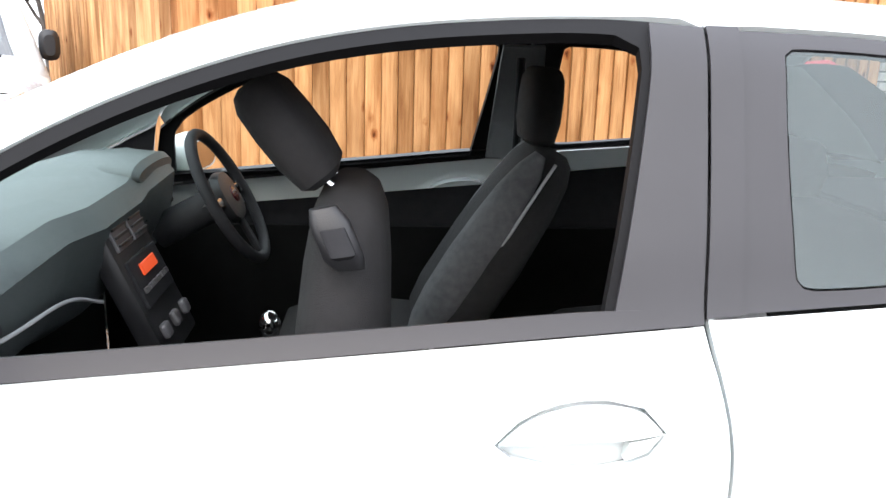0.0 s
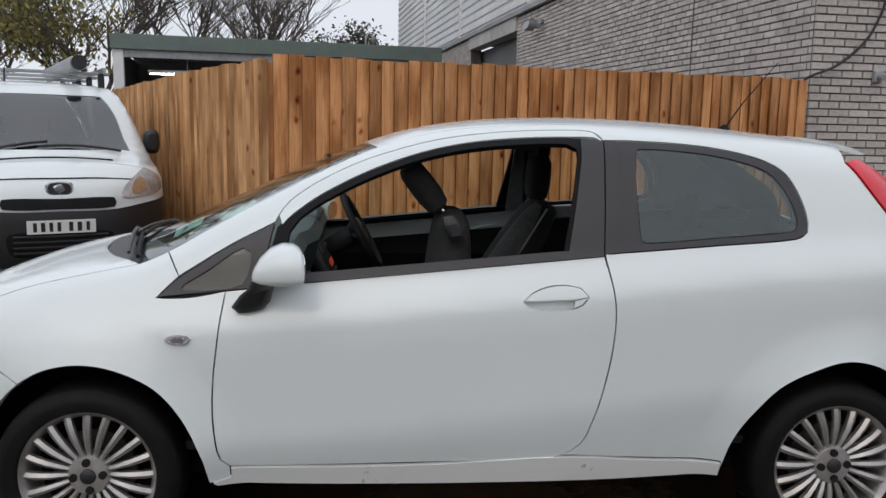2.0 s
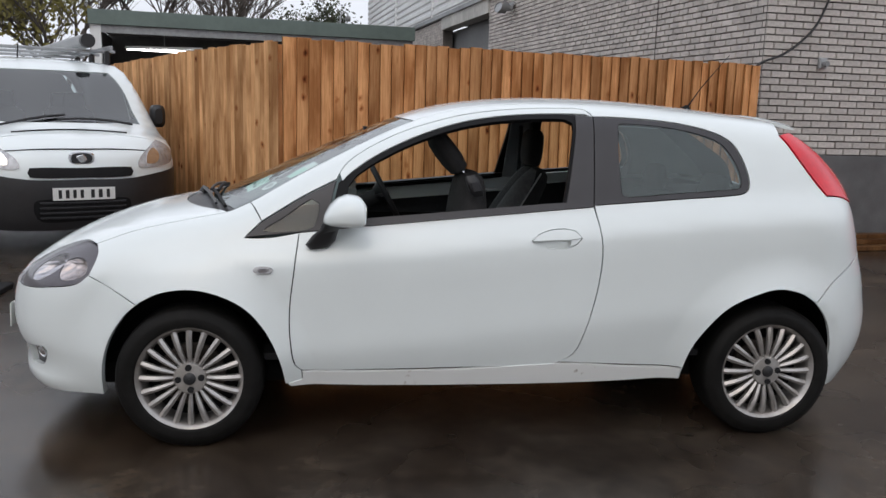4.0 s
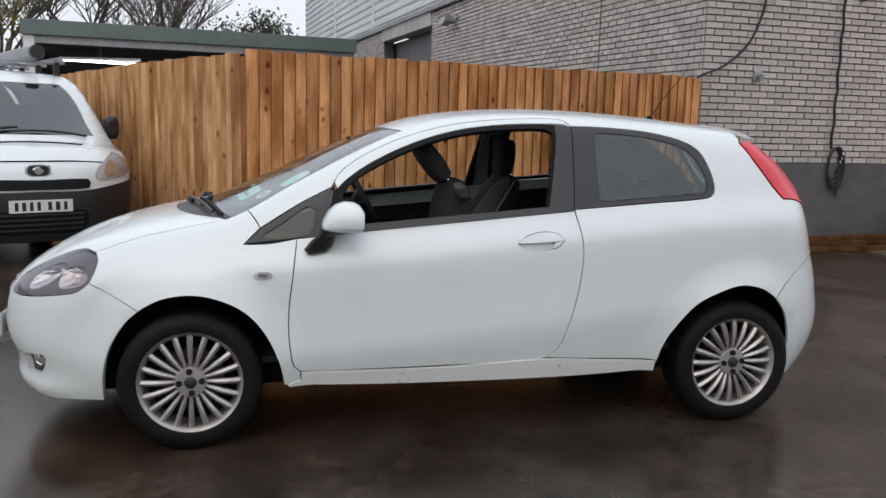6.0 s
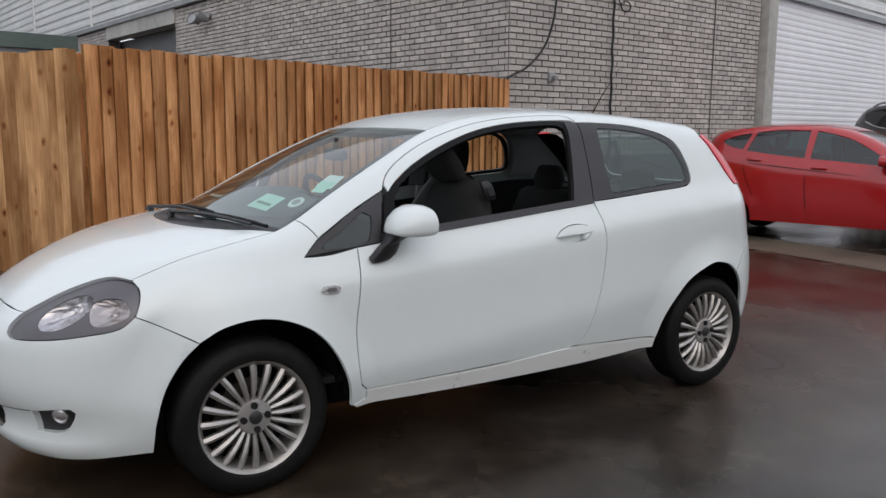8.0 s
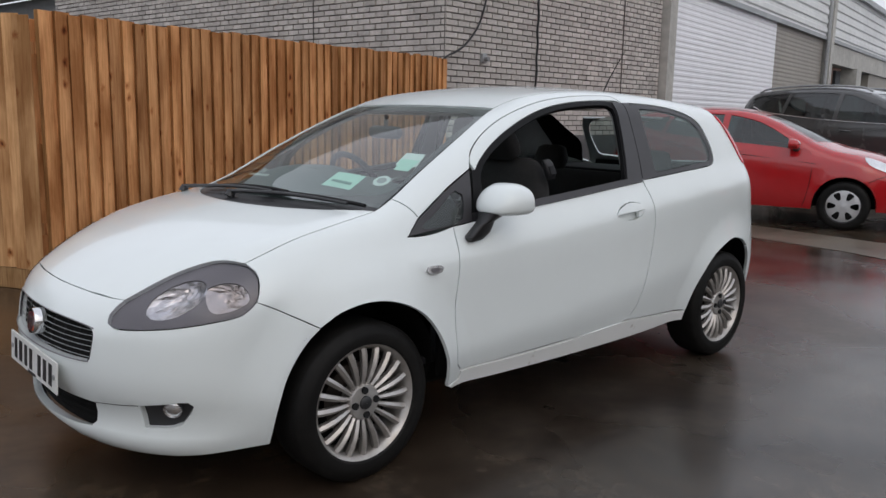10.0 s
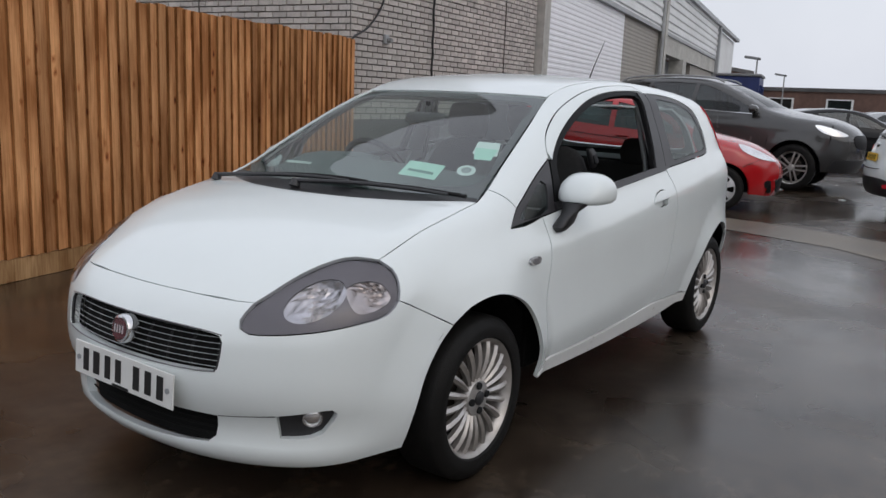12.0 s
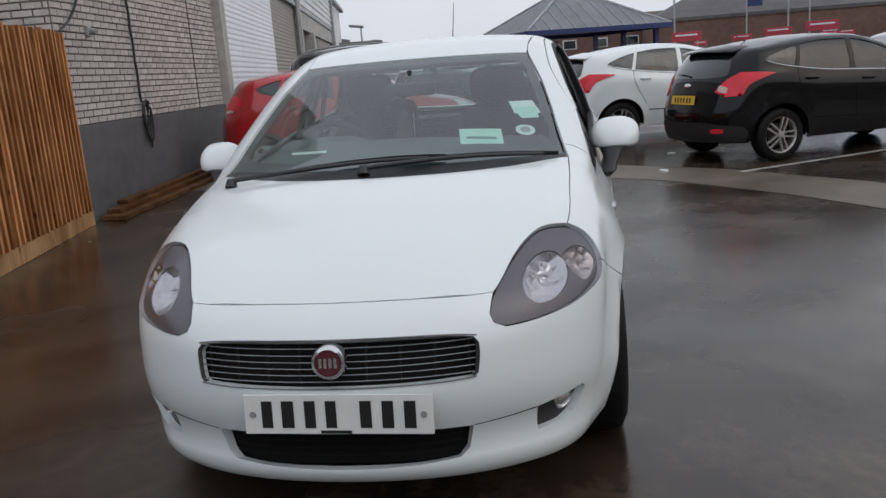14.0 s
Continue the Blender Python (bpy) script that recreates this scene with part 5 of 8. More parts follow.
part("grille_trim", add_tube(bmesh.new(), low_line, 0.0022, 6), M_BEZEL, hatchback)
for s in (-1, 1):
    part("grille_end", add_tube(bmesh.new(), smooth_line([on_nose(s * y, z, -0.008) for y, z in ((0.362, 0.512), (0.371, 0.522), (0.3755, 0.56), (0.3765, 0.60), (0.366, 0.615))]), 0.0055, 7), M_TRIM, hatchback)
for s in (-1, 1):
    part("bumper_seam", add_tube(bmesh.new(), [on_nose(s * y, 0.361 + 0.017 * (y - 0.352) / 0.16, 0.0) for y in np.linspace(0.352, 0.512, 8)], 0.0016, 5), M_DARK, hatchback)
c = on_nose(0.0, 0.577, 0.004)
badge = part("badge", add_lathe(bmesh.new(), [(0.001, -0.006), (0.034, -0.005), (0.036, -0.009), (0.043, -0.008), (0.047, 0.0), (0.047, 0.03)], 40), M_CHROME, hatchback, "round chrome and maroon maker's badge", smooth=True)
badge.matrix_local = Matrix.Translation(c) @ pose(0, 0, 0, -8, 0, -90)
part("badge_face", add_cyl(bmesh.new(), 0.034, 0.004, (0, -0.0075, 0), (90, 0, 0), 32), M_BADGE, badge)
for k in range(4):
    part("badge_bar", box((0.008, 0.002, 0.026), (-0.0195 + k * 0.013, -0.0105, 0)), M_CHROME, badge)
plate = plate_bars("number_plate", hatchback, Matrix.Translation((-2.139, -0.012, 0.437)) @ pose(0, 0, 0, -3, 0.8, -90) @ Matrix.Diagonal((0.955, 1, 1, 1)), M_PLATE, [(-0.195, 0.047), (-0.137, 0.054), (-0.075, 0.047), (-0.017, 0.047), (0.078, 0.05), (0.138, 0.05), (0.198, 0.05)])
for x in (-0.235, 0.235):
    part("screw", add_cyl(bmesh.new(), 0.009, 0.006, (x, -0.004, 0.0), (90, 0, 0), 12), M_STEELG, plate)
part("maker_strip", box((0.085, 0.002, 0.008), (-0.005, -0.0042, -0.049)), M_INK, plate)

# headlamps: a smoked clear lens over a bezel with two bowls
LAMP = [("t", -1.965, -0.416)] + LAMP_TIP + LAMP_LOWER[:-1] + [("s", -1.652, 0.715)] + LAMP_REAR + [("t", -1.641, -0.618)] + LAMP_INNER[:2]
BEAM = [("f", -0.556 + 0.060 * math.cos(a), 0.727 + 0.056 * math.sin(a)) for a in np.linspace(0, 2 * math.pi, 12, endpoint=False)]
FLASH = [("s", -1.770, 0.762), ("s", -1.716, 0.777), ("s", -1.676, 0.765), ("s", -1.672, 0.726), ("s", -1.716, 0.701), ("s", -1.768, 0.691), ("s", -1.789, 0.702), ("s", -1.786, 0.738)]
panel("headlamp", HATCH, "nose", LAMP, M_BEZEL, hatchback, [BEAM, FLASH], both=True, gap=0.003, step=0.02, fine=0.012, lift=-0.012, depth=0.006, label="smoked grey almond-shaped headlamp")
lens = panel("headlamp_lens", HATCH, "nose", LAMP, M_LENS, hatchback, both=True, gap=0.003, step=0.025, fine=0.012, lift=0.003, depth=0.012, label="clear plastic headlamp lens")


def faceted_bowl(items, deep, aim, sides, rings, seed):
    """A reflector sunk into the lamp behind the outline of its opening, with one flat facet to each cell."""
    rnd = random.Random(seed)
    uv = HATCH.outline("nose", items, 0.006)
    edge = HATCH.lay("nose", uv)
    edge = edge - HATCH.normal(edge) * 0.0165
    pick = [Vector(edge[int(k * len(edge) / sides)]) for k in range(sides)]
    mid = sum(pick, Vector()) / sides
    bm = bmesh.new()
    grid = []
    for i in range(rings):
        q = 1 - i / rings
        grid.append([bm.verts.new(mid.lerp(e, q * (1.0 if i else 1.04)) - aim * (deep * (1 - q * q) + (rnd.uniform(-0.0055, 0.0055) if i else 0))) for e in pick])
    for a, b in zip(grid, grid[1:]):
        for k in range(sides):
            bm.faces.new((a[k], a[(k + 1) % sides], b[(k + 1) % sides], b[k]))
    tip = bm.verts.new(mid - aim * deep)
    for k in range(sides):
        bm.faces.new((grid[-1][k], grid[-1][(k + 1) % sides], tip))
    return bm, mid


for name, items, deep, mat, lab in (("dipped_beam", BEAM, 0.050, M_BEAM, "bright faceted reflector of the dipped beam"), ("indicator_bowl", FLASH, 0.028, M_WARMBOWL, "faceted reflector of the side lamp and indicator")):
    for sgn in (-1, 1):
        bowl_bm, mid = faceted_bowl(items, deep, Vector((-0.86, -0.5, 0.1)).normalized(), 22, 5, 7)
        if sgn > 0:
            bmesh.ops.transform(bowl_bm, matrix=Matrix.Diagonal((1, -1, 1, 1)), verts=bowl_bm.verts)
        bmesh.ops.recalc_face_normals(bowl_bm, faces=bowl_bm.faces)
        part(name, bowl_bm, mat, hatchback, lab)

# liner behind the panels, floor and arches
for ax, r in ((-1.255, 0.372), (1.255, 0.380)):
    for y in (-1, 1):
        wheelhouse(hatchback, ax, 0.305, r, y * 0.675, y * 0.45, bulge=0.112)
part("underbody", box((3.5, 1.20, 0.10), (-0.05, 0, 0.27), (0, 0, 0), 0.02), M_DARK, hatchback, "dark underbody")
part("bulkhead", box((0.02, 1.34, 0.52), (-0.862, 0, 0.59), (0, 0, 0), 0.004), M_DARK, hatchback)
part("engine_bay", box((0.95, 0.82, 0.42), (-1.45, 0, 0.52), (0, 0, 0), 0.03), M_DARK, hatchback)
for y in (-1, 1):
    part("side_liner", box((1.70, 0.02, 0.50), (-0.01, y * 0.715, 0.55), (0, 0, 0)), M_DARK, hatchback)
    part("side_liner", box((0.60, 0.02, 0.14), (-1.255, y * 0.62, 0.76), (0, 0, 0)), M_DARK, hatchback)
for ax in (-1.255, 1.255):
    for y in (-1, 1):
        make_wheel(hatchback, (ax, y * 0.688, 0.298), 0.298, 0.19, 0.216, "fan", y)


# fittings and inside of the hatchback
def add_loft(bm, sections, n=20, power=3.2):
    """A closed skin over rounded-square sections of (centre, half axis u, half axis v)."""
    rings = []
    for c, u, v in sections:
        c, u, v = Vector(c), Vector(u), Vector(v)
        ring = []
        for k in range(n):
            a = 2 * math.pi * k / n
            ca, sa = math.cos(a), math.sin(a)
            ring.append(bm.verts.new(c + u * math.copysign(abs(ca) ** (2 / power), ca) + v * math.copysign(abs(sa) ** (2 / power), sa)))
        rings.append(ring)
    for a, b in zip(rings, rings[1:]):
        for k in range(n):
            bm.faces.new((a[k], a[(k + 1) % n], b[(k + 1) % n], b[k]))
    bm.faces.new(rings[0][::-1])
    bm.faces.new(rings[-1])
    bmesh.ops.recalc_face_normals(bm, faces=bm.faces)
    return bm


def loft(sections, n=20, power=3.2):
    return add_loft(bmesh.new(), sections, n, power)


part("spoiler", loft(spoiler, 20, 2.4), M_WHITE, hatchback, "white roof spoiler lip", smooth=True)

# door mirrors: domed above, flat below, low at the front
MIRROR = ((0.0, 0.028, 0.978, 0.962), (0.05, 0.055, 0.998, 0.955), (0.18, 0.079, 1.030, 0.949), (0.38, 0.092, 1.057, 0.945), (0.62, 0.098, 1.071, 0.944), (0.84, 0.098, 1.070, 0.945), (0.95, 0.094, 1.064, 0.948), (1.0, 0.086, 1.054, 0.954))
for s in (-1, 1):
    m = Matrix.Diagonal((1, -s, 1, 1)) if s > 0 else Matrix.Identity(4)
    shell, rings = bmesh.new(), []
    for q, hy, zt, zb in MIRROR:
        x, zm, ring = -0.714 + 0.148 * q, zb + (zt - zb) * 0.38, []
        for k in range(32):
            a = 2 * math.pi * k / 32
            ca, sa = math.cos(a), math.sin(a)
            yy = hy * math.copysign(abs(ca) ** (0.78 if sa > 0 else 0.6), ca)
            zz = (zt - zm) * abs(sa) ** 0.9 if sa > 0 else -(zm - zb) * abs(sa) ** 0.55
            ring.append(shell.verts.new((x - 0.22 * yy * q, -0.818 - 0.01 * q + yy, zm + zz)))
        rings.append(ring)
    for a, b in zip(rings, rings[1:]):
        for k in range(32):
            shell.faces.new((a[k], a[(k + 1) % 32], b[(k + 1) % 32], b[k]))
    shell.faces.new(rings[0][::-1])
    shell.faces.new(rings[-1])
    bmesh.ops.recalc_face_normals(shell, faces=shell.faces)
    housing = part("door_mirror", shell, M_WHITE, hatchback, "white door mirror on a black foot", smooth=True)
    housing.matrix_local = m
    part("mirror_glass", loft([((-0.5655, -0.828, 1.003), (-0.018, 0.076, 0), (0, 0, 0.044)), ((-0.563, -0.828, 1.003), (-0.018, 0.076, 0), (0, 0, 0.044))], 28, 2.8), M_CHROME, housing, "mirror glass")
    foot = part("mirror_foot", loft([((-0.728, -0.775, 0.848), (0.040, 0, 0.006), (0.004, 0.026, 0)), ((-0.726, -0.788, 0.872), (0.060, 0, 0.008), (0.004, 0.032, 0)), ((-0.705, -0.800, 0.915), (0.052, 0, 0.012), (0.004, 0.028, 0)), ((-0.675, -0.806, 0.938), (0.054, 0, 0.012), (0.004, 0.042, 0)), ((-0.655, -0.812, 0.965), (0.062, 0, 0.010), (0.004, 0.062, 0))], 20, 2.6), M_TRIM, hatchback, "black plastic mirror foot", smooth=True)
    foot.matrix_local = m
# side repeaters
panel("side_repeater", HATCH, "tube", [("s", -0.994, 0.756), ("s", -0.984, 0.769), ("s", -0.932, 0.771), ("s", -0.914, 0.761), ("s", -0.922, 0.746), ("s", -0.976, 0.743)], M_FLUTE, hatchback, both=True, gap=0, step=0.02, lift=0.007, depth=0.008, fine=0.01, label="small clear side repeater lamp")
panel("repeater_bulb", HATCH, "tube", [("s", -0.976, 0.757), ("s", -0.968, 0.763), ("s", -0.94, 0.764), ("s", -0.932, 0.759), ("s", -0.938, 0.751), ("s", -0.966, 0.749)], M_BEZEL, hatchback, both=True, gap=0, step=0.02, lift=0.010, depth=0.004, fine=0.01)
# aerial
aerial = part("aerial", add_tube(bmesh.new(), [(1.13, 0.0, 1.455), (1.20, 0.0, 1.56), (1.34, 0.0, 1.73)], 0.004, 8, 0.0015), M_RUBBER, hatchback, "thin black roof aerial")
part("aerial_foot", loft([((1.12, 0, 1.437), (0.035, 0, 0), (0, 0.018, 0)), ((1.125, 0, 1.458), (0.022, 0, 0), (0, 0.011, 0)), ((1.13, 0, 1.470), (0.008, 0, 0), (0, 0.006, 0))], 16, 2.2), M_RUBBER, aerial, smooth=True)


def on_top(x, y, lift=0.0):
    p = HATCH.points([("t", x, y)])
    return Vector((p + HATCH.normal(p) * lift)[0])


# wipers
for pivot, tip, bend in (((-1.315, 0.05), (-1.165, -0.545), -0.02), ((-1.285, 0.53), (-1.245, -0.16), 0.01)):
    pts = []
    for q in np.linspace(0, 1, 9):
        x, y = pivot[0] + (tip[0] - pivot[0]) * q, pivot[1] + (tip[1] - pivot[1]) * q
        pts.append(on_top(x, y, 0.022))
    arm = part("wiper", add_tube(bmesh.new(), pts, 0.009, 8, 0.006), M_TRIM, hatchback, "black windscreen wiper")
    blade = [on_top(pivot[0] + (tip[0] - pivot[0]) * q + 0.035, pivot[1] + (tip[1] - pivot[1]) * q - 0.02, 0.012) for q in np.linspace(0.18, 1.05, 10)]
    part("wiper_blade", add_tube(bmesh.new(), blade, 0.008, 6), M_RUBBER, arm)
    part("wiper_pivot", add_cyl(bmesh.new(), 0.022, 0.03, on_top(pivot[0], pivot[1], 0.012), (0, 25, 0), 16, 0.016), M_TRIM, arm)


# papers behind the windscreen
def screen_sheet(name, corners, material, lift, parent=hatchback, label=""):
    n = 5
    v, f = [], []
    a, b, c, d = [np.array(p, float) for p in corners]
    for i in range(n):
        for j in range(n):
            q = (a * (1 - i / 4) + b * (i / 4)) * (1 - j / 4) + (d * (1 - i / 4) + c * (i / 4)) * (j / 4)
            v.append(on_top(q[0], q[1], lift))
    for i in range(n - 1):
        for j in range(n - 1):
            f.append((i * n + j, i * n + j + 1, i * n + n + j + 1, i * n + n + j))
    return mesh_object(name, v, f, material, parent, label)


def scr(x, y):
    return (x, (y - 0.04) / 1.048)


screen_sheet("parking_slip", [scr(-1.085, -0.230), scr(-0.985, -0.215), scr(-0.965, -0.375), scr(-1.06, -0.390)], M_PAPER, -0.010, label="pale green paper slip behind the windscreen")
screen_sheet("slip_print", [scr(-1.05, -0.25), scr(-1.035, -0.247), scr(-1.022, -0.36), scr(-1.037, -0.363)], M_STICK, -0.0085)
screen_sheet("permit_sticker", [scr(-0.855, -0.425), scr(-0.772, -0.398), scr(-0.748, -0.492), scr(-0.832, -0.528)], M_PAPERW, -0.010, label="white and pale green windscreen sticker")
screen_sheet("sticker_band", [scr(-0.885, -0.452), scr(-0.815, -0.415), scr(-0.793, -0.507), scr(-0.865, -0.52)], M_PAPER, -0.0088)
disc_c = on_top(*scr(-0.957, -0.468), -0.009)
disc_n = HATCH.normal(np.array([disc_c]))[0]
disc = part("tax_disc", add_cyl(bmesh.new(), 0.036, 0.002, (0, 0, 0), (90, 0, 0), 28), M_PAPERW, hatchback, "round white paper disc on the windscreen")
disc.matrix_local = Matrix.Translation(disc_c) @ Vector(disc_n).to_track_quat("-Y", "Z").to_matrix().to_4x4()
part("disc_print", add_cyl(bmesh.new(), 0.020, 0.001, (0, -0.002, 0), (90, 0, 0), 24), M_STEELG, disc)
part("paper_strip", box((0.02, 0.13, 0.002), (-1.02, 0.32, 1.035), (0, -20, 6)), M_PAPERW, hatchback, "white paper strip on the dashboard")

# inner trim
panel("door_trim", HATCH, "tube", [("s", -0.66, 0.45, "c"), ("s", -0.66, 0.885, "c"), ("s", 0.40, 0.975, "c"), ("s", 0.40, 0.45, "c")], M_INNER, hatchback, both=True, gap=0, lift=-0.07, depth=0.0, label="dark inner door trim")
panel("rear_side_trim", HATCH, "tube", [("s", 0.41, 0.70, "c"), ("s", 0.41, 0.99, "c"), ("s", 1.13, 1.06, "c"), ("s", 1.60, 1.03, "c"), ("s", 1.60, 0.72, "c")], M_INNER, hatchback, both=True, gap=0, lift=-0.06, depth=0.0, label="dark rear side trim")
panel("rear_pillar_trim", HATCH, "tube", [("s", 1.115, 1.06, "c"), ("s", 1.12, 1.17), ("s", 1.07, 1.29), ("s", 0.98, 1.35), ("s", 1.26, 1.350, "c"), ("s", 1.37, 1.27), ("s", 1.50, 1.16), ("s", 1.60, 1.05, "c")], M_PALEINT, hatchback, both=True, gap=0, lift=-0.03, depth=0.0, label="pale rear pillar trim")
panel("centre_pillar_trim", HATCH, "tube", [("s", 0.325, 1.03, "c"), ("s", 0.345, 1.385, "c"), ("s", 0.47, 1.385, "c"), ("s", 0.50, 1.03, "c")], M_PALEINT, hatchback, both=True, gap=0, lift=-0.025, depth=0.012, label="pale centre pillar trim")
panel("roof_lining", HATCH, "tube", twin([("t", -0.43, 0.0), ("t", -0.41, -0.25), ("t", -0.37, -0.46, "c"), ("t", 0.0, -0.50), ("t", 0.5, -0.52), ("t", 1.15, -0.49, "c"), ("t", 1.3, -0.3), ("t", 1.34, 0.0)]), M_LINER, hatchback, gap=0, lift=-0.035, depth=0.0, label="pale roof lining")
panel("tailgate_trim", HATCH, "tail", twin([("b", 0.0, 1.05), ("b", -0.45, 1.05, "c"), ("b", -0.52, 0.86, "c"), ("b", 0.0, 0.82)]), M_INNER, hatchback, gap=0, lift=-0.03, depth=0.0)
part("cabin_floor", box((2.5, 1.36, 0.03), (0.25, 0, 0.36), (0, 0, 0), 0.005), M_INNER, hatchback)
part("luggage_shelf", box((0.45, 1.05, 0.03), (1.38, 0, 1.0), (0, 0, 0), 0.008), M_INNER, hatchback, "dark luggage shelf")

# dashboard: one extruded section
dash = bmesh.new()
sec = [(-1.20, 0.93), (-1.05, 0.985), (-0.85, 1.025), (-0.72, 1.035), (-0.635, 1.018), (-0.60, 0.975), (-0.615, 0.90), (-0.66, 0.80), (-0.74, 0.745), (-0.86, 0.735), (-1.20, 0.82)]
rows = []
for y, sh, up in ((-0.585, -0.03, -0.035), (-0.53, 0.0, -0.012), (-0.20, 0.0, 0.0), (-0.10, 0.035, 0.005), (0.16, 0.035, 0.01), (0.22, 0.03, 0.02), (0.36, 0.035, 0.03), (0.48, 0.03, 0.03), (0.53, 0.0, -0.012), (0.585, -0.03, -0.035)):
    rows.append([dash.verts.new((x + (sh if x > -0.9 else 0), y, z + (up if z > 0.9 and x > -0.95 else 0))) for x, z in sec])
for a, b in zip(rows, rows[1:]):
    for k in range(len(sec)):
        dash.faces.new((a[k], a[(k + 1) % len(sec)], b[(k + 1) % len(sec)], b[k]))
dash.faces.new(rows[0][::-1])
dash.faces.new(rows[-1])
bmesh.ops.recalc_face_normals(dash, faces=dash.faces)
dashboard = part("dashboard", dash, M_DASH, hatchback, "grey-green grained dashboard", smooth=True)
stack = part("centre_console", box((0.05, 0.25, 0.36), (-0.545, 0.03, 0.835), (0, -24, 0), 0.012), M_TRIM, hatchback, "dark centre console with vents and radio", smooth=True)
SM = pose(-0.545, 0.03, 0.835, 0, -24, 0)


def on_stack(name, size, at, material, bevel=0.003, label=""):
    ob = part(name, box(size, (0, 0, 0), (0, 0, 0), bevel), material, stack, label)
    ob.matrix_local = SM @ pose(*at)
    return ob


for y in (-0.055, 0.055):
    on_stack("vent_frame", (0.012, 0.092, 0.075), (0.026, y, 0.118), M_BEZEL)
    for k in range(4):
        on_stack("vent_slat", (0.010, 0.080, 0.006), (0.033, y, 0.092 + k * 0.018), M_TRIM, 0.001)
on_stack("radio", (0.012, 0.20, 0.11), (0.026, 0, 0.0), M_INNER, label="black car radio")
on_stack("radio_display", (0.006, 0.10, 0.028), (0.034, 0, 0.022), M_RADIO, label="glowing red radio display")
for k in range(6):
    on_stack("radio_button", (0.006, 0.022, 0.012), (0.034, -0.075 + k * 0.03, -0.018), M_BEZEL, 0.001)
for y in (-0.08, 0, 0.08):
    on_stack("heater_knob", (0.018, 0.036, 0.036), (0.032, y, -0.115), M_BEZEL, 0.008)
part("dash_piping", add_tube(bmesh.new(), smooth_line([(-0.640, -0.64, 0.905), (-0.598, -0.5, 0.895), (-0.594, -0.25, 0.875), (-0.575, -0.12, 0.83)]), 0.004, 6), M_PIPING, dashboard, "pale trim line")
for y in (-0.57,):
    v = part("side_vent", box((0.02, 0.10, 0.07), (-0.598, y, 0.945), (0, -20, 0), 0.01), M_TRIM, dashboard, smooth=True)
part("instrument_binnacle", loft([((-0.74, 0.36, 1.030), (0, 0.17, 0), (0, 0, 0.030)), ((-0.66, 0.36, 1.032), (0, 0.17, 0), (0, 0, 0.036)), ((-0.60, 0.36, 1.030), (0, 0.165, 0), (0, 0, 0.034)), ((-0.585, 0.36, 1.026), (0, 0.15, 0), (0, 0, 0.022))], 24, 2.5), M_DASH, hatchback, "hood over the instruments", smooth=True)
part("instrument_panel", box((0.02, 0.28, 0.11), (-0.605, 0.36, 0.965), (0, -18, 0), 0.008), M_INNER, hatchback, "dark instrument panel", smooth=True)
for y in (0.30, 0.43):
    part("dial", add_lathe(bmesh.new(), [(0.040, -0.006), (0.046, -0.010), (0.050, -0.004), (0.050, 0.004)], 24, (-0.594, y, 0.967), (0, 0, 90)), M_BEZEL, hatchback, smooth=True)
# steering wheel
wheel_m = pose(-0.405, 0.38, 0.955, 0, 62, 0) @ pose(0, 0, 0)
sw = bmesh.new()
ring = [(0.182 * math.cos(a), 0.182 * math.sin(a), 0) for a in np.linspace(0, 2 * math.pi, 41)]
add_tube(sw, ring, 0.0155, 10)
steering = part("steering_wheel", sw, M_INNER, hatchback, "black three-spoke steering wheel", smooth=True)
steering.matrix_local = wheel_m
part("airbag_boss", loft([((0, 0, -0.05), (0.05, 0, 0), (0, 0.05, 0)), ((0, 0, -0.01), (0.072, 0, 0), (0, 0.085, 0)), ((0, 0, 0.008), (0.065, 0, 0), (0, 0.078, 0)), ((0, 0, 0.014), (0.04, 0, 0), (0, 0.05, 0))], 24, 2.6), M_TRIM, steering, smooth=True)
part("boss_badge", add_cyl(bmesh.new(), 0.022, 0.005, (0, 0, 0.015), (0, 0, 0), 24), M_BADGE, steering)
for a in (0, 90, -90):
    part("spoke", box((0.15, 0.035, 0.014), (0.105 * math.cos(math.radians(a)), 0.105 * math.sin(math.radians(a)), -0.004), (0, 0, a), 0.005), M_CHROME if a else M_INNER, steering)
part("steering_column", add_cyl(bmesh.new(), 0.045, 0.22, (-0.50, 0.38, 0.905), (0, 62, 0), 18), M_INNER, hatchback, smooth=True)
part("stalk", add_tube(bmesh.new(), [(-0.46, 0.38, 0.93), (-0.44, 0.26, 0.95), (-0.43, 0.20, 0.955)], 0.009, 8), M_INNER, hatchback)
part("gear_lever", add_tube(bmesh.new(), [(-0.28, 0.03, 0.55), (-0.26, 0.03, 0.70)], 0.012, 8), M_INNER, hatchback)
part("gear_knob", add_ball(bmesh.new(), (0.026, 0.026, 0.034), (-0.258, 0.03, 0.725)), M_CHROME, hatchback, "silver-topped gear knob", smooth=True)
part("centre_tunnel", box((1.1, 0.20, 0.22), (-0.1, 0.03, 0.46), (0, 0, 0), 0.03), M_INNER, hatchback, smooth=True)


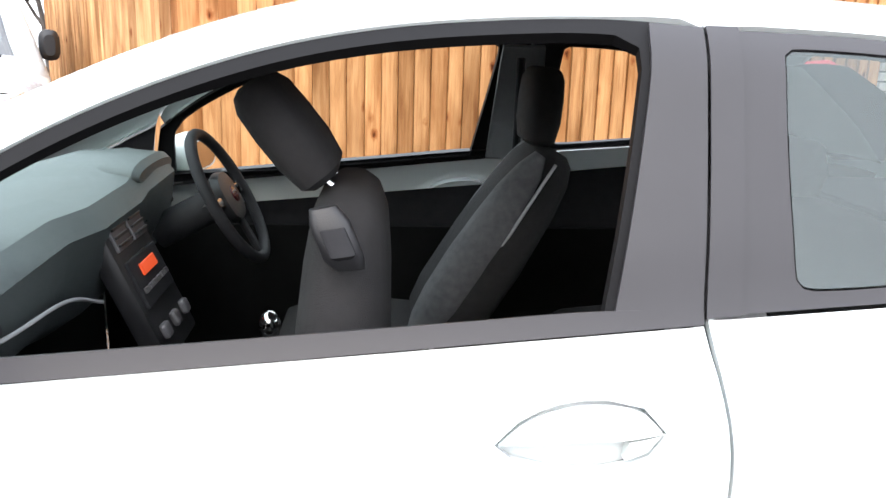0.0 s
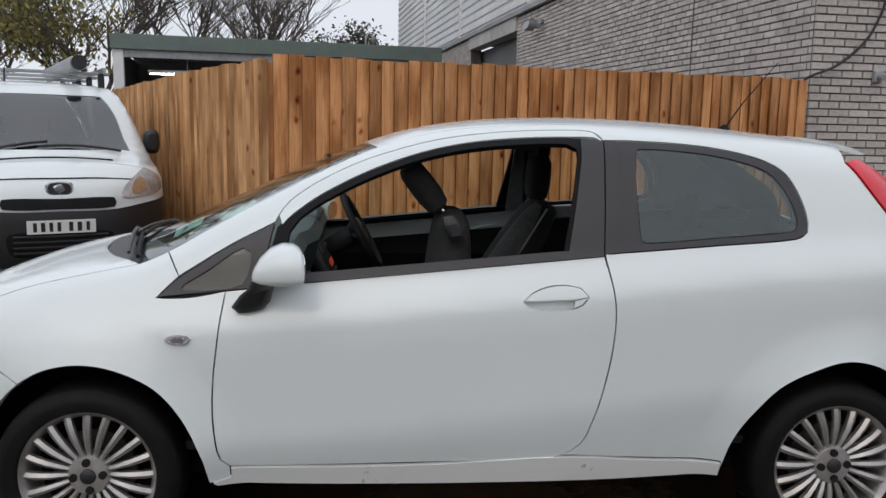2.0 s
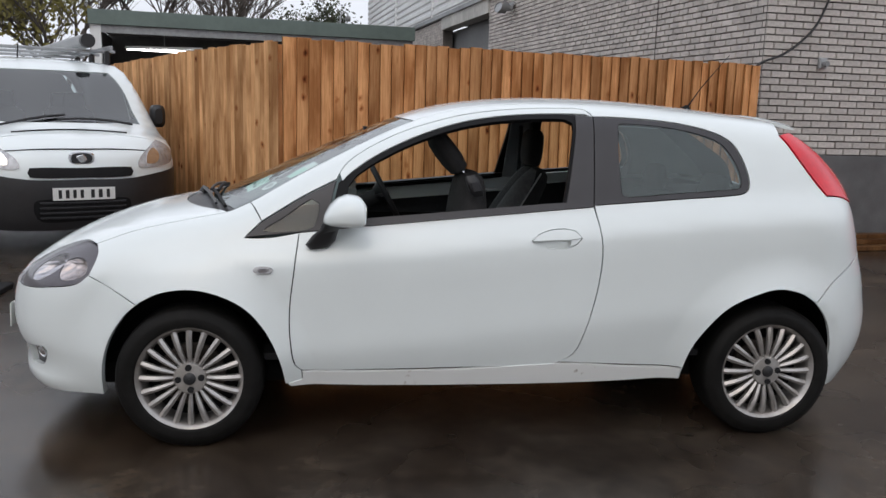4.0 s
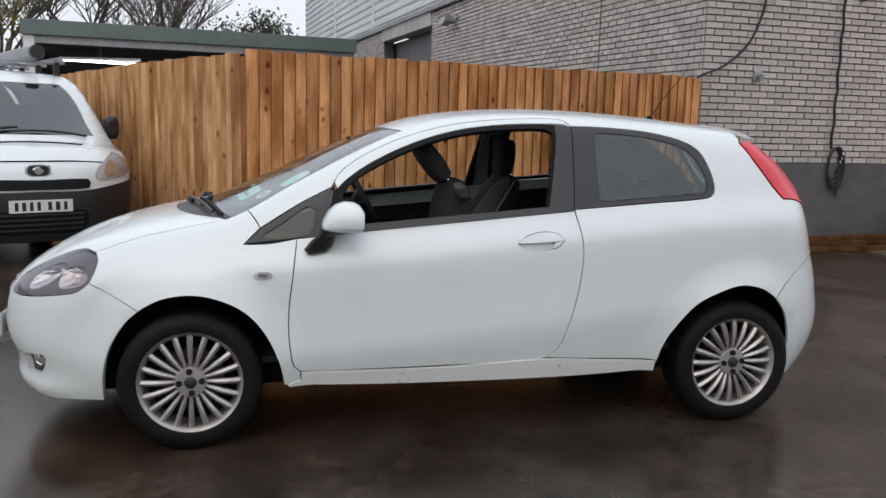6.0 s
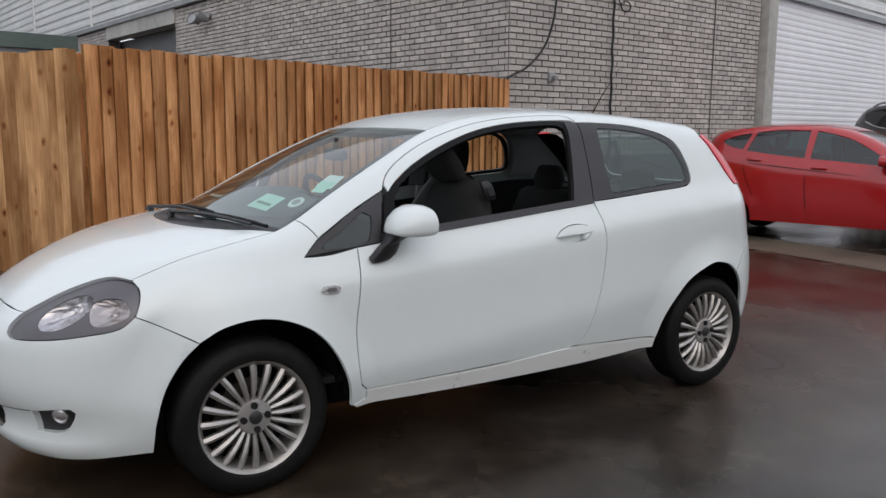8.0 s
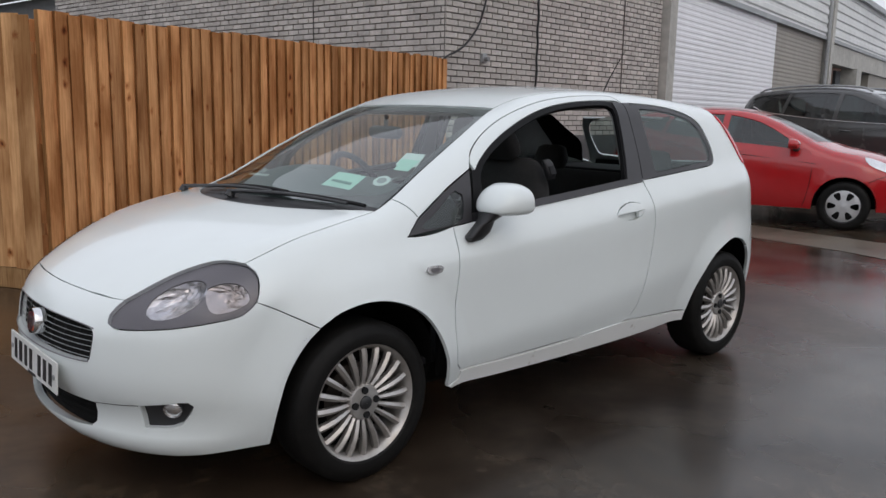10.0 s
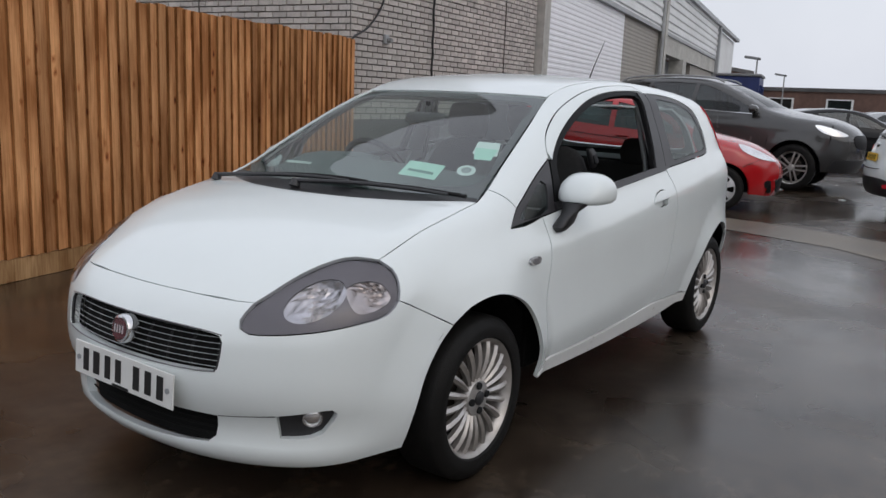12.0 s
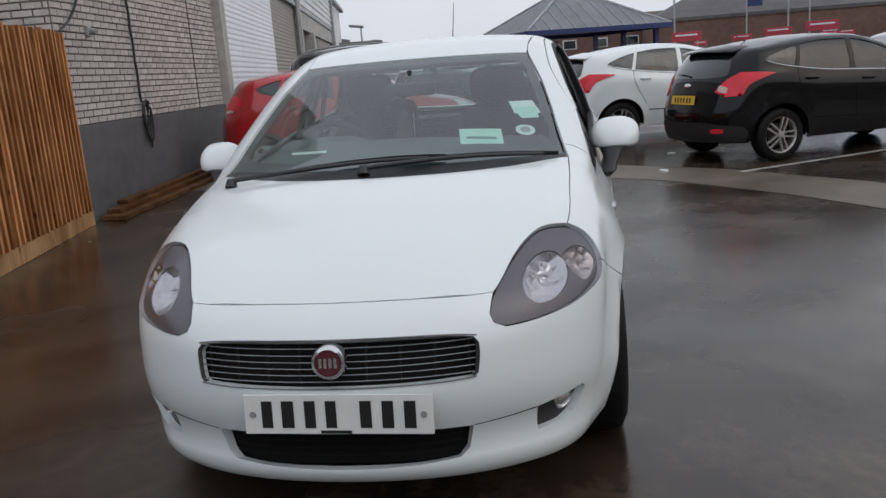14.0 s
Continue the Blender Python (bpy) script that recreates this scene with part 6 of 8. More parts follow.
# seats
def front_seat(y, base_x, top_x, base_z, top_z, head, head_tilt, head_z_len, forward):
    """A front seat under the car: cushion, backrest with grey bolsters, headrest on two posts."""
    a, b = Vector((base_x, y, base_z)), Vector((top_x, y, top_z))
    d = (b - a).normalized()
    n = Vector((d.z, 0, -d.x))
    secs = []
    for q, hw, hd in ((0.0, 0.235, 0.075), (0.12, 0.25, 0.085), (0.45, 0.255, 0.085), (0.75, 0.235, 0.075), (0.9, 0.20, 0.065), (0.97, 0.165, 0.05), (1.0, 0.12, 0.03)):
        secs.append((a.lerp(b, q), Vector((0, hw, 0)), n * hd))
    back = part("seat_back", loft(secs, 28, 2.8), M_CLOTH, hatchback, "black cloth seat back" + (", folded forward" if forward else " with grey bolster"), smooth=True)
    for s in (-1, 1) if not forward else ():
        bol = []
        for q, k in ((0.0, 0.55), (0.08, 0.8), (0.2, 0.95), (0.4, 1.0), (0.6, 0.92), (0.75, 0.78), (0.87, 0.55), (0.95, 0.25)):
            bol.append((a.lerp(b, q) + Vector((0, s * (0.195 - 0.04 * max(0, q - 0.6)), 0)) - n * (0.062 if s < 0 else 0.03), Vector((0, 0.060 * k, 0)), n * (0.062 if s < 0 else 0.035) * k))
        part("bolster", loft(bol, 16, 2.3), M_CLOTHG, back, "grey cloth side bolster", smooth=True)
        part("piping", add_tube(bmesh.new(), smooth_line([c + Vector((0, s * 0.045, 0)) + n * 0.035 for c, u, v in bol]), 0.004, 6), M_PIPING, back)
    h = Vector(head)
    t = math.radians(head_tilt)
    up = Vector((math.sin(t), 0, math.cos(t)))
    out = Vector((math.cos(t), 0, -math.sin(t)))
    hs = [(h + up * k * head_z_len, Vector((0, 0.128 * w, 0)), out * 0.05 * w2) for k, w, w2 in ((-0.5, 0.72, 0.55), (-0.44, 0.88, 0.85), (-0.2, 0.98, 1.0), (0.1, 1.0, 1.0), (0.35, 0.93, 0.95), (0.46, 0.8, 0.75), (0.5, 0.62, 0.5))]
    hr = part("headrest", loft(hs, 24, 2.8), M_CLOTH, hatchback, "black padded headrest on chrome posts", smooth=True)
    for s in (-0.055, 0.055):
        part("headrest_post", add_tube(bmesh.new(), [h - up * head_z_len * 0.45 + Vector((0, s, 0)), b + Vector((0, s, -0.03))], 0.007, 8), M_CHROME, hr)
    c = [(Vector((base_x - 0.42, y, 0.53)), Vector((0, 0.235, 0)), Vector((0, 0, 0.06))), (Vector((base_x - 0.3, y, 0.555)), Vector((0, 0.25, 0)), Vector((0, 0, 0.085))), (Vector((base_x + 0.02, y, 0.53)), Vector((0, 0.25, 0)), Vector((0, 0, 0.08)))]
    part("seat_cushion", loft(c, 24, 3.0), M_CLOTH, hatchback, "black cloth seat cushion", smooth=True)
    part("seat_base", box((0.42, 0.42, 0.12), (base_x - 0.2, y, 0.42), (0, 0, 0), 0.02), M_INNER, hatchback)
    return back


tilted = front_seat(-0.34, -0.085, -0.055, 0.62, 1.135, (-0.163, -0.34, 1.217), -38, 0.20, True)
mech = part("seat_release", loft([((-0.092, -0.588, 1.135), (0.020, 0, 0.004), (0, 0.010, 0)), ((-0.082, -0.594, 1.115), (0.029, 0, 0.004), (0, 0.016, 0)), ((-0.062, -0.597, 1.065), (0.029, 0, 0.004), (0, 0.016, 0)), ((-0.052, -0.592, 1.045), (0.022, 0, 0.002), (0, 0.010, 0))], 20, 3.0), M_TRIM, hatchback, "black plastic seat release catch", smooth=True)
part("release_lever", loft([((-0.078, -0.608, 1.108), (0.018, 0, 0.003), (0, 0.006, 0)), ((-0.062, -0.613, 1.07), (0.019, 0, 0.003), (0, 0.008, 0)), ((-0.060, -0.610, 1.064), (0.012, 0, 0.002), (0, 0.004, 0))], 16, 3.0), M_INNER, mech, smooth=True)
front_seat(0.38, 0.145, 0.455, 0.60, 1.10, (0.415, 0.38, 1.215), 4, 0.20, False)
bench = part("rear_bench_back", loft([((1.02, 0, 0.50), (0.09, 0, 0), (0, 0.62, 0)), ((1.05, 0, 0.75), (0.085, 0, 0), (0, 0.63, 0)), ((1.12, 0, 0.97), (0.06, 0, 0), (0, 0.60, 0)), ((1.135, 0, 1.0), (0.03, 0, 0), (0, 0.56, 0))], 28, 4), M_CLOTH, hatchback, "black cloth rear bench", smooth=True)
part("rear_bench_cushion", box((0.52, 1.2, 0.17), (0.78, 0, 0.52), (0, -6, 0), 0.05, 3), M_CLOTH, hatchback, smooth=True)
for y in (-0.36, 0.36):
    part("rear_headrest", loft([((1.13, y, 0.99), (0.04, 0, 0), (0, 0.10, 0)), ((1.135, y, 1.06), (0.05, 0, 0), (0, 0.125, 0)), ((1.14, y, 1.13), (0.035, 0, 0), (0, 0.10, 0)), ((1.14, y, 1.145), (0.02, 0, 0), (0, 0.07, 0))], 20, 2.8), M_CLOTH, hatchback, "black rear headrest", smooth=True)
for s in (-1, 1):
    part("seat_belt", add_tube(bmesh.new(), [(0.40, s * 0.60, 1.33), (0.41, s * 0.665, 1.05), (0.40, s * 0.70, 0.75)], 0.012, 6), M_PALEINT if s < 0 else M_RUBBER, hatchback, "hanging seat belt")
part("interior_mirror", loft([((-0.545, -0.11, 1.24), (0.018, 0, 0), (0, 0, 0.018)), ((-0.54, -0.09, 1.24), (0.022, 0, 0), (0, 0, 0.03)), ((-0.53, 0.09, 1.24), (0.022, 0, 0), (0, 0, 0.03)), ((-0.53, 0.11, 1.24), (0.018, 0, 0), (0, 0, 0.018))], 20, 3), M_TRIM, hatchback, "black rear-view mirror", smooth=True)
part("mirror_stem", add_tube(bmesh.new(), [(-0.535, 0, 1.26), (-0.53, 0, 1.32)], 0.01, 8), M_TRIM, hatchback)
# the hull is a little wider than drawn and stands off the world's middle
hatchback.matrix_world = Matrix.Translation((0, 0.048, 0)) @ Matrix.Diagonal((1, 1.048, 1, 1))


# fittings of the building
def on_building(ob):
    ob.matrix_world = BLD
    return ob


lights = on_building(empty("corner_floodlights", None, "beige junction box with white floodlights on the wall corner", "floodlight"))
part("junction_box", box((0.22, 0.16, 0.30), (-0.05, -0.09, 3.42), (0, 0, 0), 0.012), M_LINTEL, lights)
for x, y, yaw in ((-0.24, 0.03, -40), (-0.05, -0.17, 0), (0.33, -0.12, 20)):
    lamp = part("floodlight", box((0.13, 0.09, 0.17), (0, 0, 0), (0, 0, 0), 0.012), M_CLAD, lights, "white boxy floodlight")
    lamp.matrix_local = pose(x, y, 3.22, 14, 0, yaw)
    part("lamp_glass", box((0.11, 0.006, 0.13), (0, -0.047, 0)), M_SHUTTER, lamp)
    part("lamp_arm", box((0.03, 0.10, 0.03), (0, 0.07, 0.02)), M_STEELG, lamp)
    part("sensor", add_ball(bmesh.new(), (0.035, 0.035, 0.04), (0, -0.02, -0.12), (0, 0, 0), 12, 8), M_CLAD, lamp)
cctv = on_building(empty("cctv_camera", None, "white box security camera on a wall bracket", "camera"))
part("housing", box((0.36, 0.12, 0.11), (-0.26, 2.55, 3.66), (0, 18, 28), 0.012), M_CLAD, cctv)
part("hood", box((0.42, 0.14, 0.012), (-0.27, 2.55, 3.73), (0, 18, 28), 0.003), M_CLAD, cctv)
part("bracket", add_tube(bmesh.new(), [(-0.24, 2.56, 3.6), (-0.18, 2.5, 3.52), (0.02, 2.46, 3.56)], 0.025, 8), M_CLAD, cctv)
spots_wall = on_building(empty("wall_spotlights", None, "two grey spotlights on a wall bracket", "spotlight"))
part("bracket", box((0.10, 0.42, 0.06), (-0.02, 8.75, 3.58), (0, 0, 0), 0.01), M_STEELG, spots_wall)
for y, yaw in ((8.55, 70), (8.93, 115)):
    head = part("spot_head", add_lathe(bmesh.new(), [(0.001, 0.13), (0.045, 0.12), (0.06, 0.06), (0.10, -0.02), (0.115, -0.09), (0.10, -0.085)], 20), M_SHUTTER, spots_wall, smooth=True)
    head.matrix_local = pose(-0.20, y, 3.50, -20, 0, yaw - 180)
    part("spot_glass", add_cyl(bmesh.new(), 0.10, 0.01, (0, -0.07, 0), (90, 0, 0), 20), M_STEELG, head)
    part("spot_arm", add_tube(bmesh.new(), [(0, 0.05, 0.03), (0, 0.12, 0.08)], 0.018, 8), M_STEELG, head)
conduit = on_building(empty("wall_cable", None, "black cable hanging down the wall with a loose coil", "cable"))
part("cable_run", add_tube(bmesh.new(), [(1.86 + 0.012 * math.sin(k * 1.7), -0.045, 3.10 - 0.1 * k) for k in range(20)], 0.016, 8), M_CABLE, conduit)
for k in range(4):
    c = [(1.90 + (0.085 + 0.012 * k) * math.cos(a) + 0.01 * k, -0.06 - 0.008 * k, 1.02 - 0.02 * k + (0.19 + 0.025 * k) * math.sin(a)) for a in np.linspace(0.3 * k, 2 * math.pi + 0.3 * k - 0.2, 26)]
    part("coil", add_tube(bmesh.new(), c, 0.011, 6), M_CABLE, conduit)
c = [(2.10 + 0.10 * math.cos(a), -0.05, 3.02 + 0.07 * math.sin(a)) for a in np.linspace(0, 2 * math.pi, 22)]
part("top_loop", add_tube(bmesh.new(), [(1.86, -0.045, 3.12), (1.95, -0.05, 3.09)] + c[11:] + c[:12], 0.010, 6), M_CABLE, conduit)
part("cable_end", add_tube(bmesh.new(), smooth_line([(1.95, -0.06, 0.95), (1.99, -0.06, 0.75), (1.97, -0.06, 0.62)]), 0.010, 6), M_CABLE, conduit)
sweep_cable = on_building(tagged(part("slack_cable", add_tube(bmesh.new(), smooth_line([(0.80, -0.03, 3.94), (0.79, -0.035, 3.56), (0.74, -0.035, 2.87), (0.62, -0.04, 2.50), (0.45, -0.045, 2.28), (0.2, -0.06, 2.10), (-0.10, -0.10, 1.99), (-0.2, -0.12, 1.9)]), 0.013, 7), M_CABLE), "black cable swinging across the corner of the wall", "cable"))
knob = on_building(empty("wall_socket", None, "small dark round outlet on the brick wall", "socket"))
part("base", box((0.10, 0.05, 0.12), (0.71, -0.025, 2.02), (0, 0, 0), 0.015), M_STEELG, knob)
part("nose", add_cyl(bmesh.new(), 0.03, 0.08, (0.71, -0.07, 2.01), (90, 0, 0), 16), M_SHUTTER, knob)
for x in (4.30,):
    on_building(tagged(part("movement_joint", box((0.018, 0.012, 2.9), (x, -0.004, 2.48)), M_MORTAR), "dark vertical movement joint in brickwork", "joint", kind="structure"))
on_building(tagged(part("movement_joint", box((0.012, 0.018, 3.9), (-0.004, 2.45, 1.96)), M_MORTAR), "dark vertical movement joint in brickwork", "joint", kind="structure"))
tagged(part("downpipe", add_tube(bmesh.new(), [(11.8, -0.12, 5.0), (11.8, -0.12, 0.1)], 0.06, 10), M_STEELG), "grey rainwater downpipe on the wall", "pipe").matrix_world = BLY

# long timbers along the foot of the wall
for k, (x0, x1, y, z, w, h, tw) in enumerate(((0.05, 4.4, -0.20, 0.03, 0.15, 0.05, 0.4), (0.0, 4.2, -0.37, 0.028, 0.14, 0.05, -0.6), (0.15, 4.35, -0.24, 0.082, 0.15, 0.05, -0.3), (0.5, 4.5, -0.17, 0.133, 0.12, 0.045, 0.5))):
    bm = box((x1 - x0, w, h), (0, 0, 0), (0, 0, 0), 0.003)
    plank = tagged(part("timber_plank", bm, M_TIMBER), "long wet timber plank lying by the wall", "plank", "timbers by the wall")
    plank.matrix_world = BLD @ pose((x0 + x1) / 2, y, z, 0, 0, tw)

# outbuilding with a canopy
outb = empty("outbuilding", None, "low outbuilding with a grey-green fascia and a lit canopy", "building")
oa = math.degrees(math.atan2(1.5, 8.05))
OM = pose(-6.76, 17.3, 0.11, 0, 0, oa)
for name, size, at, mat, lab in (("fascia", (8.25, 0.12, 0.36), (4.1, 0, 3.28), M_FASCIA, "grey-green metal fascia"), ("gutter_board", (8.2, 0.06, 0.22), (4.1, 0.09, 3.02), M_STEELG, "pale board under the fascia"), ("roof", (8.2, 6.0, 0.12), (4.1, 3.1, 3.30), M_FARROOF, "flat roof"), ("back_wall", (8.2, 0.2, 3.2), (4.1, 5.0, 1.6), M_PLINTH, "dark back wall"), ("side_wall", (0.2, 5.0, 3.1), (8.1, 2.6, 1.55), M_PLINTH, "dark side wall"), ("column", (0.24, 0.24, 3.12), (0.14, 0.14, 1.56), M_CLAD, "white corner column"), ("side_panel", (0.1, 5.0, 3.1), (0.1, 2.7, 1.55), M_PLINTH, "dark side wall")):
    ob = part(name, box(size, at, (0, 0, 0), 0.008), mat, outb, lab)
    ob.matrix_world = OM
tube = tagged(part("tube_light", add_tube(bmesh.new(), [(-6.10, 18.15, 2.70), (-4.30, 18.42, 2.66)], 0.035, 10), M_TUBE), "lit fluorescent tube under the canopy", "lamp")
part("batten", box((1.9, 0.09, 0.07), (-5.2, 18.29, 2.75), (0, -1.2, 8.4), 0.005), M_CLAD, tube)
part("hanger", box((0.02, 0.02, 0.50), (-5.2, 18.30, 3.02)), M_STEELG, tube)

dome = empty("dome_camera", OM @ pose(6.25, 0.4, 3.36), "small grey security camera on a hooked pole", "camera")
part("pole", add_tube(bmesh.new(), smooth_line([(0, 0, 0), (0, 0, 0.32), (0.06, 0, 0.42), (0.17, 0, 0.42), (0.21, 0, 0.34)]), 0.022, 8), M_STEELG, dome)
part("dome", add_ball(bmesh.new(), (0.075, 0.075, 0.085), (0.21, 0, 0.27), (0, 0, 0), 16, 10), M_SHUTTER, dome, smooth=True)

# traffic cone
cone = empty("traffic_cone", pose(-3.28, 2.08, 0), "orange plastic traffic cone on a black base", "cone")
part("base", box((0.40, 0.40, 0.04), (0, 0, 0.02), (0, 0, 0), 0.01), M_RUBBER, cone, "black rubber base")
part("body", add_lathe(bmesh.new(), [(0.16, 0.04), (0.15, 0.06), (0.10, 0.38), (0.045, 0.72), (0.03, 0.74), (0.001, 0.745)], 28, (0, 0, 0), (90, 0, 0)), M_ORANGE, cone, smooth=True)
part("sleeve", add_lathe(bmesh.new(), [(0.117, 0.30), (0.094, 0.46)], 28, (0, 0, 0), (90, 0, 0)), M_CLAD, cone, "white reflective sleeve", smooth=True)

# bricks: those near the corner are parts of the wall, the others one joined piece a wall
BW, BH, COURSE, UNIT = 0.2125, 0.0645, 0.075, 0.225


def brick_shape(w, d, h):
    c = 0.004
    return [(0, d, 0), (w, d, 0), (w, d, h), (0, d, h), (c, 0, c), (w - c, 0, c), (w - c, 0, h - c), (c, 0, h - c)], [(4, 5, 6, 7), (0, 1, 5, 4), (1, 2, 6, 5), (2, 3, 7, 6), (3, 0, 4, 7)]


def brick_courses(length, z0, z1):
    """Every brick of a face in stretcher bond: x, z, width."""
    row = 0
    z = z0
    while z + BH <= z1:
        x = 0.0 if row % 2 == 0 else -UNIT / 2
        while x < length - 0.03:
            a, b = max(x, 0.0), min(x + BW, length)
            if b - a > 0.04:
                yield a, z, b - a
            x += UNIT
        z += COURSE
        row += 1


vs, fs = brick_shape(BW, 0.024, BH)
brick_mesh = bpy.data.meshes.new("brick")
brick_mesh.from_pydata(vs, [], fs)
brick_mesh.materials.append(M_BRICK)
rest_v, rest_f, made = [], [], 0
for x, z, w in brick_courses(5.60, 1.028, 3.93):
    dy = random.uniform(-0.002, 0.002)
    if w > 0.2 and x < 2.75 and z < 2.85 and made < 300:
        ob = new("brick", brick_mesh)
        ob.parent = wall_yard
        ob.matrix_local = pose(x, dy, z)
        made += 1
    else:
        v, f = brick_shape(w, 0.024, BH)
        k = len(rest_v)
        rest_v += [(x + a, b + dy, z + c) for a, b, c in v]
        rest_f += [tuple(i + k for i in q) for q in f]
ob = mesh_object("brickwork", rest_v, rest_f, M_BRICKS, wall_yard)
ob["kind"] = "stuff"
for wall, y0, length, z0 in ((wall_side, 0.0, 10.4, 1.0), (wall_side2, 15.0, 14.0, 1.6)):
    rest_v, rest_f = [], []
    for x, z, w in brick_courses(length, z0 + 0.028, 3.93):
        v, f = brick_shape(w, 0.024, BH)
        k, dy = len(rest_v), random.uniform(-0.002, 0.002)
        rest_v += [(b + dy - 0.004, y0 + 0.03 + length - (x + a), z + c) for a, b, c in v]
        rest_f += [tuple(i + k for i in q) for q in f]
    ob = mesh_object("brickwork", rest_v, rest_f, M_BRICKS, wall)
    ob["kind"] = "stuff"


# parked cars
def arch_points(ax, az, r, flip=False):
    a = np.linspace(0.12, math.pi - 0.12, 11)
    pts = [("s", ax + r * math.cos(t), az + r * math.sin(t)) for t in a]
    return pts if not flip else pts[::-1]


def parked_car(name, label, hull, paint, front_x, rear_x, sill_z, windows, screen, rear_screen, wheel, style, group="", cladding=None, far=False):
    """A parked car on its own hull: shell, nose, tail, glass, lamps, wheels. The wheel is (radius, width, rim radius, half track)."""
    car = empty(name, None, label, "car", group)
    (a0, z0, r0), (a1, z1, r1) = hull.arches
    step = 0.10 if far else 0.075
    side = [("s", front_x, sill_z, "c"), ("s", a0 - r0 - 0.005, sill_z, "c")] + arch_points(a0, z0, r0, True) + [("s", a0 + r0 + 0.005, sill_z, "c"), ("s", a1 - r1 - 0.005, sill_z, "c")] + arch_points(a1, z1, r1, True) + [("s", a1 + r1 + 0.005, sill_z, "c"), ("s", rear_x, sill_z, "c")]
    holes = []
    for w in windows:
        holes += [w, [("m", *it[1:]) for it in w]]
    holes += [twin(screen), twin(rear_screen)] if rear_screen else [twin(screen)]
    panel("body_shell", hull, "tube", side + [("m", *it[1:]) for it in side[::-1]], paint, car, holes, gap=0, step=step, depth=0.02, fine=0.05)
    for w in windows:
        panel("side_window", hull, "tube", w, M_CARGLASS, car, gap=-0.004, step=step, lift=-0.006, depth=0, both=True, fine=0.05, label="tinted side window")
    panel("windscreen", hull, "tube", twin(screen), M_CARGLASS, car, gap=-0.004, step=step, lift=-0.006, depth=0, fine=0.05, label="tinted windscreen")
    if rear_screen:
        panel("rear_screen", hull, "tube", twin(rear_screen), M_FARGLASS, car, gap=-0.004, step=step, lift=-0.006, depth=0, fine=0.05, label="dark rear screen")
    e = 0.012
    top_f, top_r = hull.points([("t", front_x + e, 0.0)])[0][2], hull.points([("t", rear_x - e, 0.0)])[0][2]
    wf = -hull.points([("s", front_x + e, 0.62)])[0][1]
    wr = -hull.points([("s", rear_x - e, 0.62)])[0][1]
    panel("nose", hull, "nose", twin([("t", front_x + e, 0.0), ("t", front_x + e, -wf * 0.45), ("t", front_x + e, -wf * 0.75), ("s", front_x + e, 0.62), ("s", front_x + e, 0.45), ("s", front_x + e, sill_z, "c"), ("f", -0.45, sill_z - 0.03), ("f", 0.0, sill_z - 0.03)]), paint, car, gap=0, step=step * 0.8, depth=0.02, lift=-0.002, fine=0.05, label="front bumper and wings")
    zt = top_r
    panel("tail", hull, "tail", twin([("t", rear_x - e, 0.0), ("t", rear_x - e, -wr * 0.4), ("t", rear_x - e, -wr * 0.62), ("s", rear_x - e, 0.95), ("s", rear_x - e, 0.62), ("s", rear_x - e, sill_z, "c"), ("b", -0.45, sill_z), ("b", 0.0, sill_z)]), paint, car, gap=0, step=step * 0.8, depth=0.02, lift=-0.002, fine=0.05, label="tailgate and rear bumper")
    r, width, rim, track = wheel
    for ax in (a0, a1):
        for s in (-1, 1):
            make_wheel(car, (ax, s * track, r), r, width, rim, style, s)
            wheelhouse(car, ax, z0, r0 + 0.005, s * (track + 0.05), s * (track - 0.25))
    lx = a1 - a0
    part("underbody", box((lx + 1.3, 2 * track - 0.3, 0.12), ((a0 + a1) / 2, 0, sill_z + 0.08), (0, 0, 0), 0.02), M_DARK, car)
    bz = float(hull.belt(0.0)) - 0.06
    part("cabin", box((2.2, 2 * track - 0.32, bz - 0.3), ((a0 + a1) / 2 + 0.25, 0, (bz + 0.3) / 2), (0, 0, 0), 0.05), M_INNER, car, "dark cabin")
    for x, y in ((-0.05, 0.36), (-0.05, -0.36), (0.85, 0.36), (0.85, -0.36)):
        seat = part("seat", loft([((x, y, bz - 0.05), (0.07, 0, 0), (0, 0.23, 0)), ((x + 0.05, y, bz + 0.14), (0.06, 0, 0), (0, 0.20, 0)), ((x + 0.07, y, bz + 0.19), (0.04, 0, 0), (0, 0.12, 0)), ((x + 0.08, y, bz + 0.23), (0.05, 0, 0), (0, 0.12, 0)), ((x + 0.09, y, bz + 0.36), (0.04, 0, 0), (0, 0.10, 0))], 14, 2.6), M_CLOTH, car, "dark seat", smooth=True)
    return car


def lay_on(car, hull, chart, name, items, material, label="", lift=0.006, both=True, depth=0.008, step=0.05, fine=0.03):
    return panel(name, hull, chart, items, material, car, gap=0, step=step, lift=lift, depth=depth, both=both, label=label, fine=fine)


def seam(car, hull, items, r=0.0035, both=True):
    """A dark shut line along a hull."""
    p = hull.points(items)
    p = p + hull.normal(p) * 0.0005
    pts = smooth_line([Vector(q) for q in p], 5)
    ob = part("shut_line", add_tube(bmesh.new(), pts, r, 5), M_DARK, car)
    if both:
        ob2 = new("shut_line", ob.data)
        ob2.parent = car
        ob2.matrix_local = Matrix.Diagonal((1, -1, 1, 1))


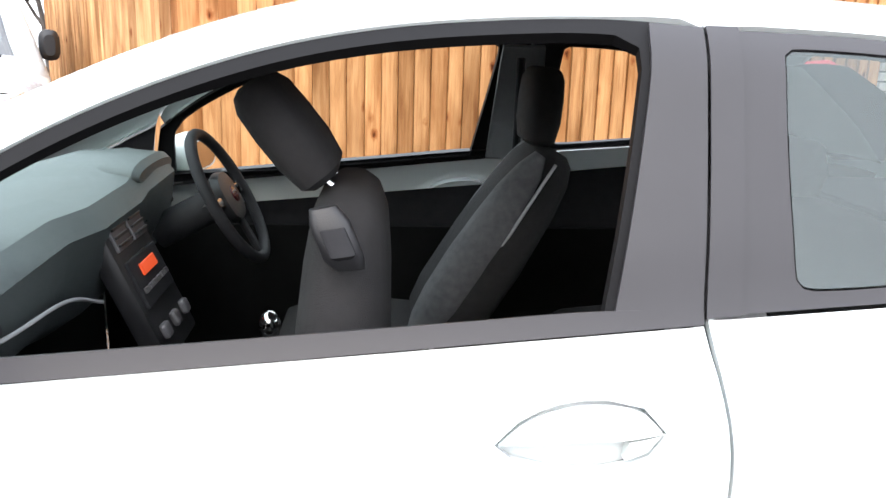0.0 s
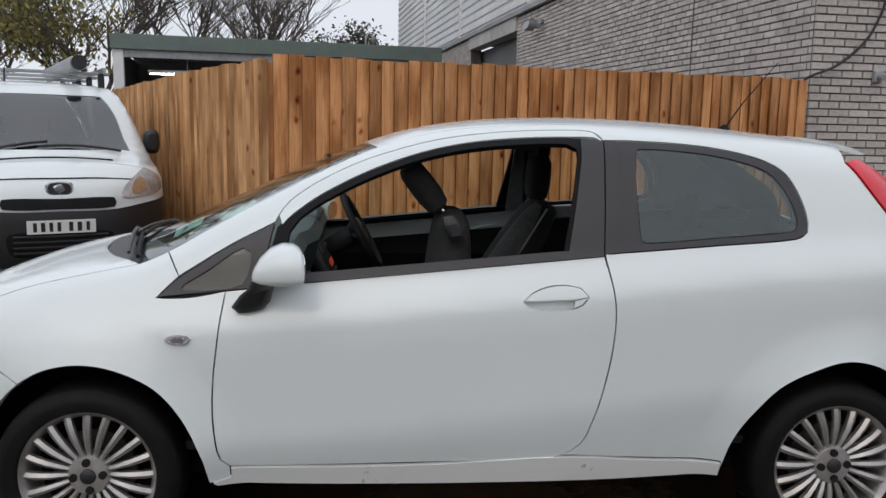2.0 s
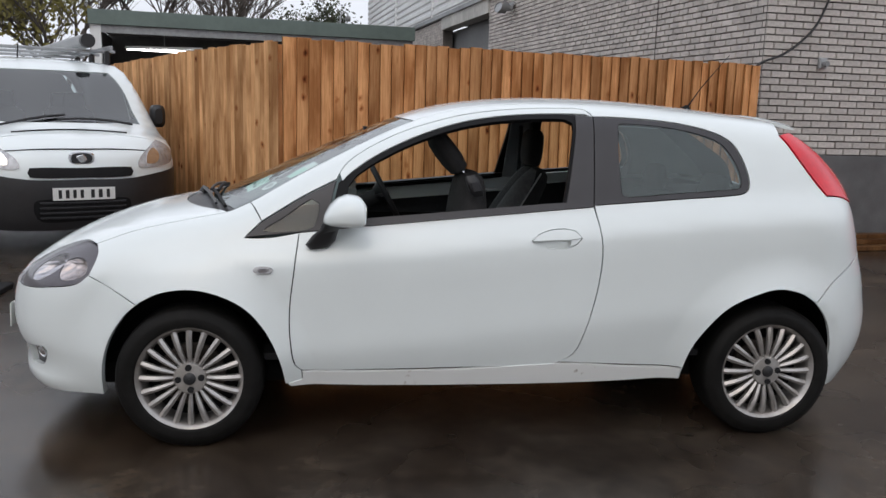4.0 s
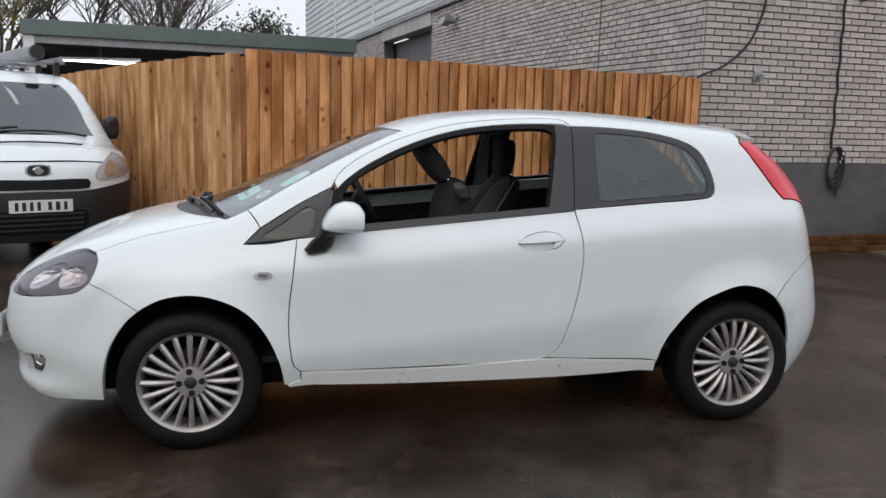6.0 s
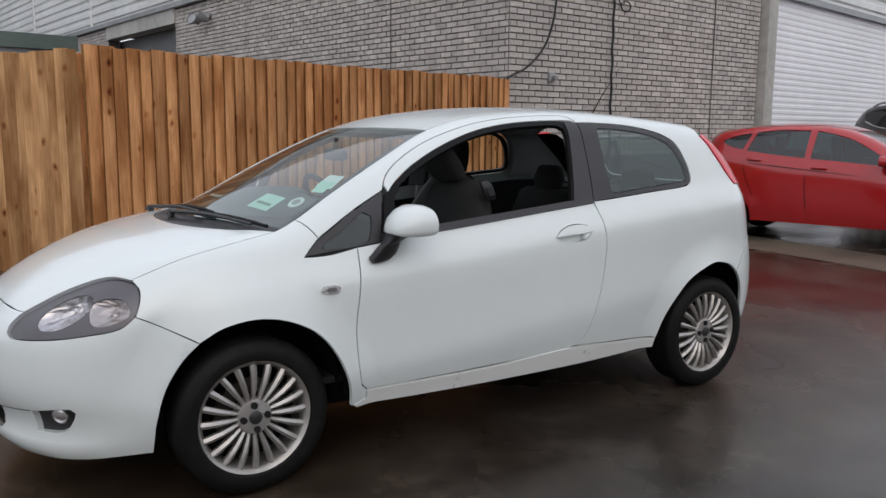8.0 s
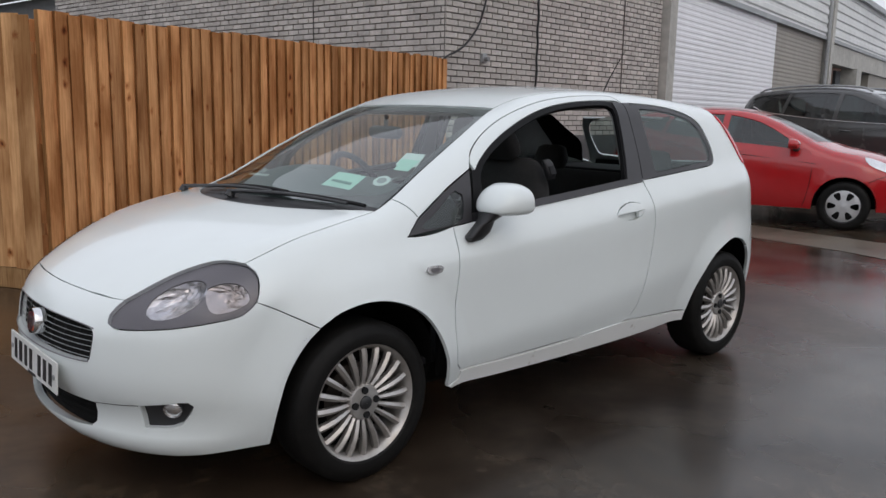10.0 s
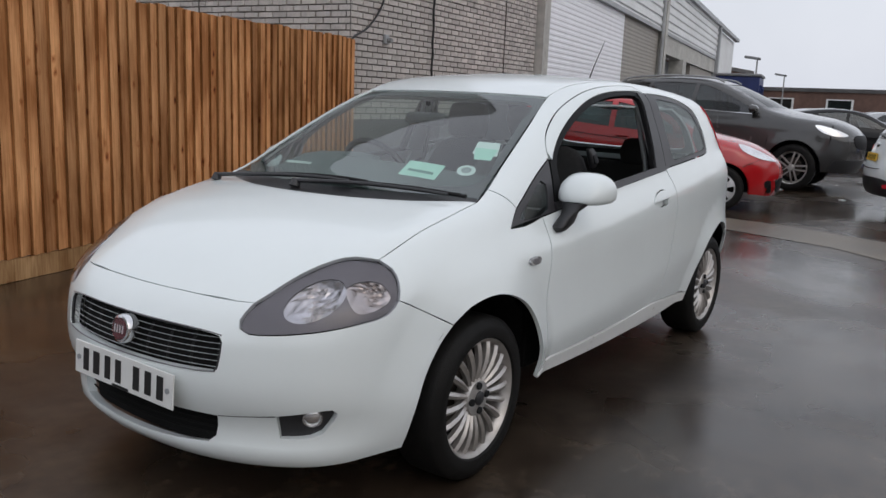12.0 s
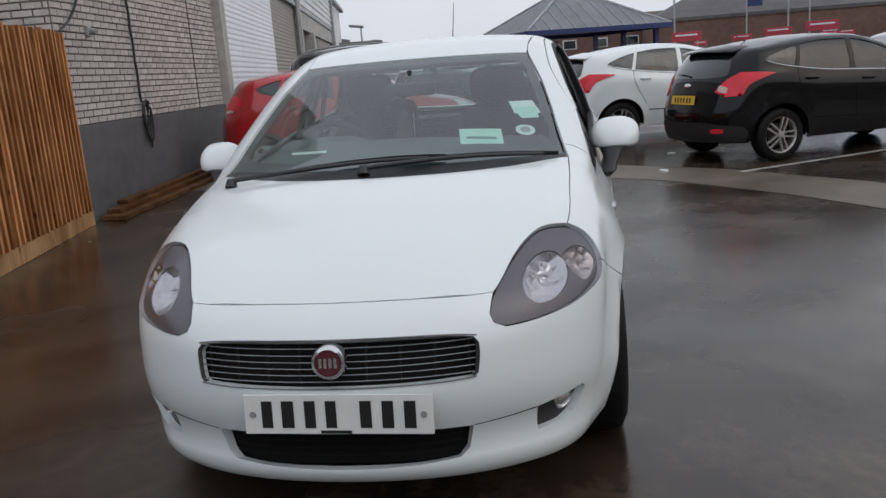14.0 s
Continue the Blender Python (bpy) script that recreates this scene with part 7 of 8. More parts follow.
def mirror_pair(car, x, y, z, paint):
    for s in (-1, 1):
        m = part("door_mirror", loft([((x - 0.10, s * y, z), (0, 0.03, 0), (0, 0, 0.02)), ((x - 0.07, s * y, z), (0, 0.085, 0), (0, 0, 0.055)), ((x, s * y, z + 0.005), (0, 0.10, 0), (0, 0, 0.065)), ((x + 0.03, s * y, z + 0.005), (0, 0.095, 0), (0, 0, 0.06))], 18, 2.5), paint, car, "door mirror", smooth=True)
        part("mirror_arm", box((0.07, 0.12, 0.05), (x - 0.04, s * (y - 0.11), z - 0.06), (0, 0, 0), 0.015), M_TRIM, m)


def handles(car, hull, places, material):
    for x, z in places:
        p = hull.points([("s", x, z)])[0]
        for s in (-1, 1):
            h = part("door_handle", loft([((x - 0.09, 0, z), (0, 0.012, 0), (0, 0, 0.008)), ((x - 0.07, -0.014, z), (0, 0.014, 0), (0, 0, 0.014)), ((x + 0.07, -0.014, z + 0.004), (0, 0.014, 0), (0, 0, 0.014)), ((x + 0.09, 0, z + 0.004), (0, 0.012, 0), (0, 0, 0.008))], 12, 2.5), material, car, smooth=True)
            h.matrix_local = Matrix.Diagonal((1, -s, 1, 1)) @ Matrix.Translation((0, p[1] - 0.008, 0))


def place(car, x, y, heading):
    car.matrix_world = pose(x, y, 0, 0, 0, heading + 180)


TUCK = dict(tuck=curve((-0.9, -0.085), (-0.75, -0.055), (-0.6, -0.028), (-0.45, -0.01), (-0.28, 0.0), (-0.14, -0.004), (-0.08, -0.016), (0.0, -0.05), (0.12, -0.09), (0.25, -0.145), (0.38, -0.21), (0.5, -0.29)))

# red hatchback (five doors, rising waist)
H_RED = Hull(
    width=curve((-2.2, 0.60), (-1.9, 0.70), (-1.5, 0.80), (-1.0, 0.845), (0.3, 0.86), (1.0, 0.85), (1.5, 0.81), (1.9, 0.74)),
    belt=curve((-2.1, 0.78), (-1.5, 0.88), (-0.9, 0.93), (0.0, 1.00), (0.8, 1.07), (1.3, 1.13), (1.7, 1.15)), **TUCK,
    top=curve((-2.2, 0.60), (-1.95, 0.74), (-1.75, 0.86), (-1.45, 0.95), (-1.10, 1.03), (-0.75, 1.19), (-0.35, 1.36), (0.0, 1.45), (0.4, 1.48), (0.9, 1.46), (1.3, 1.41), (1.62, 1.35), (1.8, 1.3)),
    crown=curve((-2.2, 0.12), (-1.3, 0.10), (-0.9, 0.03), (-0.2, 0.05), (0.2, 0.09), (1.6, 0.1)), sweep=curve((-1.5, 0.0), (-1.0, 0.35), (-0.3, 0.2), (0.1, 0.0), (1.7, 0.0)),
    nose=curve((0.12, -1.93), (0.25, -2.02), (0.40, -2.06), (0.55, -2.06), (0.68, -2.02), (0.8, -1.90), (0.95, -1.6)), nose_plan=(0.45, 0.4),
    tail=curve((0.15, 1.72), (0.30, 1.82), (0.50, 1.86), (0.70, 1.86), (0.85, 1.83), (1.0, 1.77), (1.2, 1.66), (1.36, 1.58), (1.5, 1.5)), tail_plan=(0.22, 0.4),
    arches=[(-1.245, 0.30, 0.355), (1.245, 0.30, 0.355)], flare=[0.02, 0.015])
red_windows = [[("s", -0.72, 0.965, "c"), ("s", -0.55, 1.10), ("s", -0.25, 1.27), ("s", 0.0, 1.345), ("s", 0.17, 1.375, "c"), ("s", 0.20, 1.04, "c"), ("s", -0.2, 1.01)],
               [("s", 0.27, 1.045, "c"), ("s", 0.25, 1.38, "c"), ("s", 0.6, 1.385), ("s", 0.88, 1.355, "c"), ("s", 0.98, 1.12, "c"), ("s", 0.6, 1.075)],
               [("s", 1.03, 1.135, "c"), ("s", 0.94, 1.345, "c"), ("s", 1.15, 1.30), ("s", 1.30, 1.235), ("s", 1.20, 1.17)]]
fiesta = parked_car("red_hatchback", "red five-door hatchback parked by the brick wall", H_RED, M_RED, -1.68, 1.68, 0.24, red_windows,
                    [("t", -1.06, 0.0), ("t", -1.0, -0.3), ("t", -0.88, -0.58, "c"), ("t", -0.5, -0.53), ("t", -0.22, -0.47, "c"), ("t", -0.27, -0.2), ("t", -0.28, 0.0)],
                    [("t", 1.66, 0.0), ("t", 1.64, -0.3), ("t", 1.60, -0.42), ("t", 1.50, -0.42, "c"), ("t", 1.52, 0.0)], (0.30, 0.19, 0.205, 0.735), "steel")
lay_on(fiesta, H_RED, "nose", "headlamp", [("s", -1.93, 0.68), ("s", -1.80, 0.755), ("s", -1.55, 0.86), ("s", -1.42, 0.885), ("s", -1.48, 0.81), ("s", -1.65, 0.73), ("s", -1.80, 0.69)], M_REFLECT, "clear swept-back headlamp")
lay_on(fiesta, H_RED, "nose", "lower_grille", twin([("f", 0.0, 0.46), ("f", -0.40, 0.45), ("f", -0.48, 0.42, "c"), ("f", -0.35, 0.27), ("f", 0.0, 0.26)]), M_GRILLE, both=False, lift=0.003)
lay_on(fiesta, H_RED, "nose", "fog_lamp", [("f", -0.56, 0.42), ("f", -0.64, 0.42), ("f", -0.62, 0.33), ("f", -0.56, 0.34)], M_GRILLE)
lay_on(fiesta, H_RED, "tail", "tail_lamp", [("s", 1.50, 1.10), ("s", 1.56, 1.17), ("s", 1.66, 1.15), ("s", 1.74, 1.02), ("s", 1.73, 0.93), ("s", 1.62, 0.96), ("s", 1.54, 1.03)], M_TAIL, "red tail lamp")
lay_on(fiesta, H_RED, "tail", "reversing_lamp", [("s", 1.62, 0.965), ("s", 1.66, 0.99), ("s", 1.73, 0.965), ("s", 1.725, 0.935)], M_REFLECT, lift=0.009)
lay_on(fiesta, H_RED, "tail", "rear_bumper_strip", twin([("b", 0.0, 0.36), ("b", -0.5, 0.37), ("b", -0.58, 0.30), ("b", 0.0, 0.26)]), M_TRIM, both=False)
for it in ([("s", -0.83, 0.93), ("s", -0.86, 0.7), ("s", -0.82, 0.4), ("s", -0.78, 0.27)], [("s", 0.23, 1.03), ("s", 0.24, 0.8), ("s", 0.22, 0.5), ("s", 0.20, 0.27)], [("s", 1.0, 1.10), ("s", 0.99, 0.9), ("s", 0.92, 0.70), ("s", 0.86, 0.55)], [("s", -1.50, 0.60), ("s", -1.62, 0.66), ("s", -1.72, 0.70)]):
    seam(fiesta, H_RED, it)
seam(fiesta, H_RED, [("s", -0.9, 0.80), ("s", 0.0, 0.885), ("s", 0.8, 0.955), ("s", 1.45, 0.99)], 0.004)
handles(fiesta, H_RED, ((0.08, 0.93), (0.86, 1.01)), M_RED)
mirror_pair(fiesta, -0.62, 0.93, 1.03, M_RED)
place(fiesta, 7.70, 2.40, -72.4)

# family hatchback, white and black, seen from the tail
H_FOC = Hull(
    width=curve((-2.3, 0.62), (-2.0, 0.74), (-1.5, 0.86), (-1.0, 0.895), (0.4, 0.91), (1.1, 0.905), (1.6, 0.86), (2.1, 0.76)),
    belt=curve((-2.2, 0.78), (-1.5, 0.88), (-0.9, 0.93), (0.0, 0.975), (0.8, 1.03), (1.35, 1.10), (1.9, 1.14)), **TUCK,
    top=curve((-2.4, 0.60), (-2.1, 0.76), (-1.8, 0.89), (-1.4, 0.98), (-1.05, 1.04), (-0.7, 1.18), (-0.25, 1.36), (0.1, 1.45), (0.5, 1.48), (1.0, 1.46), (1.45, 1.40), (1.8, 1.335), (2.0, 1.29)),
    crown=curve((-2.2, 0.12), (-1.3, 0.10), (-0.9, 0.03), (-0.2, 0.05), (0.2, 0.09), (1.8, 0.1)), sweep=curve((-1.5, 0.0), (-1.0, 0.35), (-0.3, 0.2), (0.1, 0.0), (1.9, 0.0)),
    nose=curve((0.12, -2.08), (0.25, -2.18), (0.40, -2.22), (0.55, -2.22), (0.68, -2.18), (0.8, -2.06), (0.95, -1.7)), nose_plan=(0.40, 0.3),
    tail=curve((0.15, 1.98), (0.28, 2.09), (0.45, 2.14), (0.62, 2.14), (0.75, 2.10), (0.90, 2.05), (1.02, 2.0), (1.12, 1.94), (1.22, 1.86), (1.32, 1.79), (1.5, 1.7)), tail_plan=(0.20, 0.35),
    arches=[(-1.33, 0.315, 0.37), (1.32, 0.315, 0.37)], flare=[0.02, 0.022])
foc_windows = [[("s", -0.72, 0.965, "c"), ("s", -0.5, 1.09), ("s", -0.2, 1.25), ("s", 0.05, 1.34), ("s", 0.24, 1.375, "c"), ("s", 0.28, 1.02, "c"), ("s", -0.2, 0.99)],
               [("s", 0.35, 1.025, "c"), ("s", 0.31, 1.38, "c"), ("s", 0.65, 1.385), ("s", 0.98, 1.355, "c"), ("s", 1.07, 1.10, "c"), ("s", 0.7, 1.05)],
               [("s", 1.12, 1.11, "c"), ("s", 1.03, 1.35, "c"), ("s", 1.22, 1.31), ("s", 1.45, 1.235), ("s", 1.50, 1.20), ("s", 1.35, 1.155)]]


def focus(label, paint, heading, x, y, style, dark_bumper):
    car = parked_car("family_hatchback", label, H_FOC, paint, -1.80, 1.84, 0.25, foc_windows,
                     [("t", -1.0, 0.0), ("t", -0.95, -0.3), ("t", -0.82, -0.62, "c"), ("t", -0.4, -0.55), ("t", -0.15, -0.49, "c"), ("t", -0.2, -0.2), ("t", -0.21, 0.0)], None, (0.315, 0.20, 0.215, 0.775), style)
    H = H_FOC
    lay_on(car, H, "tail", "rear_screen", twin([("b", 0.0, 1.30), ("b", -0.40, 1.29), ("b", -0.50, 1.25), ("b", -0.60, 1.08), ("b", -0.56, 1.035), ("b", 0.0, 1.02)]), M_FARGLASS, "dark rear screen", 0.004, False)
    lay_on(car, H, "tail", "tail_lamp", [("s", 1.40, 1.045, "c"), ("s", 1.58, 1.065), ("s", 1.77, 1.075, "c"), ("s", 1.90, 0.985), ("s", 1.985, 0.865, "c"), ("s", 1.94, 0.80, "c"), ("s", 1.80, 0.81, "c"), ("s", 1.72, 0.93), ("s", 1.58, 0.995)], M_TAIL, "large red wrap-round tail lamp", 0.012, depth=0.014)
    lay_on(car, H, "tail", "reversing_lamp", [("s", 1.90, 0.90), ("s", 1.945, 0.93), ("s", 1.965, 0.87), ("s", 1.92, 0.845)], M_TAILW, "pale reversing lamp", 0.017)
    lay_on(car, H, "tail", "bumper_insert", twin([("b", 0.0, 0.50), ("b", -0.45, 0.50), ("b", -0.66, 0.47), ("s", 1.78, 0.44), ("s", 1.72, 0.38, "c"), ("s", 1.74, 0.265, "c"), ("b", -0.4, 0.262), ("b", 0.0, 0.262)]), M_TRIM, "black lower bumper", 0.004, False)
    lay_on(car, H, "tail", "bumper_reflector", [("b", -0.52, 0.42), ("b", -0.66, 0.425), ("b", -0.66, 0.385), ("b", -0.52, 0.38)], M_TAIL, "red bumper reflector", 0.010)
    seam(car, H, [("b", 0.60, 0.64), ("b", 0.3, 0.62), ("b", 0.0, 0.615), ("b", -0.3, 0.62), ("b", -0.60, 0.64)], 0.005, False)
    p = H.points([("b", 0.0, 0.775)])[0]
    pl = plate_bars("number_plate", car, Matrix.Translation((p[0] + 0.012, 0, 0.77)) @ pose(0, 0, 0, -9, 0, 90), M_PLATEY, [(-0.17, 0.05), (-0.105, 0.05), (-0.04, 0.05), (0.025, 0.05), (0.10, 0.05), (0.165, 0.05)], ink=0.06)
    p = H.points([("b", 0.0, 0.94)])[0]
    part("badge", add_ball(bmesh.new(), (0.012, 0.075, 0.032), (p[0] + 0.004, 0, 0.94), (0, -20, 0), 16, 8), M_CHROME, car, "oval maker's badge", smooth=True)
    part("rear_wiper", add_tube(bmesh.new(), [Vector(q) + Vector((0.02, 0, 0.01)) for q in H.points([("b", 0.0, 1.045), ("b", -0.12, 1.065), ("b", -0.3, 1.07)])], 0.012, 7, 0.006), M_TRIM, car, "black rear wiper")
    part("roof_spoiler", loft([((1.60, -0.50, 1.335), (0.13, 0, -0.02), (0, 0, 0.012)), ((1.66, -0.44, 1.352), (0.18, 0, -0.028), (0, 0, 0.018)), ((1.68, 0.0, 1.372), (0.19, 0, -0.03), (0, 0, 0.02)), ((1.66, 0.44, 1.352), (0.18, 0, -0.028), (0, 0, 0.018)), ((1.60, 0.50, 1.335), (0.13, 0, -0.02), (0, 0, 0.012))], 14, 2.4), M_BLACK if dark_bumper else paint, car, "roof spoiler", smooth=True)
    part("roof_aerial", add_tube(bmesh.new(), [(1.2, 0, 1.43), (1.38, 0, 1.52)], 0.008, 6, 0.004), M_TRIM, car)
    for it in ([("s", -0.86, 0.92), ("s", -0.90, 0.7), ("s", -0.86, 0.4), ("s", -0.82, 0.28)], [("s", 0.30, 1.01), ("s", 0.31, 0.8), ("s", 0.29, 0.5), ("s", 0.27, 0.28)], [("s", 1.10, 1.08), ("s", 1.10, 0.92), ("s", 1.0, 0.72), ("s", 0.92, 0.58)]):
        seam(car, H, it)
    seam(car, H, [("s", -0.9, 0.44), ("s", 0.0, 0.455), ("s", 0.88, 0.49)], 0.006)
    handles(car, H, ((0.12, 0.90), (0.92, 0.955)), paint)
    mirror_pair(car, -0.62, 0.98, 1.02, paint)
    ln = H.points([("s", -0.70, 0.955), ("s", -0.2, 0.978), ("s", 0.3, 1.008), ("s", 0.7, 1.035), ("s", 1.1, 1.092), ("s", 1.35, 1.14), ("s", 1.49, 1.19)])
    trim_mesh = part("window_trim", add_tube(bmesh.new(), smooth_line([Vector(q) for q in ln], 4), 0.008, 6), M_CHROME, car, "chrome window line")
    o = new("window_trim", trim_mesh.data)
    o.parent = car
    o.matrix_local = Matrix.Diagonal((1, -1, 1, 1))
    place(car, x, y, heading)
    return car


focus("white five-door family hatchback with dark lower bumper", M_WHITE, -69.3, 9.99, -2.49, "split", False)
focus("black five-door family hatchback with a yellow plate", M_BLACK, -67, 6.93, -3.95, "split", True).matrix_world @= Matrix.Diagonal((0.96, 0.96, 0.96, 1))

# grey family 4x4
H_SUV = Hull(
    width=curve((-2.4, 0.64), (-2.1, 0.76), (-1.6, 0.88), (-1.0, 0.915), (0.5, 0.92), (1.2, 0.91), (1.7, 0.86), (2.2, 0.76)),
    belt=curve((-2.3, 0.98), (-1.5, 1.06), (-0.9, 1.10), (0.0, 1.14), (0.8, 1.19), (1.4, 1.25), (2.0, 1.30)),
    tuck=curve((-0.9, -0.05), (-0.75, -0.03), (-0.6, -0.012), (-0.45, 0.0), (-0.28, 0.0), (-0.14, -0.004), (-0.08, -0.014), (0.0, -0.045), (0.12, -0.08), (0.25, -0.13), (0.38, -0.19), (0.5, -0.26)),
    top=curve((-2.5, 0.78), (-2.2, 0.96), (-1.9, 1.07), (-1.45, 1.15), (-1.10, 1.21), (-0.7, 1.38), (-0.25, 1.56), (0.1, 1.65), (0.5, 1.69), (1.1, 1.68), (1.6, 1.63), (2.0, 1.56)),
    crown=curve((-2.2, 0.12), (-1.3, 0.10), (-0.9, 0.03), (-0.2, 0.05), (0.2, 0.08), (1.8, 0.1)), sweep=curve((-1.5, 0.0), (-1.0, 0.35), (-0.3, 0.2), (0.1, 0.0), (1.9, 0.0)),
    nose=curve((0.2, -2.12), (0.35, -2.22), (0.5, -2.27), (0.7, -2.28), (0.85, -2.25), (1.0, -2.12), (1.2, -1.7)), nose_plan=(0.36, 0.3),
    tail=curve((0.2, 2.02), (0.4, 2.15), (0.6, 2.2), (0.9, 2.2), (1.1, 2.14), (1.3, 2.06), (1.5, 1.95), (1.7, 1.85)), tail_plan=(0.16, 0.3),
    arches=[(-1.345, 0.35, 0.42), (1.345, 0.35, 0.42)], flare=[0.02, 0.02], axis=0.65)
suv_windows = [[("s", -0.78, 1.135, "c"), ("s", -0.5, 1.28), ("s", -0.2, 1.42), ("s", 0.1, 1.53), ("s", 0.26, 1.56, "c"), ("s", 0.30, 1.18, "c"), ("s", -0.2, 1.155)],
               [("s", 0.37, 1.185, "c"), ("s", 0.33, 1.565, "c"), ("s", 0.7, 1.58), ("s", 1.05, 1.57, "c"), ("s", 1.15, 1.25, "c"), ("s", 0.8, 1.21)],
               [("s", 1.20, 1.26, "c"), ("s", 1.11, 1.565, "c"), ("s", 1.4, 1.54), ("s", 1.72, 1.47), ("s", 1.66, 1.36), ("s", 1.45, 1.29)]]
suv = parked_car("grey_estate_car", "dark grey four-by-four car parked beyond a red hatchback", H_SUV, M_GREY, -1.85, 1.86, 0.32, suv_windows,
                 [("t", -1.05, 0.0), ("t", -1.0, -0.3), ("t", -0.86, -0.64, "c"), ("t", -0.4, -0.57), ("t", -0.15, -0.52, "c"), ("t", -0.2, -0.2), ("t", -0.21, 0.0)], None, (0.355, 0.22, 0.245, 0.79), "split")
lay_on(suv, H_SUV, "nose", "headlamp", [("s", -2.08, 0.86), ("s", -1.95, 0.93), ("s", -1.75, 0.99), ("s", -1.62, 1.0), ("s", -1.70, 0.92), ("s", -1.9, 0.85)], M_REFLECT, "clear headlamp")
lay_on(suv, H_SUV, "nose", "grille", twin([("f", 0.0, 0.86), ("f", -0.45, 0.86), ("f", -0.50, 0.78), ("f", -0.40, 0.68), ("f", 0.0, 0.67)]), M_GRILLE, both=False)
lay_on(suv, H_SUV, "nose", "lower_bumper", twin([("f", 0.0, 0.50), ("f", -0.5, 0.50), ("s", -1.95, 0.50), ("s", -1.88, 0.42, "c"), ("s", -1.88, 0.33, "c"), ("f", -0.4, 0.30), ("f", 0.0, 0.30)]), M_TRIM, both=False)
for it in ([("s", -0.90, 1.09), ("s", -0.94, 0.8), ("s", -0.9, 0.5), ("s", -0.86, 0.36)], [("s", 0.33, 1.17), ("s", 0.34, 0.9), ("s", 0.32, 0.6), ("s", 0.30, 0.36)], [("s", 1.18, 1.23), ("s", 1.15, 1.0), ("s", 1.0, 0.8)]):
    seam(suv, H_SUV, it)
handles(suv, H_SUV, ((0.14, 1.02), (0.98, 1.08)), M_GREY)
mirror_pair(suv, -0.68, 1.0, 1.20, M_GREY)
ln = H_SUV.points([("s", -0.76, 1.125), ("s", -0.2, 1.145), ("s", 0.4, 1.175), ("s", 0.9, 1.215), ("s", 1.45, 1.28), ("s", 1.68, 1.36)])
part("window_trim", add_tube(bmesh.new(), smooth_line([Vector((q[0], -q[1], q[2])) for q in ln], 4), 0.011, 6), M_CHROME, suv, "chrome window line")
for s in (-1, 1):
    part("roof_rail", add_tube(bmesh.new(), smooth_line([(-0.1, s * 0.57, 1.60), (0.1, s * 0.585, 1.665), (0.8, s * 0.59, 1.69), (1.5, s * 0.57, 1.645), (1.7, s * 0.55, 1.58)], 4), 0.016, 8), M_STEELG, suv, "silver roof rail", smooth=True)
suv.matrix_world = pose(12.1, 2.42, 0, 0, 0, 92) @ Matrix.Diagonal((1.07, 1.07, 1.13, 1))

# white panel van
H_VAN = Hull(
    width=curve((-2.5, 0.80), (-2.2, 0.87), (-1.8, 0.93), (-1.2, 0.95), (2.4, 0.95)),
    belt=curve((-2.5, 0.95), (-1.7, 1.13), (-1.0, 1.16), (2.4, 1.16)),
    tuck=curve((-1.0, -0.05), (-0.7, -0.02), (-0.4, 0.0), (-0.15, 0.0), (0.0, -0.03), (0.3, -0.10), (0.55, -0.17), (0.75, -0.24)),
    top=curve((-2.6, 0.85), (-2.35, 0.98), (-2.1, 1.07), (-1.75, 1.16), (-1.55, 1.27), (-1.2, 1.50), (-0.9, 1.68), (-0.65, 1.78), (-0.3, 1.83), (0.4, 1.86), (2.4, 1.84)),
    crown=curve((-2.4, 0.10), (-1.6, 0.04), (-0.8, 0.03), (-0.2, 0.06), (2.4, 0.06)), sweep=curve((-2.2, 0.0), (-1.7, 0.3), (-0.8, 0.2), (-0.3, 0.05), (0.0, 0.0), (2.4, 0.0)),
    nose=curve((0.15, -2.28), (0.3, -2.36), (0.5, -2.40), (0.7, -2.40), (0.85, -2.37), (0.95, -2.31), (1.05, -2.18), (1.3, -1.7)), nose_plan=(0.22, 0.22),
    tail=curve((0.2, 2.35), (1.0, 2.4), (1.8, 2.3)), tail_plan=(0.05, 0.05),
    arches=[(-1.45, 0.33, 0.39), (1.5, 0.33, 0.39)], flare=[0.01, 0.01], axis=0.9)
van = parked_car("panel_van", "white panel van with a grey bumper and a roof rack", H_VAN, M_WHITE, -1.98, 2.28, 0.30,
                 [[("s", -1.15, 1.19, "c"), ("s", -0.85, 1.42), ("s", -0.55, 1.60, "c"), ("s", -0.2, 1.63, "c"), ("s", -0.2, 1.19, "c")]],
                 [("t", -1.70, 0.0), ("t", -1.66, -0.35), ("t", -1.52, -0.72, "c"), ("t", -1.15, -0.68), ("t", -0.78, -0.58, "c"), ("t", -0.84, -0.3), ("t", -0.86, 0.0)], None, (0.33, 0.20, 0.21, 0.80), "steel")
for pane in van.children:
    if pane.name.startswith("windscreen"):
        pane.data.materials[0] = M_VANGLASS
lay_on(van, H_VAN, "nose", "bumper", twin([("f", 0.0, 0.70), ("f", -0.40, 0.70), ("f", -0.70, 0.74), ("s", -1.99, 0.78, "c"), ("s", -1.90, 0.70), ("s", -1.88, 0.45), ("s", -1.88, 0.28, "c"), ("f", -0.5, 0.25), ("f", 0.0, 0.25)]), M_TRIM, "dark grey plastic bumper", 0.012, False)
lay_on(van, H_VAN, "nose", "grille", twin([("f", 0.0, 0.80), ("f", -0.42, 0.80), ("f", -0.44, 0.76), ("f", -0.42, 0.72), ("f", 0.0, 0.715)]), M_GRILLE, both=False, lift=0.016)
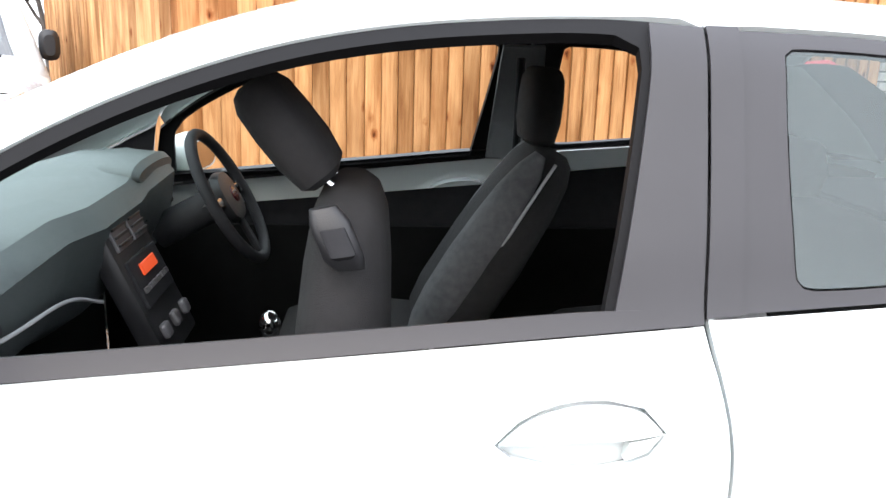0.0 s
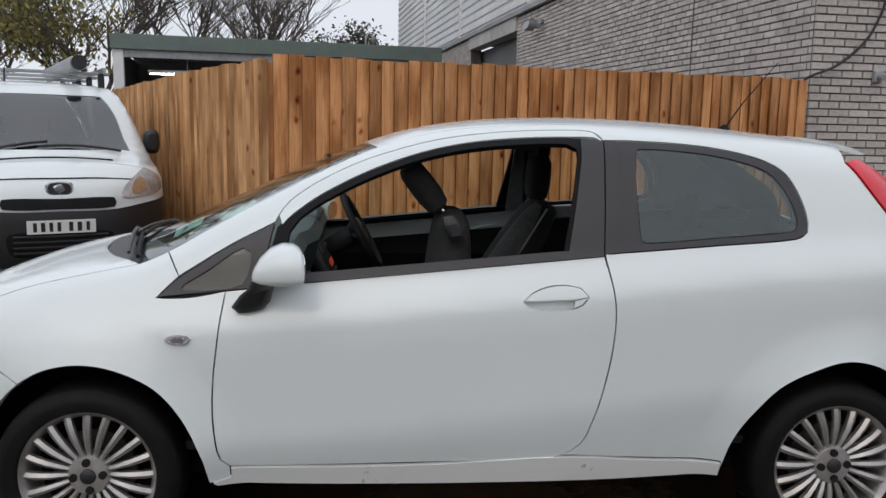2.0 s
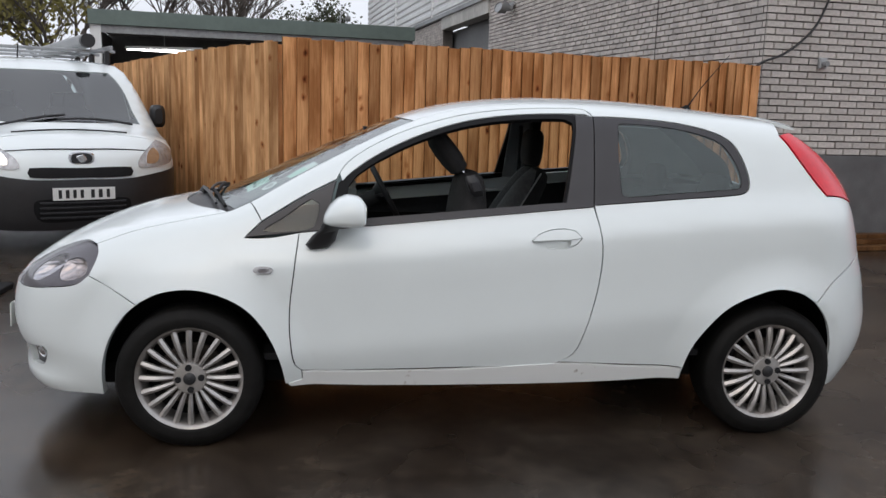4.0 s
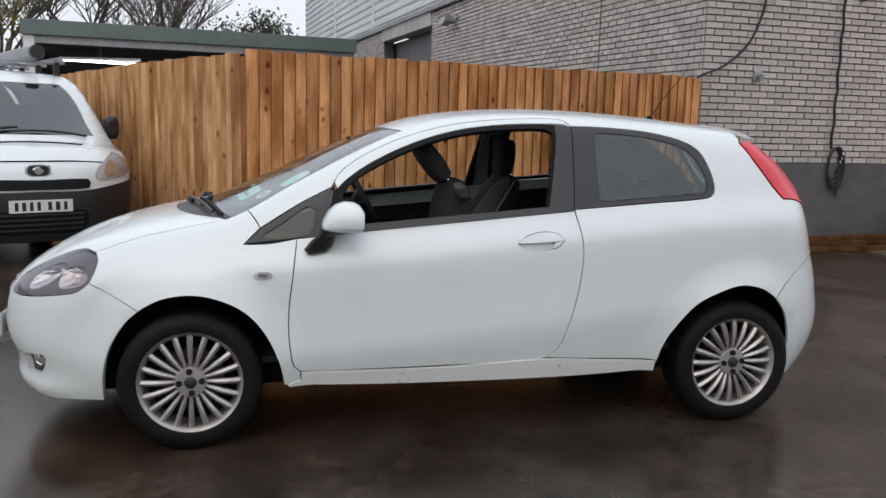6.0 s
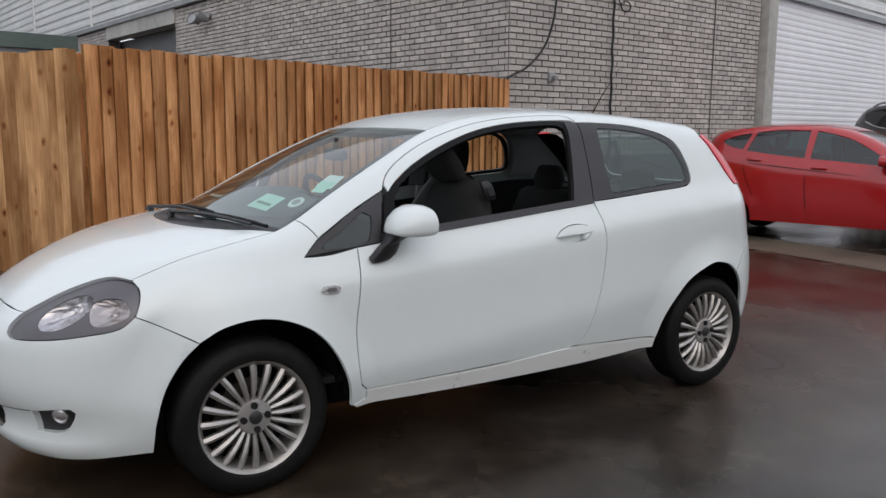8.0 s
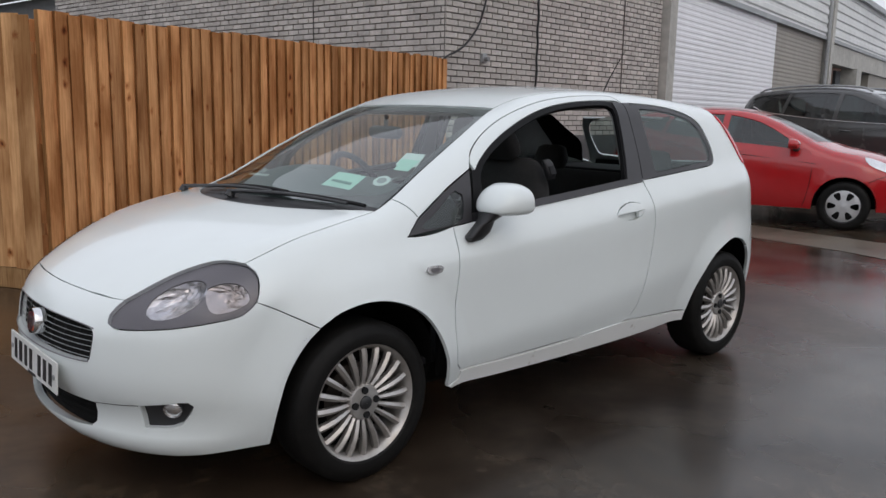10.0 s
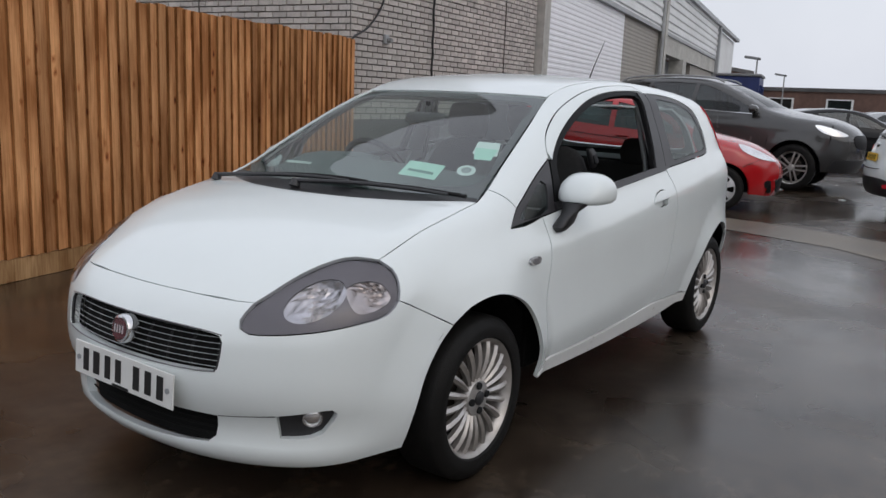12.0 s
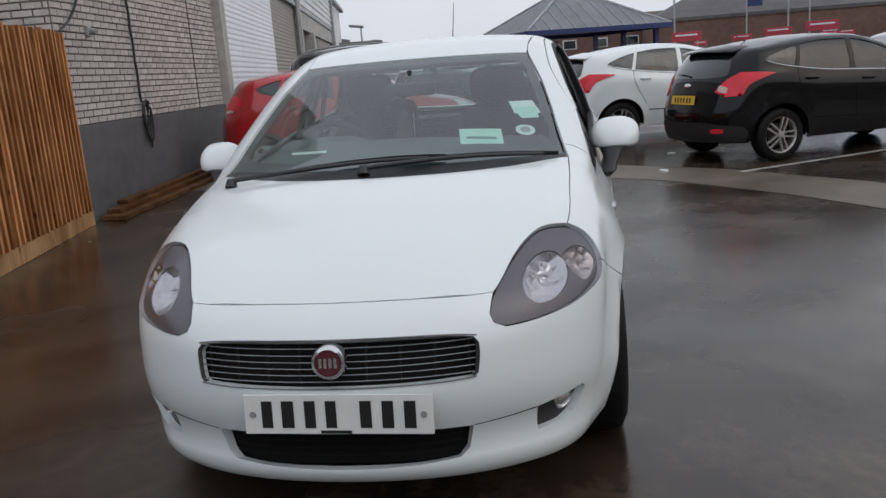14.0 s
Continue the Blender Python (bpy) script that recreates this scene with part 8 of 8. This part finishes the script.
lay_on(van, H_VAN, "nose", "lower_grille", twin([("f", 0.0, 0.52), ("f", -0.38, 0.52), ("f", -0.40, 0.40), ("f", -0.34, 0.33), ("f", 0.0, 0.33)]), M_GRILLE, both=False, lift=0.016)
for k in range(4):
    p = H_VAN.points([("f", y, 0.36 + 0.045 * k) for y in np.linspace(-0.36, 0.36, 9)])
    part("grille_bar", add_tube(bmesh.new(), [Vector(q) + Vector((-0.02, 0, 0)) for q in p], 0.010, 6), M_TRIM, van)
lay_on(van, H_VAN, "nose", "headlamp", [("f", -0.50, 0.80), ("f", -0.62, 0.79), ("s", -2.06, 0.84), ("s", -1.98, 0.94), ("s", -1.97, 1.02), ("f", -0.74, 1.03), ("f", -0.62, 0.96), ("f", -0.52, 0.88)], M_FLUTE, "large clear headlamp", 0.008)
lay_on(van, H_VAN, "nose", "headlamp_bowl", [("f", -0.58, 0.83), ("f", -0.68, 0.83), ("f", -0.72, 0.90), ("f", -0.68, 0.96), ("f", -0.60, 0.91)], M_REFLECT, "headlamp reflector", 0.012)
p = H_VAN.points([("f", 0.0, 0.885)])[0]
bd = part("badge", loft([((p[0] - 0.005, 0, 0.885), (0, 0.11, 0), (0, 0, 0.065)), ((p[0] - 0.02, 0, 0.885), (0, 0.10, 0), (0, 0, 0.055))], 16, 3), M_CHROME, van, "chrome shield badge")
part("badge_face", loft([((p[0] - 0.0205, 0, 0.885), (0, 0.088, 0), (0, 0, 0.047)), ((p[0] - 0.023, 0, 0.885), (0, 0.086, 0), (0, 0, 0.045))], 16, 3), M_TRIM, bd)
part("emblem", loft([((p[0] - 0.024, 0, 0.885), (0, 0.048, 0.012), (0, -0.012, 0.038)), ((p[0] - 0.029, 0, 0.885), (0, 0.042, 0.010), (0, -0.010, 0.032))], 8, 1.3), M_CHROME, bd)
plate_bars("number_plate", van, Matrix.Translation((-2.425, 0.0, 0.575)) @ pose(0, 0, 0, 0, 0, -90), M_PLATE, [(-0.20, 0.045), (-0.14, 0.05), (-0.08, 0.045), (-0.02, 0.045), (0.07, 0.05), (0.135, 0.055), (0.2, 0.045)])
seam(van, H_VAN, [("t", -2.20, 0.60), ("t", -2.26, 0.3), ("t", -2.28, 0.0), ("t", -2.26, -0.3), ("t", -2.20, -0.60)], 0.006, False)
part("scuttle_slot", add_tube(bmesh.new(), [Vector(q) for q in H_VAN.points([("t", -1.88, y) for y in np.linspace(-0.5, 0.5, 9)])], 0.012, 6), M_DARK, van)
for a, b in ((0.08, -0.62), (0.66, 0.0)):
    part("wiper", add_tube(bmesh.new(), [Vector(q) + Vector((0, 0, 0.02)) for q in H_VAN.points([("t", -1.68 + 0.018 * k, a + (b - a) * k / 4) for k in range(5)])], 0.012, 6), M_TRIM, van, "black wiper")
for s in (-1, 1):
    mm = part("door_mirror", loft([((-1.22, s * 0.985, 1.25), (0, 0.04, 0), (0, 0, 0.08)), ((-1.18, s * 0.99, 1.25), (0, 0.075, 0), (0, 0, 0.12)), ((-1.08, s * 0.99, 1.25), (0, 0.075, 0), (0, 0, 0.12)), ((-1.05, s * 0.99, 1.25), (0, 0.065, 0), (0, 0, 0.11))], 16, 3), M_TRIM, van, "black door mirror", smooth=True)
    part("mirror_arm", box((0.06, 0.14, 0.05), (-1.14, s * 0.92, 1.17)), M_TRIM, mm)
rack = part("roof_rack", box((0.05, 1.50, 0.035), (-0.35, 0, 1.935), (0, 0, 0), 0.01), M_STEELG, van, "grey roof rack bars")
for x in (0.5, 1.4):
    part("rack_bar", box((0.05, 1.50, 0.035), (x, 0, 1.935), (0, 0, 0), 0.01), M_STEELG, rack)
for s in (-1, 1):
    part("rack_rail", box((2.4, 0.035, 0.05), (0.6, s * 0.66, 1.965), (0, 0, 0), 0.01), M_STEELG, rack)
    for x in (-0.35, 0.5, 1.4):
        part("rack_foot", box((0.08, 0.06, 0.16), (x, s * 0.66, 1.86), (0, 0, 0), 0.015), M_TRIM, rack)
part("pipe_carrier", box((2.6, 0.16, 0.13), (0.75, -0.42, 2.03), (0, 0, 0), 0.03), M_STEELG, rack, "grey pipe carrier on the rack")
part("carrier_cap", add_cyl(bmesh.new(), 0.075, 0.10, (-0.58, -0.42, 2.03), (0, 90, 0), 20), M_TRIM, rack)
part("roof_aerial", add_tube(bmesh.new(), [(-0.45, 0.25, 1.82), (-0.55, 0.25, 1.95)], 0.008, 6), M_TRIM, van)
place(van, -4.01, 5.72, -63.4)


# trees
def make_tree(label, at, height, spread, leaves, leaf_material, seed, bare=True):
    """A tapered trunk that forks into limbs and twigs; leaves are small cards scattered round the twig ends."""
    rnd = random.Random(seed)
    tree = empty("tree", pose(*at, 0), label, "tree", "trees behind the yard")
    wood_bm, tips = bmesh.new(), []

    def grow(p, d, length, r, level):
        pts, q, dd = [p], p.copy(), d.copy()
        n = 4 if level < 2 else 3
        for _ in range(n):
            dd = (dd + Vector((rnd.uniform(-1, 1), rnd.uniform(-1, 1), rnd.uniform(-0.3, 0.6))) * 0.16).normalized()
            q = q + dd * (length / n)
            pts.append(q)
        add_tube(wood_bm, pts, r, 6 if level < 2 else 4, r * 0.55)
        if level >= 4:
            tips.extend(pts[1:])
            return
        for k in range(rnd.choice((4, 5)) if level else 5):
            a = rnd.uniform(0, 2 * math.pi)
            side = Vector((math.cos(a), math.sin(a), rnd.uniform(0.1, 0.9))).normalized()
            nd = (dd * 0.65 + side * spread).normalized()
            start = pts[rnd.choice((2, 3)) if level < 2 else rnd.choice((1, 2, 3))] if k else pts[-1]
            grow(start.copy(), nd, length * rnd.uniform(0.58, 0.78), r * 0.52, level + 1)

    grow(Vector((0, 0, 0)), Vector((0, 0, 1)), height * 0.38, height * 0.0145, 0)
    part("trunk", wood_bm, M_BARK, tree, "grey-brown trunk and bare branches")
    if leaves:
        v, f = [], []
        for _ in range(leaves):
            c = rnd.choice(tips) + Vector((rnd.gauss(0, 0.28), rnd.gauss(0, 0.28), rnd.gauss(0, 0.24)))
            m = Euler((rnd.uniform(0, 6.3), rnd.uniform(0, 6.3), 0)).to_matrix()
            s = rnd.uniform(0.05, 0.13)
            k = len(v)
            v += [c + m @ Vector(q) * s for q in ((-1, 0, 0), (0, -0.55, 0.15), (1, 0, 0), (0, 0.55, 0.15))]
            f.append((k, k + 1, k + 2, k + 3))
        mesh_object("crown", v, f, leaf_material, tree, "thin leafy crown")
    return tree


make_tree("small leafy tree with yellow-green autumn leaves", (-9.2, 22.5), 7.5, 0.75, 2000, M_LEAF, 3)
make_tree("small leafy tree with yellow-green autumn leaves", (-12.5, 25.0), 8.0, 0.75, 2000, M_LEAF, 4)
for k, (x, y, h) in enumerate(((-13.5, 36, 12), (-10.0, 40, 13), (-7.0, 37, 12), (-7.6, 47, 13.5), (-7.2, 45, 10.5), (-17, 34, 12), (-21, 30, 11))):
    make_tree("tall bare winter tree with fine grey twigs", (x, y), h, 0.62, 0, M_LEAFD, 20 + k)
make_tree("dark ivy-clad treetop behind the yard", (-2.75, 41), 7.9, 0.5, 5200, M_LEAFD, 41)

# canopy on blue posts
canopy = empty("canopy", pose(50, -1.45, 0, 0, 0, 24), "open pavilion with a grey pyramid roof on blue posts", "canopy")
bm = bmesh.new()
E_, Z_ = 4.65, 3.05
apex = bm.verts.new((0, 0, 5.75))
ring = [bm.verts.new(p) for p in ((-E_, -E_, Z_), (E_, -E_, Z_), (E_, E_, Z_), (-E_, E_, Z_))]
for k in range(4):
    bm.faces.new((ring[k], ring[(k + 1) % 4], apex))
bm.faces.new(ring[::-1])
roof_ob = part("roof", bm, M_SLATE, canopy, "grey ribbed metal pyramid roof")
for k in range(4):
    a, b = Vector(((-E_, -E_), (E_, -E_), (E_, E_), (-E_, E_))[k]).to_3d(), Vector(((E_, -E_), (E_, E_), (-E_, E_), (-E_, -E_))[k]).to_3d()
    a.z = b.z = Z_ + 0.02
    part("hip", add_tube(bmesh.new(), [a, (0, 0, 5.77)], 0.09, 6), M_STEELG, roof_ob)
    for j in range(1, 12):
        q = a.lerp(b, j / 12)
        d = 1 - abs(j / 6 - 1)
        part("seam", add_tube(bmesh.new(), [q, q + (Vector((0, 0, 5.75)) - (a + b) / 2) * d], 0.035, 4), M_STEELG, roof_ob)
    part("eaves_beam", box(((b - a).length, 0.2, 0.28), ((a + b) / 2 + Vector((0, 0, -0.12))), (0, 0, 90 * k)), M_BLUE, canopy, "blue eaves beam")
for x in (-4.0, 0, 4.0):
    for y in (-4.0, 4.0):
        part("post", box((0.28, 0.28, 3.0), (x, y, 1.5), (0, 0, 0), 0.02), M_BLUE, canopy, "blue post")
cab = tagged(part("pavilion_sign", box((0.1, 4.5, 0.8), (54, 2.2, 2.2)), M_CLAD), "white sign board inside the pavilion", "sign")
part("sign_leg", box((0.1, 4.2, 1.85), (54.02, 2.2, 0.92)), M_BLUE, cab)


# distant buildings
def far_block(label, x, y, sx, sy, h, windows, roof_h=0.0, turn=0):
    b = empty("far_building", pose(x, y, 0, 0, 0, turn), label, "building", "far buildings")
    part("wall", box((sx, sy, h), (0, 0, h / 2)), M_FARBRICK, b, "brown brick walls")
    part("parapet", box((sx + 0.3, sy + 0.3, 0.35), (0, 0, h + 0.1)), M_FARROOF, b)
    if roof_h:
        bm = bmesh.new()
        v = [bm.verts.new(p) for p in ((-sx / 2, -sy / 2, h + 0.2), (sx / 2, -sy / 2, h + 0.2), (sx / 2, sy / 2, h + 0.2), (-sx / 2, sy / 2, h + 0.2), (0, -sy / 2 * 0.7, h + roof_h), (0, sy / 2 * 0.7, h + roof_h))]
        for q in ((0, 1, 4), (2, 3, 5), (1, 2, 5, 4), (3, 0, 4, 5), (3, 2, 1, 0)):
            bm.faces.new([v[i] for i in q])
        part("roof", bm, M_FARROOF, b, "grey pitched roof")
    for k in range(windows):
        yy = -sy / 2 + sy * (k + 0.5) / windows
        w = part("window", box((0.12, sy / windows * 0.45, 1.1), (-sx / 2 - 0.02, yy, h * 0.62)), M_CLAD, b, "pale window")
        part("pane", box((0.05, sy / windows * 0.38, 0.9), (-sx / 2 - 0.09, yy, h * 0.62)), M_FARGLASS, w)
    return b


far_block("long low brown brick building with pale windows", 84, 12, 8, 26, 3.3, 5)
far_block("brown brick works with a pitched roof", 96, -26, 14, 30, 4.6, 0, 2.6)
far_block("brown brick building behind the sales lot", 88, -52, 12, 28, 4.2, 4, 1.8)
far_block("brown brick building with a flat roof", 104, -8, 12, 22, 5.0, 6, 1.5)
far_block("grey far shed with plain walls", 70, 26, 30, 9, 5.0, 0)
for x, y, h in ((97, -21, 10.5), (100, -29, 11.5), (92, -46, 8)):
    st = tagged(part("chimney_stack", add_tube(bmesh.new(), [(x, y, 0), (x, y, h)], 0.55, 12, 0.42), M_FARBRICK), "tall brown brick chimney stack", "chimney", "chimneys")
for x, y, h in ((49.6, 11.8, 4.5), (69.5, 14.7, 4.3), (60, -9.5, 8.0), (58, -17.0, 7.0)):
    lp = empty("lamp_post", pose(x, y, 0), "grey street lamp post", "lamp post", "lamp posts")
    part("post", add_tube(bmesh.new(), [(0, 0, 0), (0, 0, h)], 0.08, 8, 0.05), M_STEELG, lp)
    part("lantern", box((0.5, 0.9, 0.16), (0, 0.3, h), (8, 0, 0), 0.04), M_SHUTTER, lp)
for x, y, h, c in ((54.4, -13.4, 6.6, M_BLUE), (53.4, -17.1, 6.8, M_BLUE), (46, 3.2, 3.1, M_BLUE)):
    bn = empty("banner_flag", pose(x, y, 0), "tall blue sales banner on a pole", "banner", "banners")
    part("pole", add_tube(bmesh.new(), [(0, 0, 0), (0, 0, h)], 0.05, 8), M_STEELG, bn)
    part("cloth", box((0.04, 1.0, 2.6), (0, -0.5, h - 1.4), (0, 0, 0), 0.01), c, bn)
skip = empty("blue_container", pose(31.7, 7.7, 0, 0, 0, 11), "blue steel container beside the building", "container")
part("body", box((2.6, 1.7, 2.65), (0, 0, 1.325), (0, 0, 0), 0.03), M_BLUE, skip)
for k in range(5):
    part("rib", box((0.06, 0.06, 2.0), (-1.1 + 0.55 * k, -0.87, 1.32)), M_BLUE, skip)
part("lid", box((2.7, 1.8, 0.1), (0, 0, 2.70), (0, 0, 0), 0.02), M_SHUTTER, skip)
v, f = [], []
for k, (r, y) in enumerate(((1.25, -1.9), (1.25, 0.05), (1.18, 0.05), (1.18, -1.9))):
    v += [(22.3 - r, y, 0.0)] + [(22.3 + r * math.cos(a), y, 1.25 + r * math.sin(a)) for a in np.linspace(math.pi, 0, 19)] + [(22.3 + r, y, 0.0)]
for k in range(4):
    f += [(21 * k + i, 21 * k + i + 1, 21 * ((k + 1) % 4) + i + 1, 21 * ((k + 1) % 4) + i) for i in range(20)]
tagged(mesh_object("arched_hood", v, f, M_STEELG), "grey arched metal entrance hood on the far wall", "canopy").matrix_world = BLY

# rows of cars for sale, with red roof signs
H_FAR = Hull(
    width=curve((-2.2, 0.62), (-1.8, 0.76), (-1.0, 0.86), (0.9, 0.87), (1.6, 0.82), (2.1, 0.72)),
    belt=curve((-2.1, 0.80), (-0.9, 0.93), (0.8, 1.03), (1.8, 1.10)), **TUCK,
    top=curve((-2.3, 0.62), (-1.9, 0.82), (-1.4, 0.95), (-1.05, 1.02), (-0.7, 1.17), (-0.25, 1.36), (0.1, 1.44), (0.5, 1.47), (1.0, 1.45), (1.5, 1.37), (1.9, 1.28)),
    crown=curve((-2.2, 0.12), (-0.9, 0.05), (1.8, 0.1)), sweep=curve((-1.5, 0.0), (-1.0, 0.3), (0.1, 0.0), (1.9, 0.0)),
    nose=curve((0.15, -1.98), (0.35, -2.08), (0.6, -2.08), (0.8, -1.96), (0.95, -1.6)), nose_plan=(0.4, 0.3),
    tail=curve((0.15, 1.90), (0.4, 2.0), (0.7, 1.99), (1.0, 1.9), (1.3, 1.72)), tail_plan=(0.2, 0.3),
    arches=[(-1.28, 0.31, 0.36), (1.28, 0.31, 0.36)], flare=[0.015, 0.015])
far_windows = [[("s", -0.68, 0.97, "c"), ("s", -0.2, 1.24), ("s", 0.24, 1.36, "c"), ("s", 0.28, 1.02, "c")], [("s", 0.35, 1.03, "c"), ("s", 0.31, 1.37, "c"), ("s", 0.95, 1.34, "c"), ("s", 1.25, 1.12, "c")]]
firsts = []
for paint, label in ((M_SILVER, "silver hatchback in a row of cars for sale"), (M_BLACK, "black hatchback in a row of cars for sale"), (M_BLUECAR, "dark blue hatchback in a row of cars for sale")):
    c = parked_car("sale_car", label, H_FAR, paint, -1.72, 1.72, 0.25, far_windows, [("t", -1.0, 0.0), ("t", -0.82, -0.58, "c"), ("t", -0.2, -0.48, "c"), ("t", -0.25, 0.0)], None, (0.31, 0.19, 0.21, 0.74), "steel", "cars for sale", far=True)
    lay_on(c, H_FAR, "nose", "headlamp", [("s", -1.85, 0.74), ("s", -1.6, 0.86), ("s", -1.5, 0.82), ("s", -1.75, 0.70)], M_REFLECT)
    lay_on(c, H_FAR, "tail", "tail_lamp", [("s", 1.62, 1.02), ("s", 1.78, 1.0), ("s", 1.82, 0.86), ("s", 1.68, 0.88)], M_TAIL)
    firsts.append(c)
spots = [(20.3, -4.3, 118), (23.6, -7.6, 118), (19.2, -7.6, 118), (22.3, -11.5, 118), (27.5, -3.6, 110), (26.0, -14.5, 118), (28.5, -10.5, 118), (33, -8.5, 118), (37, -6.5, 115), (31, -15, 118), (36, -13, 118), (41, -11, 118), (46, -9, 118), (40, -19, 118), (46, -17, 118), (52, -15, 118), (21, 1.6, 110), (27, 3.2, 110), (33, 1.5, 100), (38, 2.6, 95), (43, 5.5, 95)]
rnd = random.Random(7)
for k, (x, y, a) in enumerate(spots):
    c = firsts[k] if k < 3 else copy_thing(firsts[k % 3], pose(x, y, 0, 0, 0, a))
    c.matrix_world = pose(x, y, 0, 0, 0, a + rnd.uniform(-4, 4))
    if k < 4 or (y < -8 and k % 5 != 1):
        sg = tagged(part("roof_sign", box((0.05, 0.80, 0.25), (0, 0, 0.29), (0, 0, 0), 0.01), M_SIGN), "red sale sign standing on a car roof", "sign", "roof signs")
        sg.matrix_world = pose(x, y, 1.425, 0, 0, 164)
        for q in (-0.3, 0.3):
            part("sign_leg", box((0.03, 0.03, 0.22), (0, q, 0.09)), M_STEELG, sg)
        part("sign_bar", box((0.004, 0.60, 0.045), (0.028, 0, 0.33)), M_CLAD, sg)
        part("sign_bar", box((0.004, 0.60, 0.045), (-0.028, 0, 0.33)), M_CLAD, sg)
# litter on the tarmac
for x, y in ((10.3, -0.05), (6.9, -2.05), (5.3, -1.75)):
    tagged(part("litter", box((0.10, 0.06, 0.03), (x, y, 0.015), (0, 0, 40 * x), 0.008), M_PAPERW), "small scrap of pale litter on wet ground", "litter", "litter scraps")
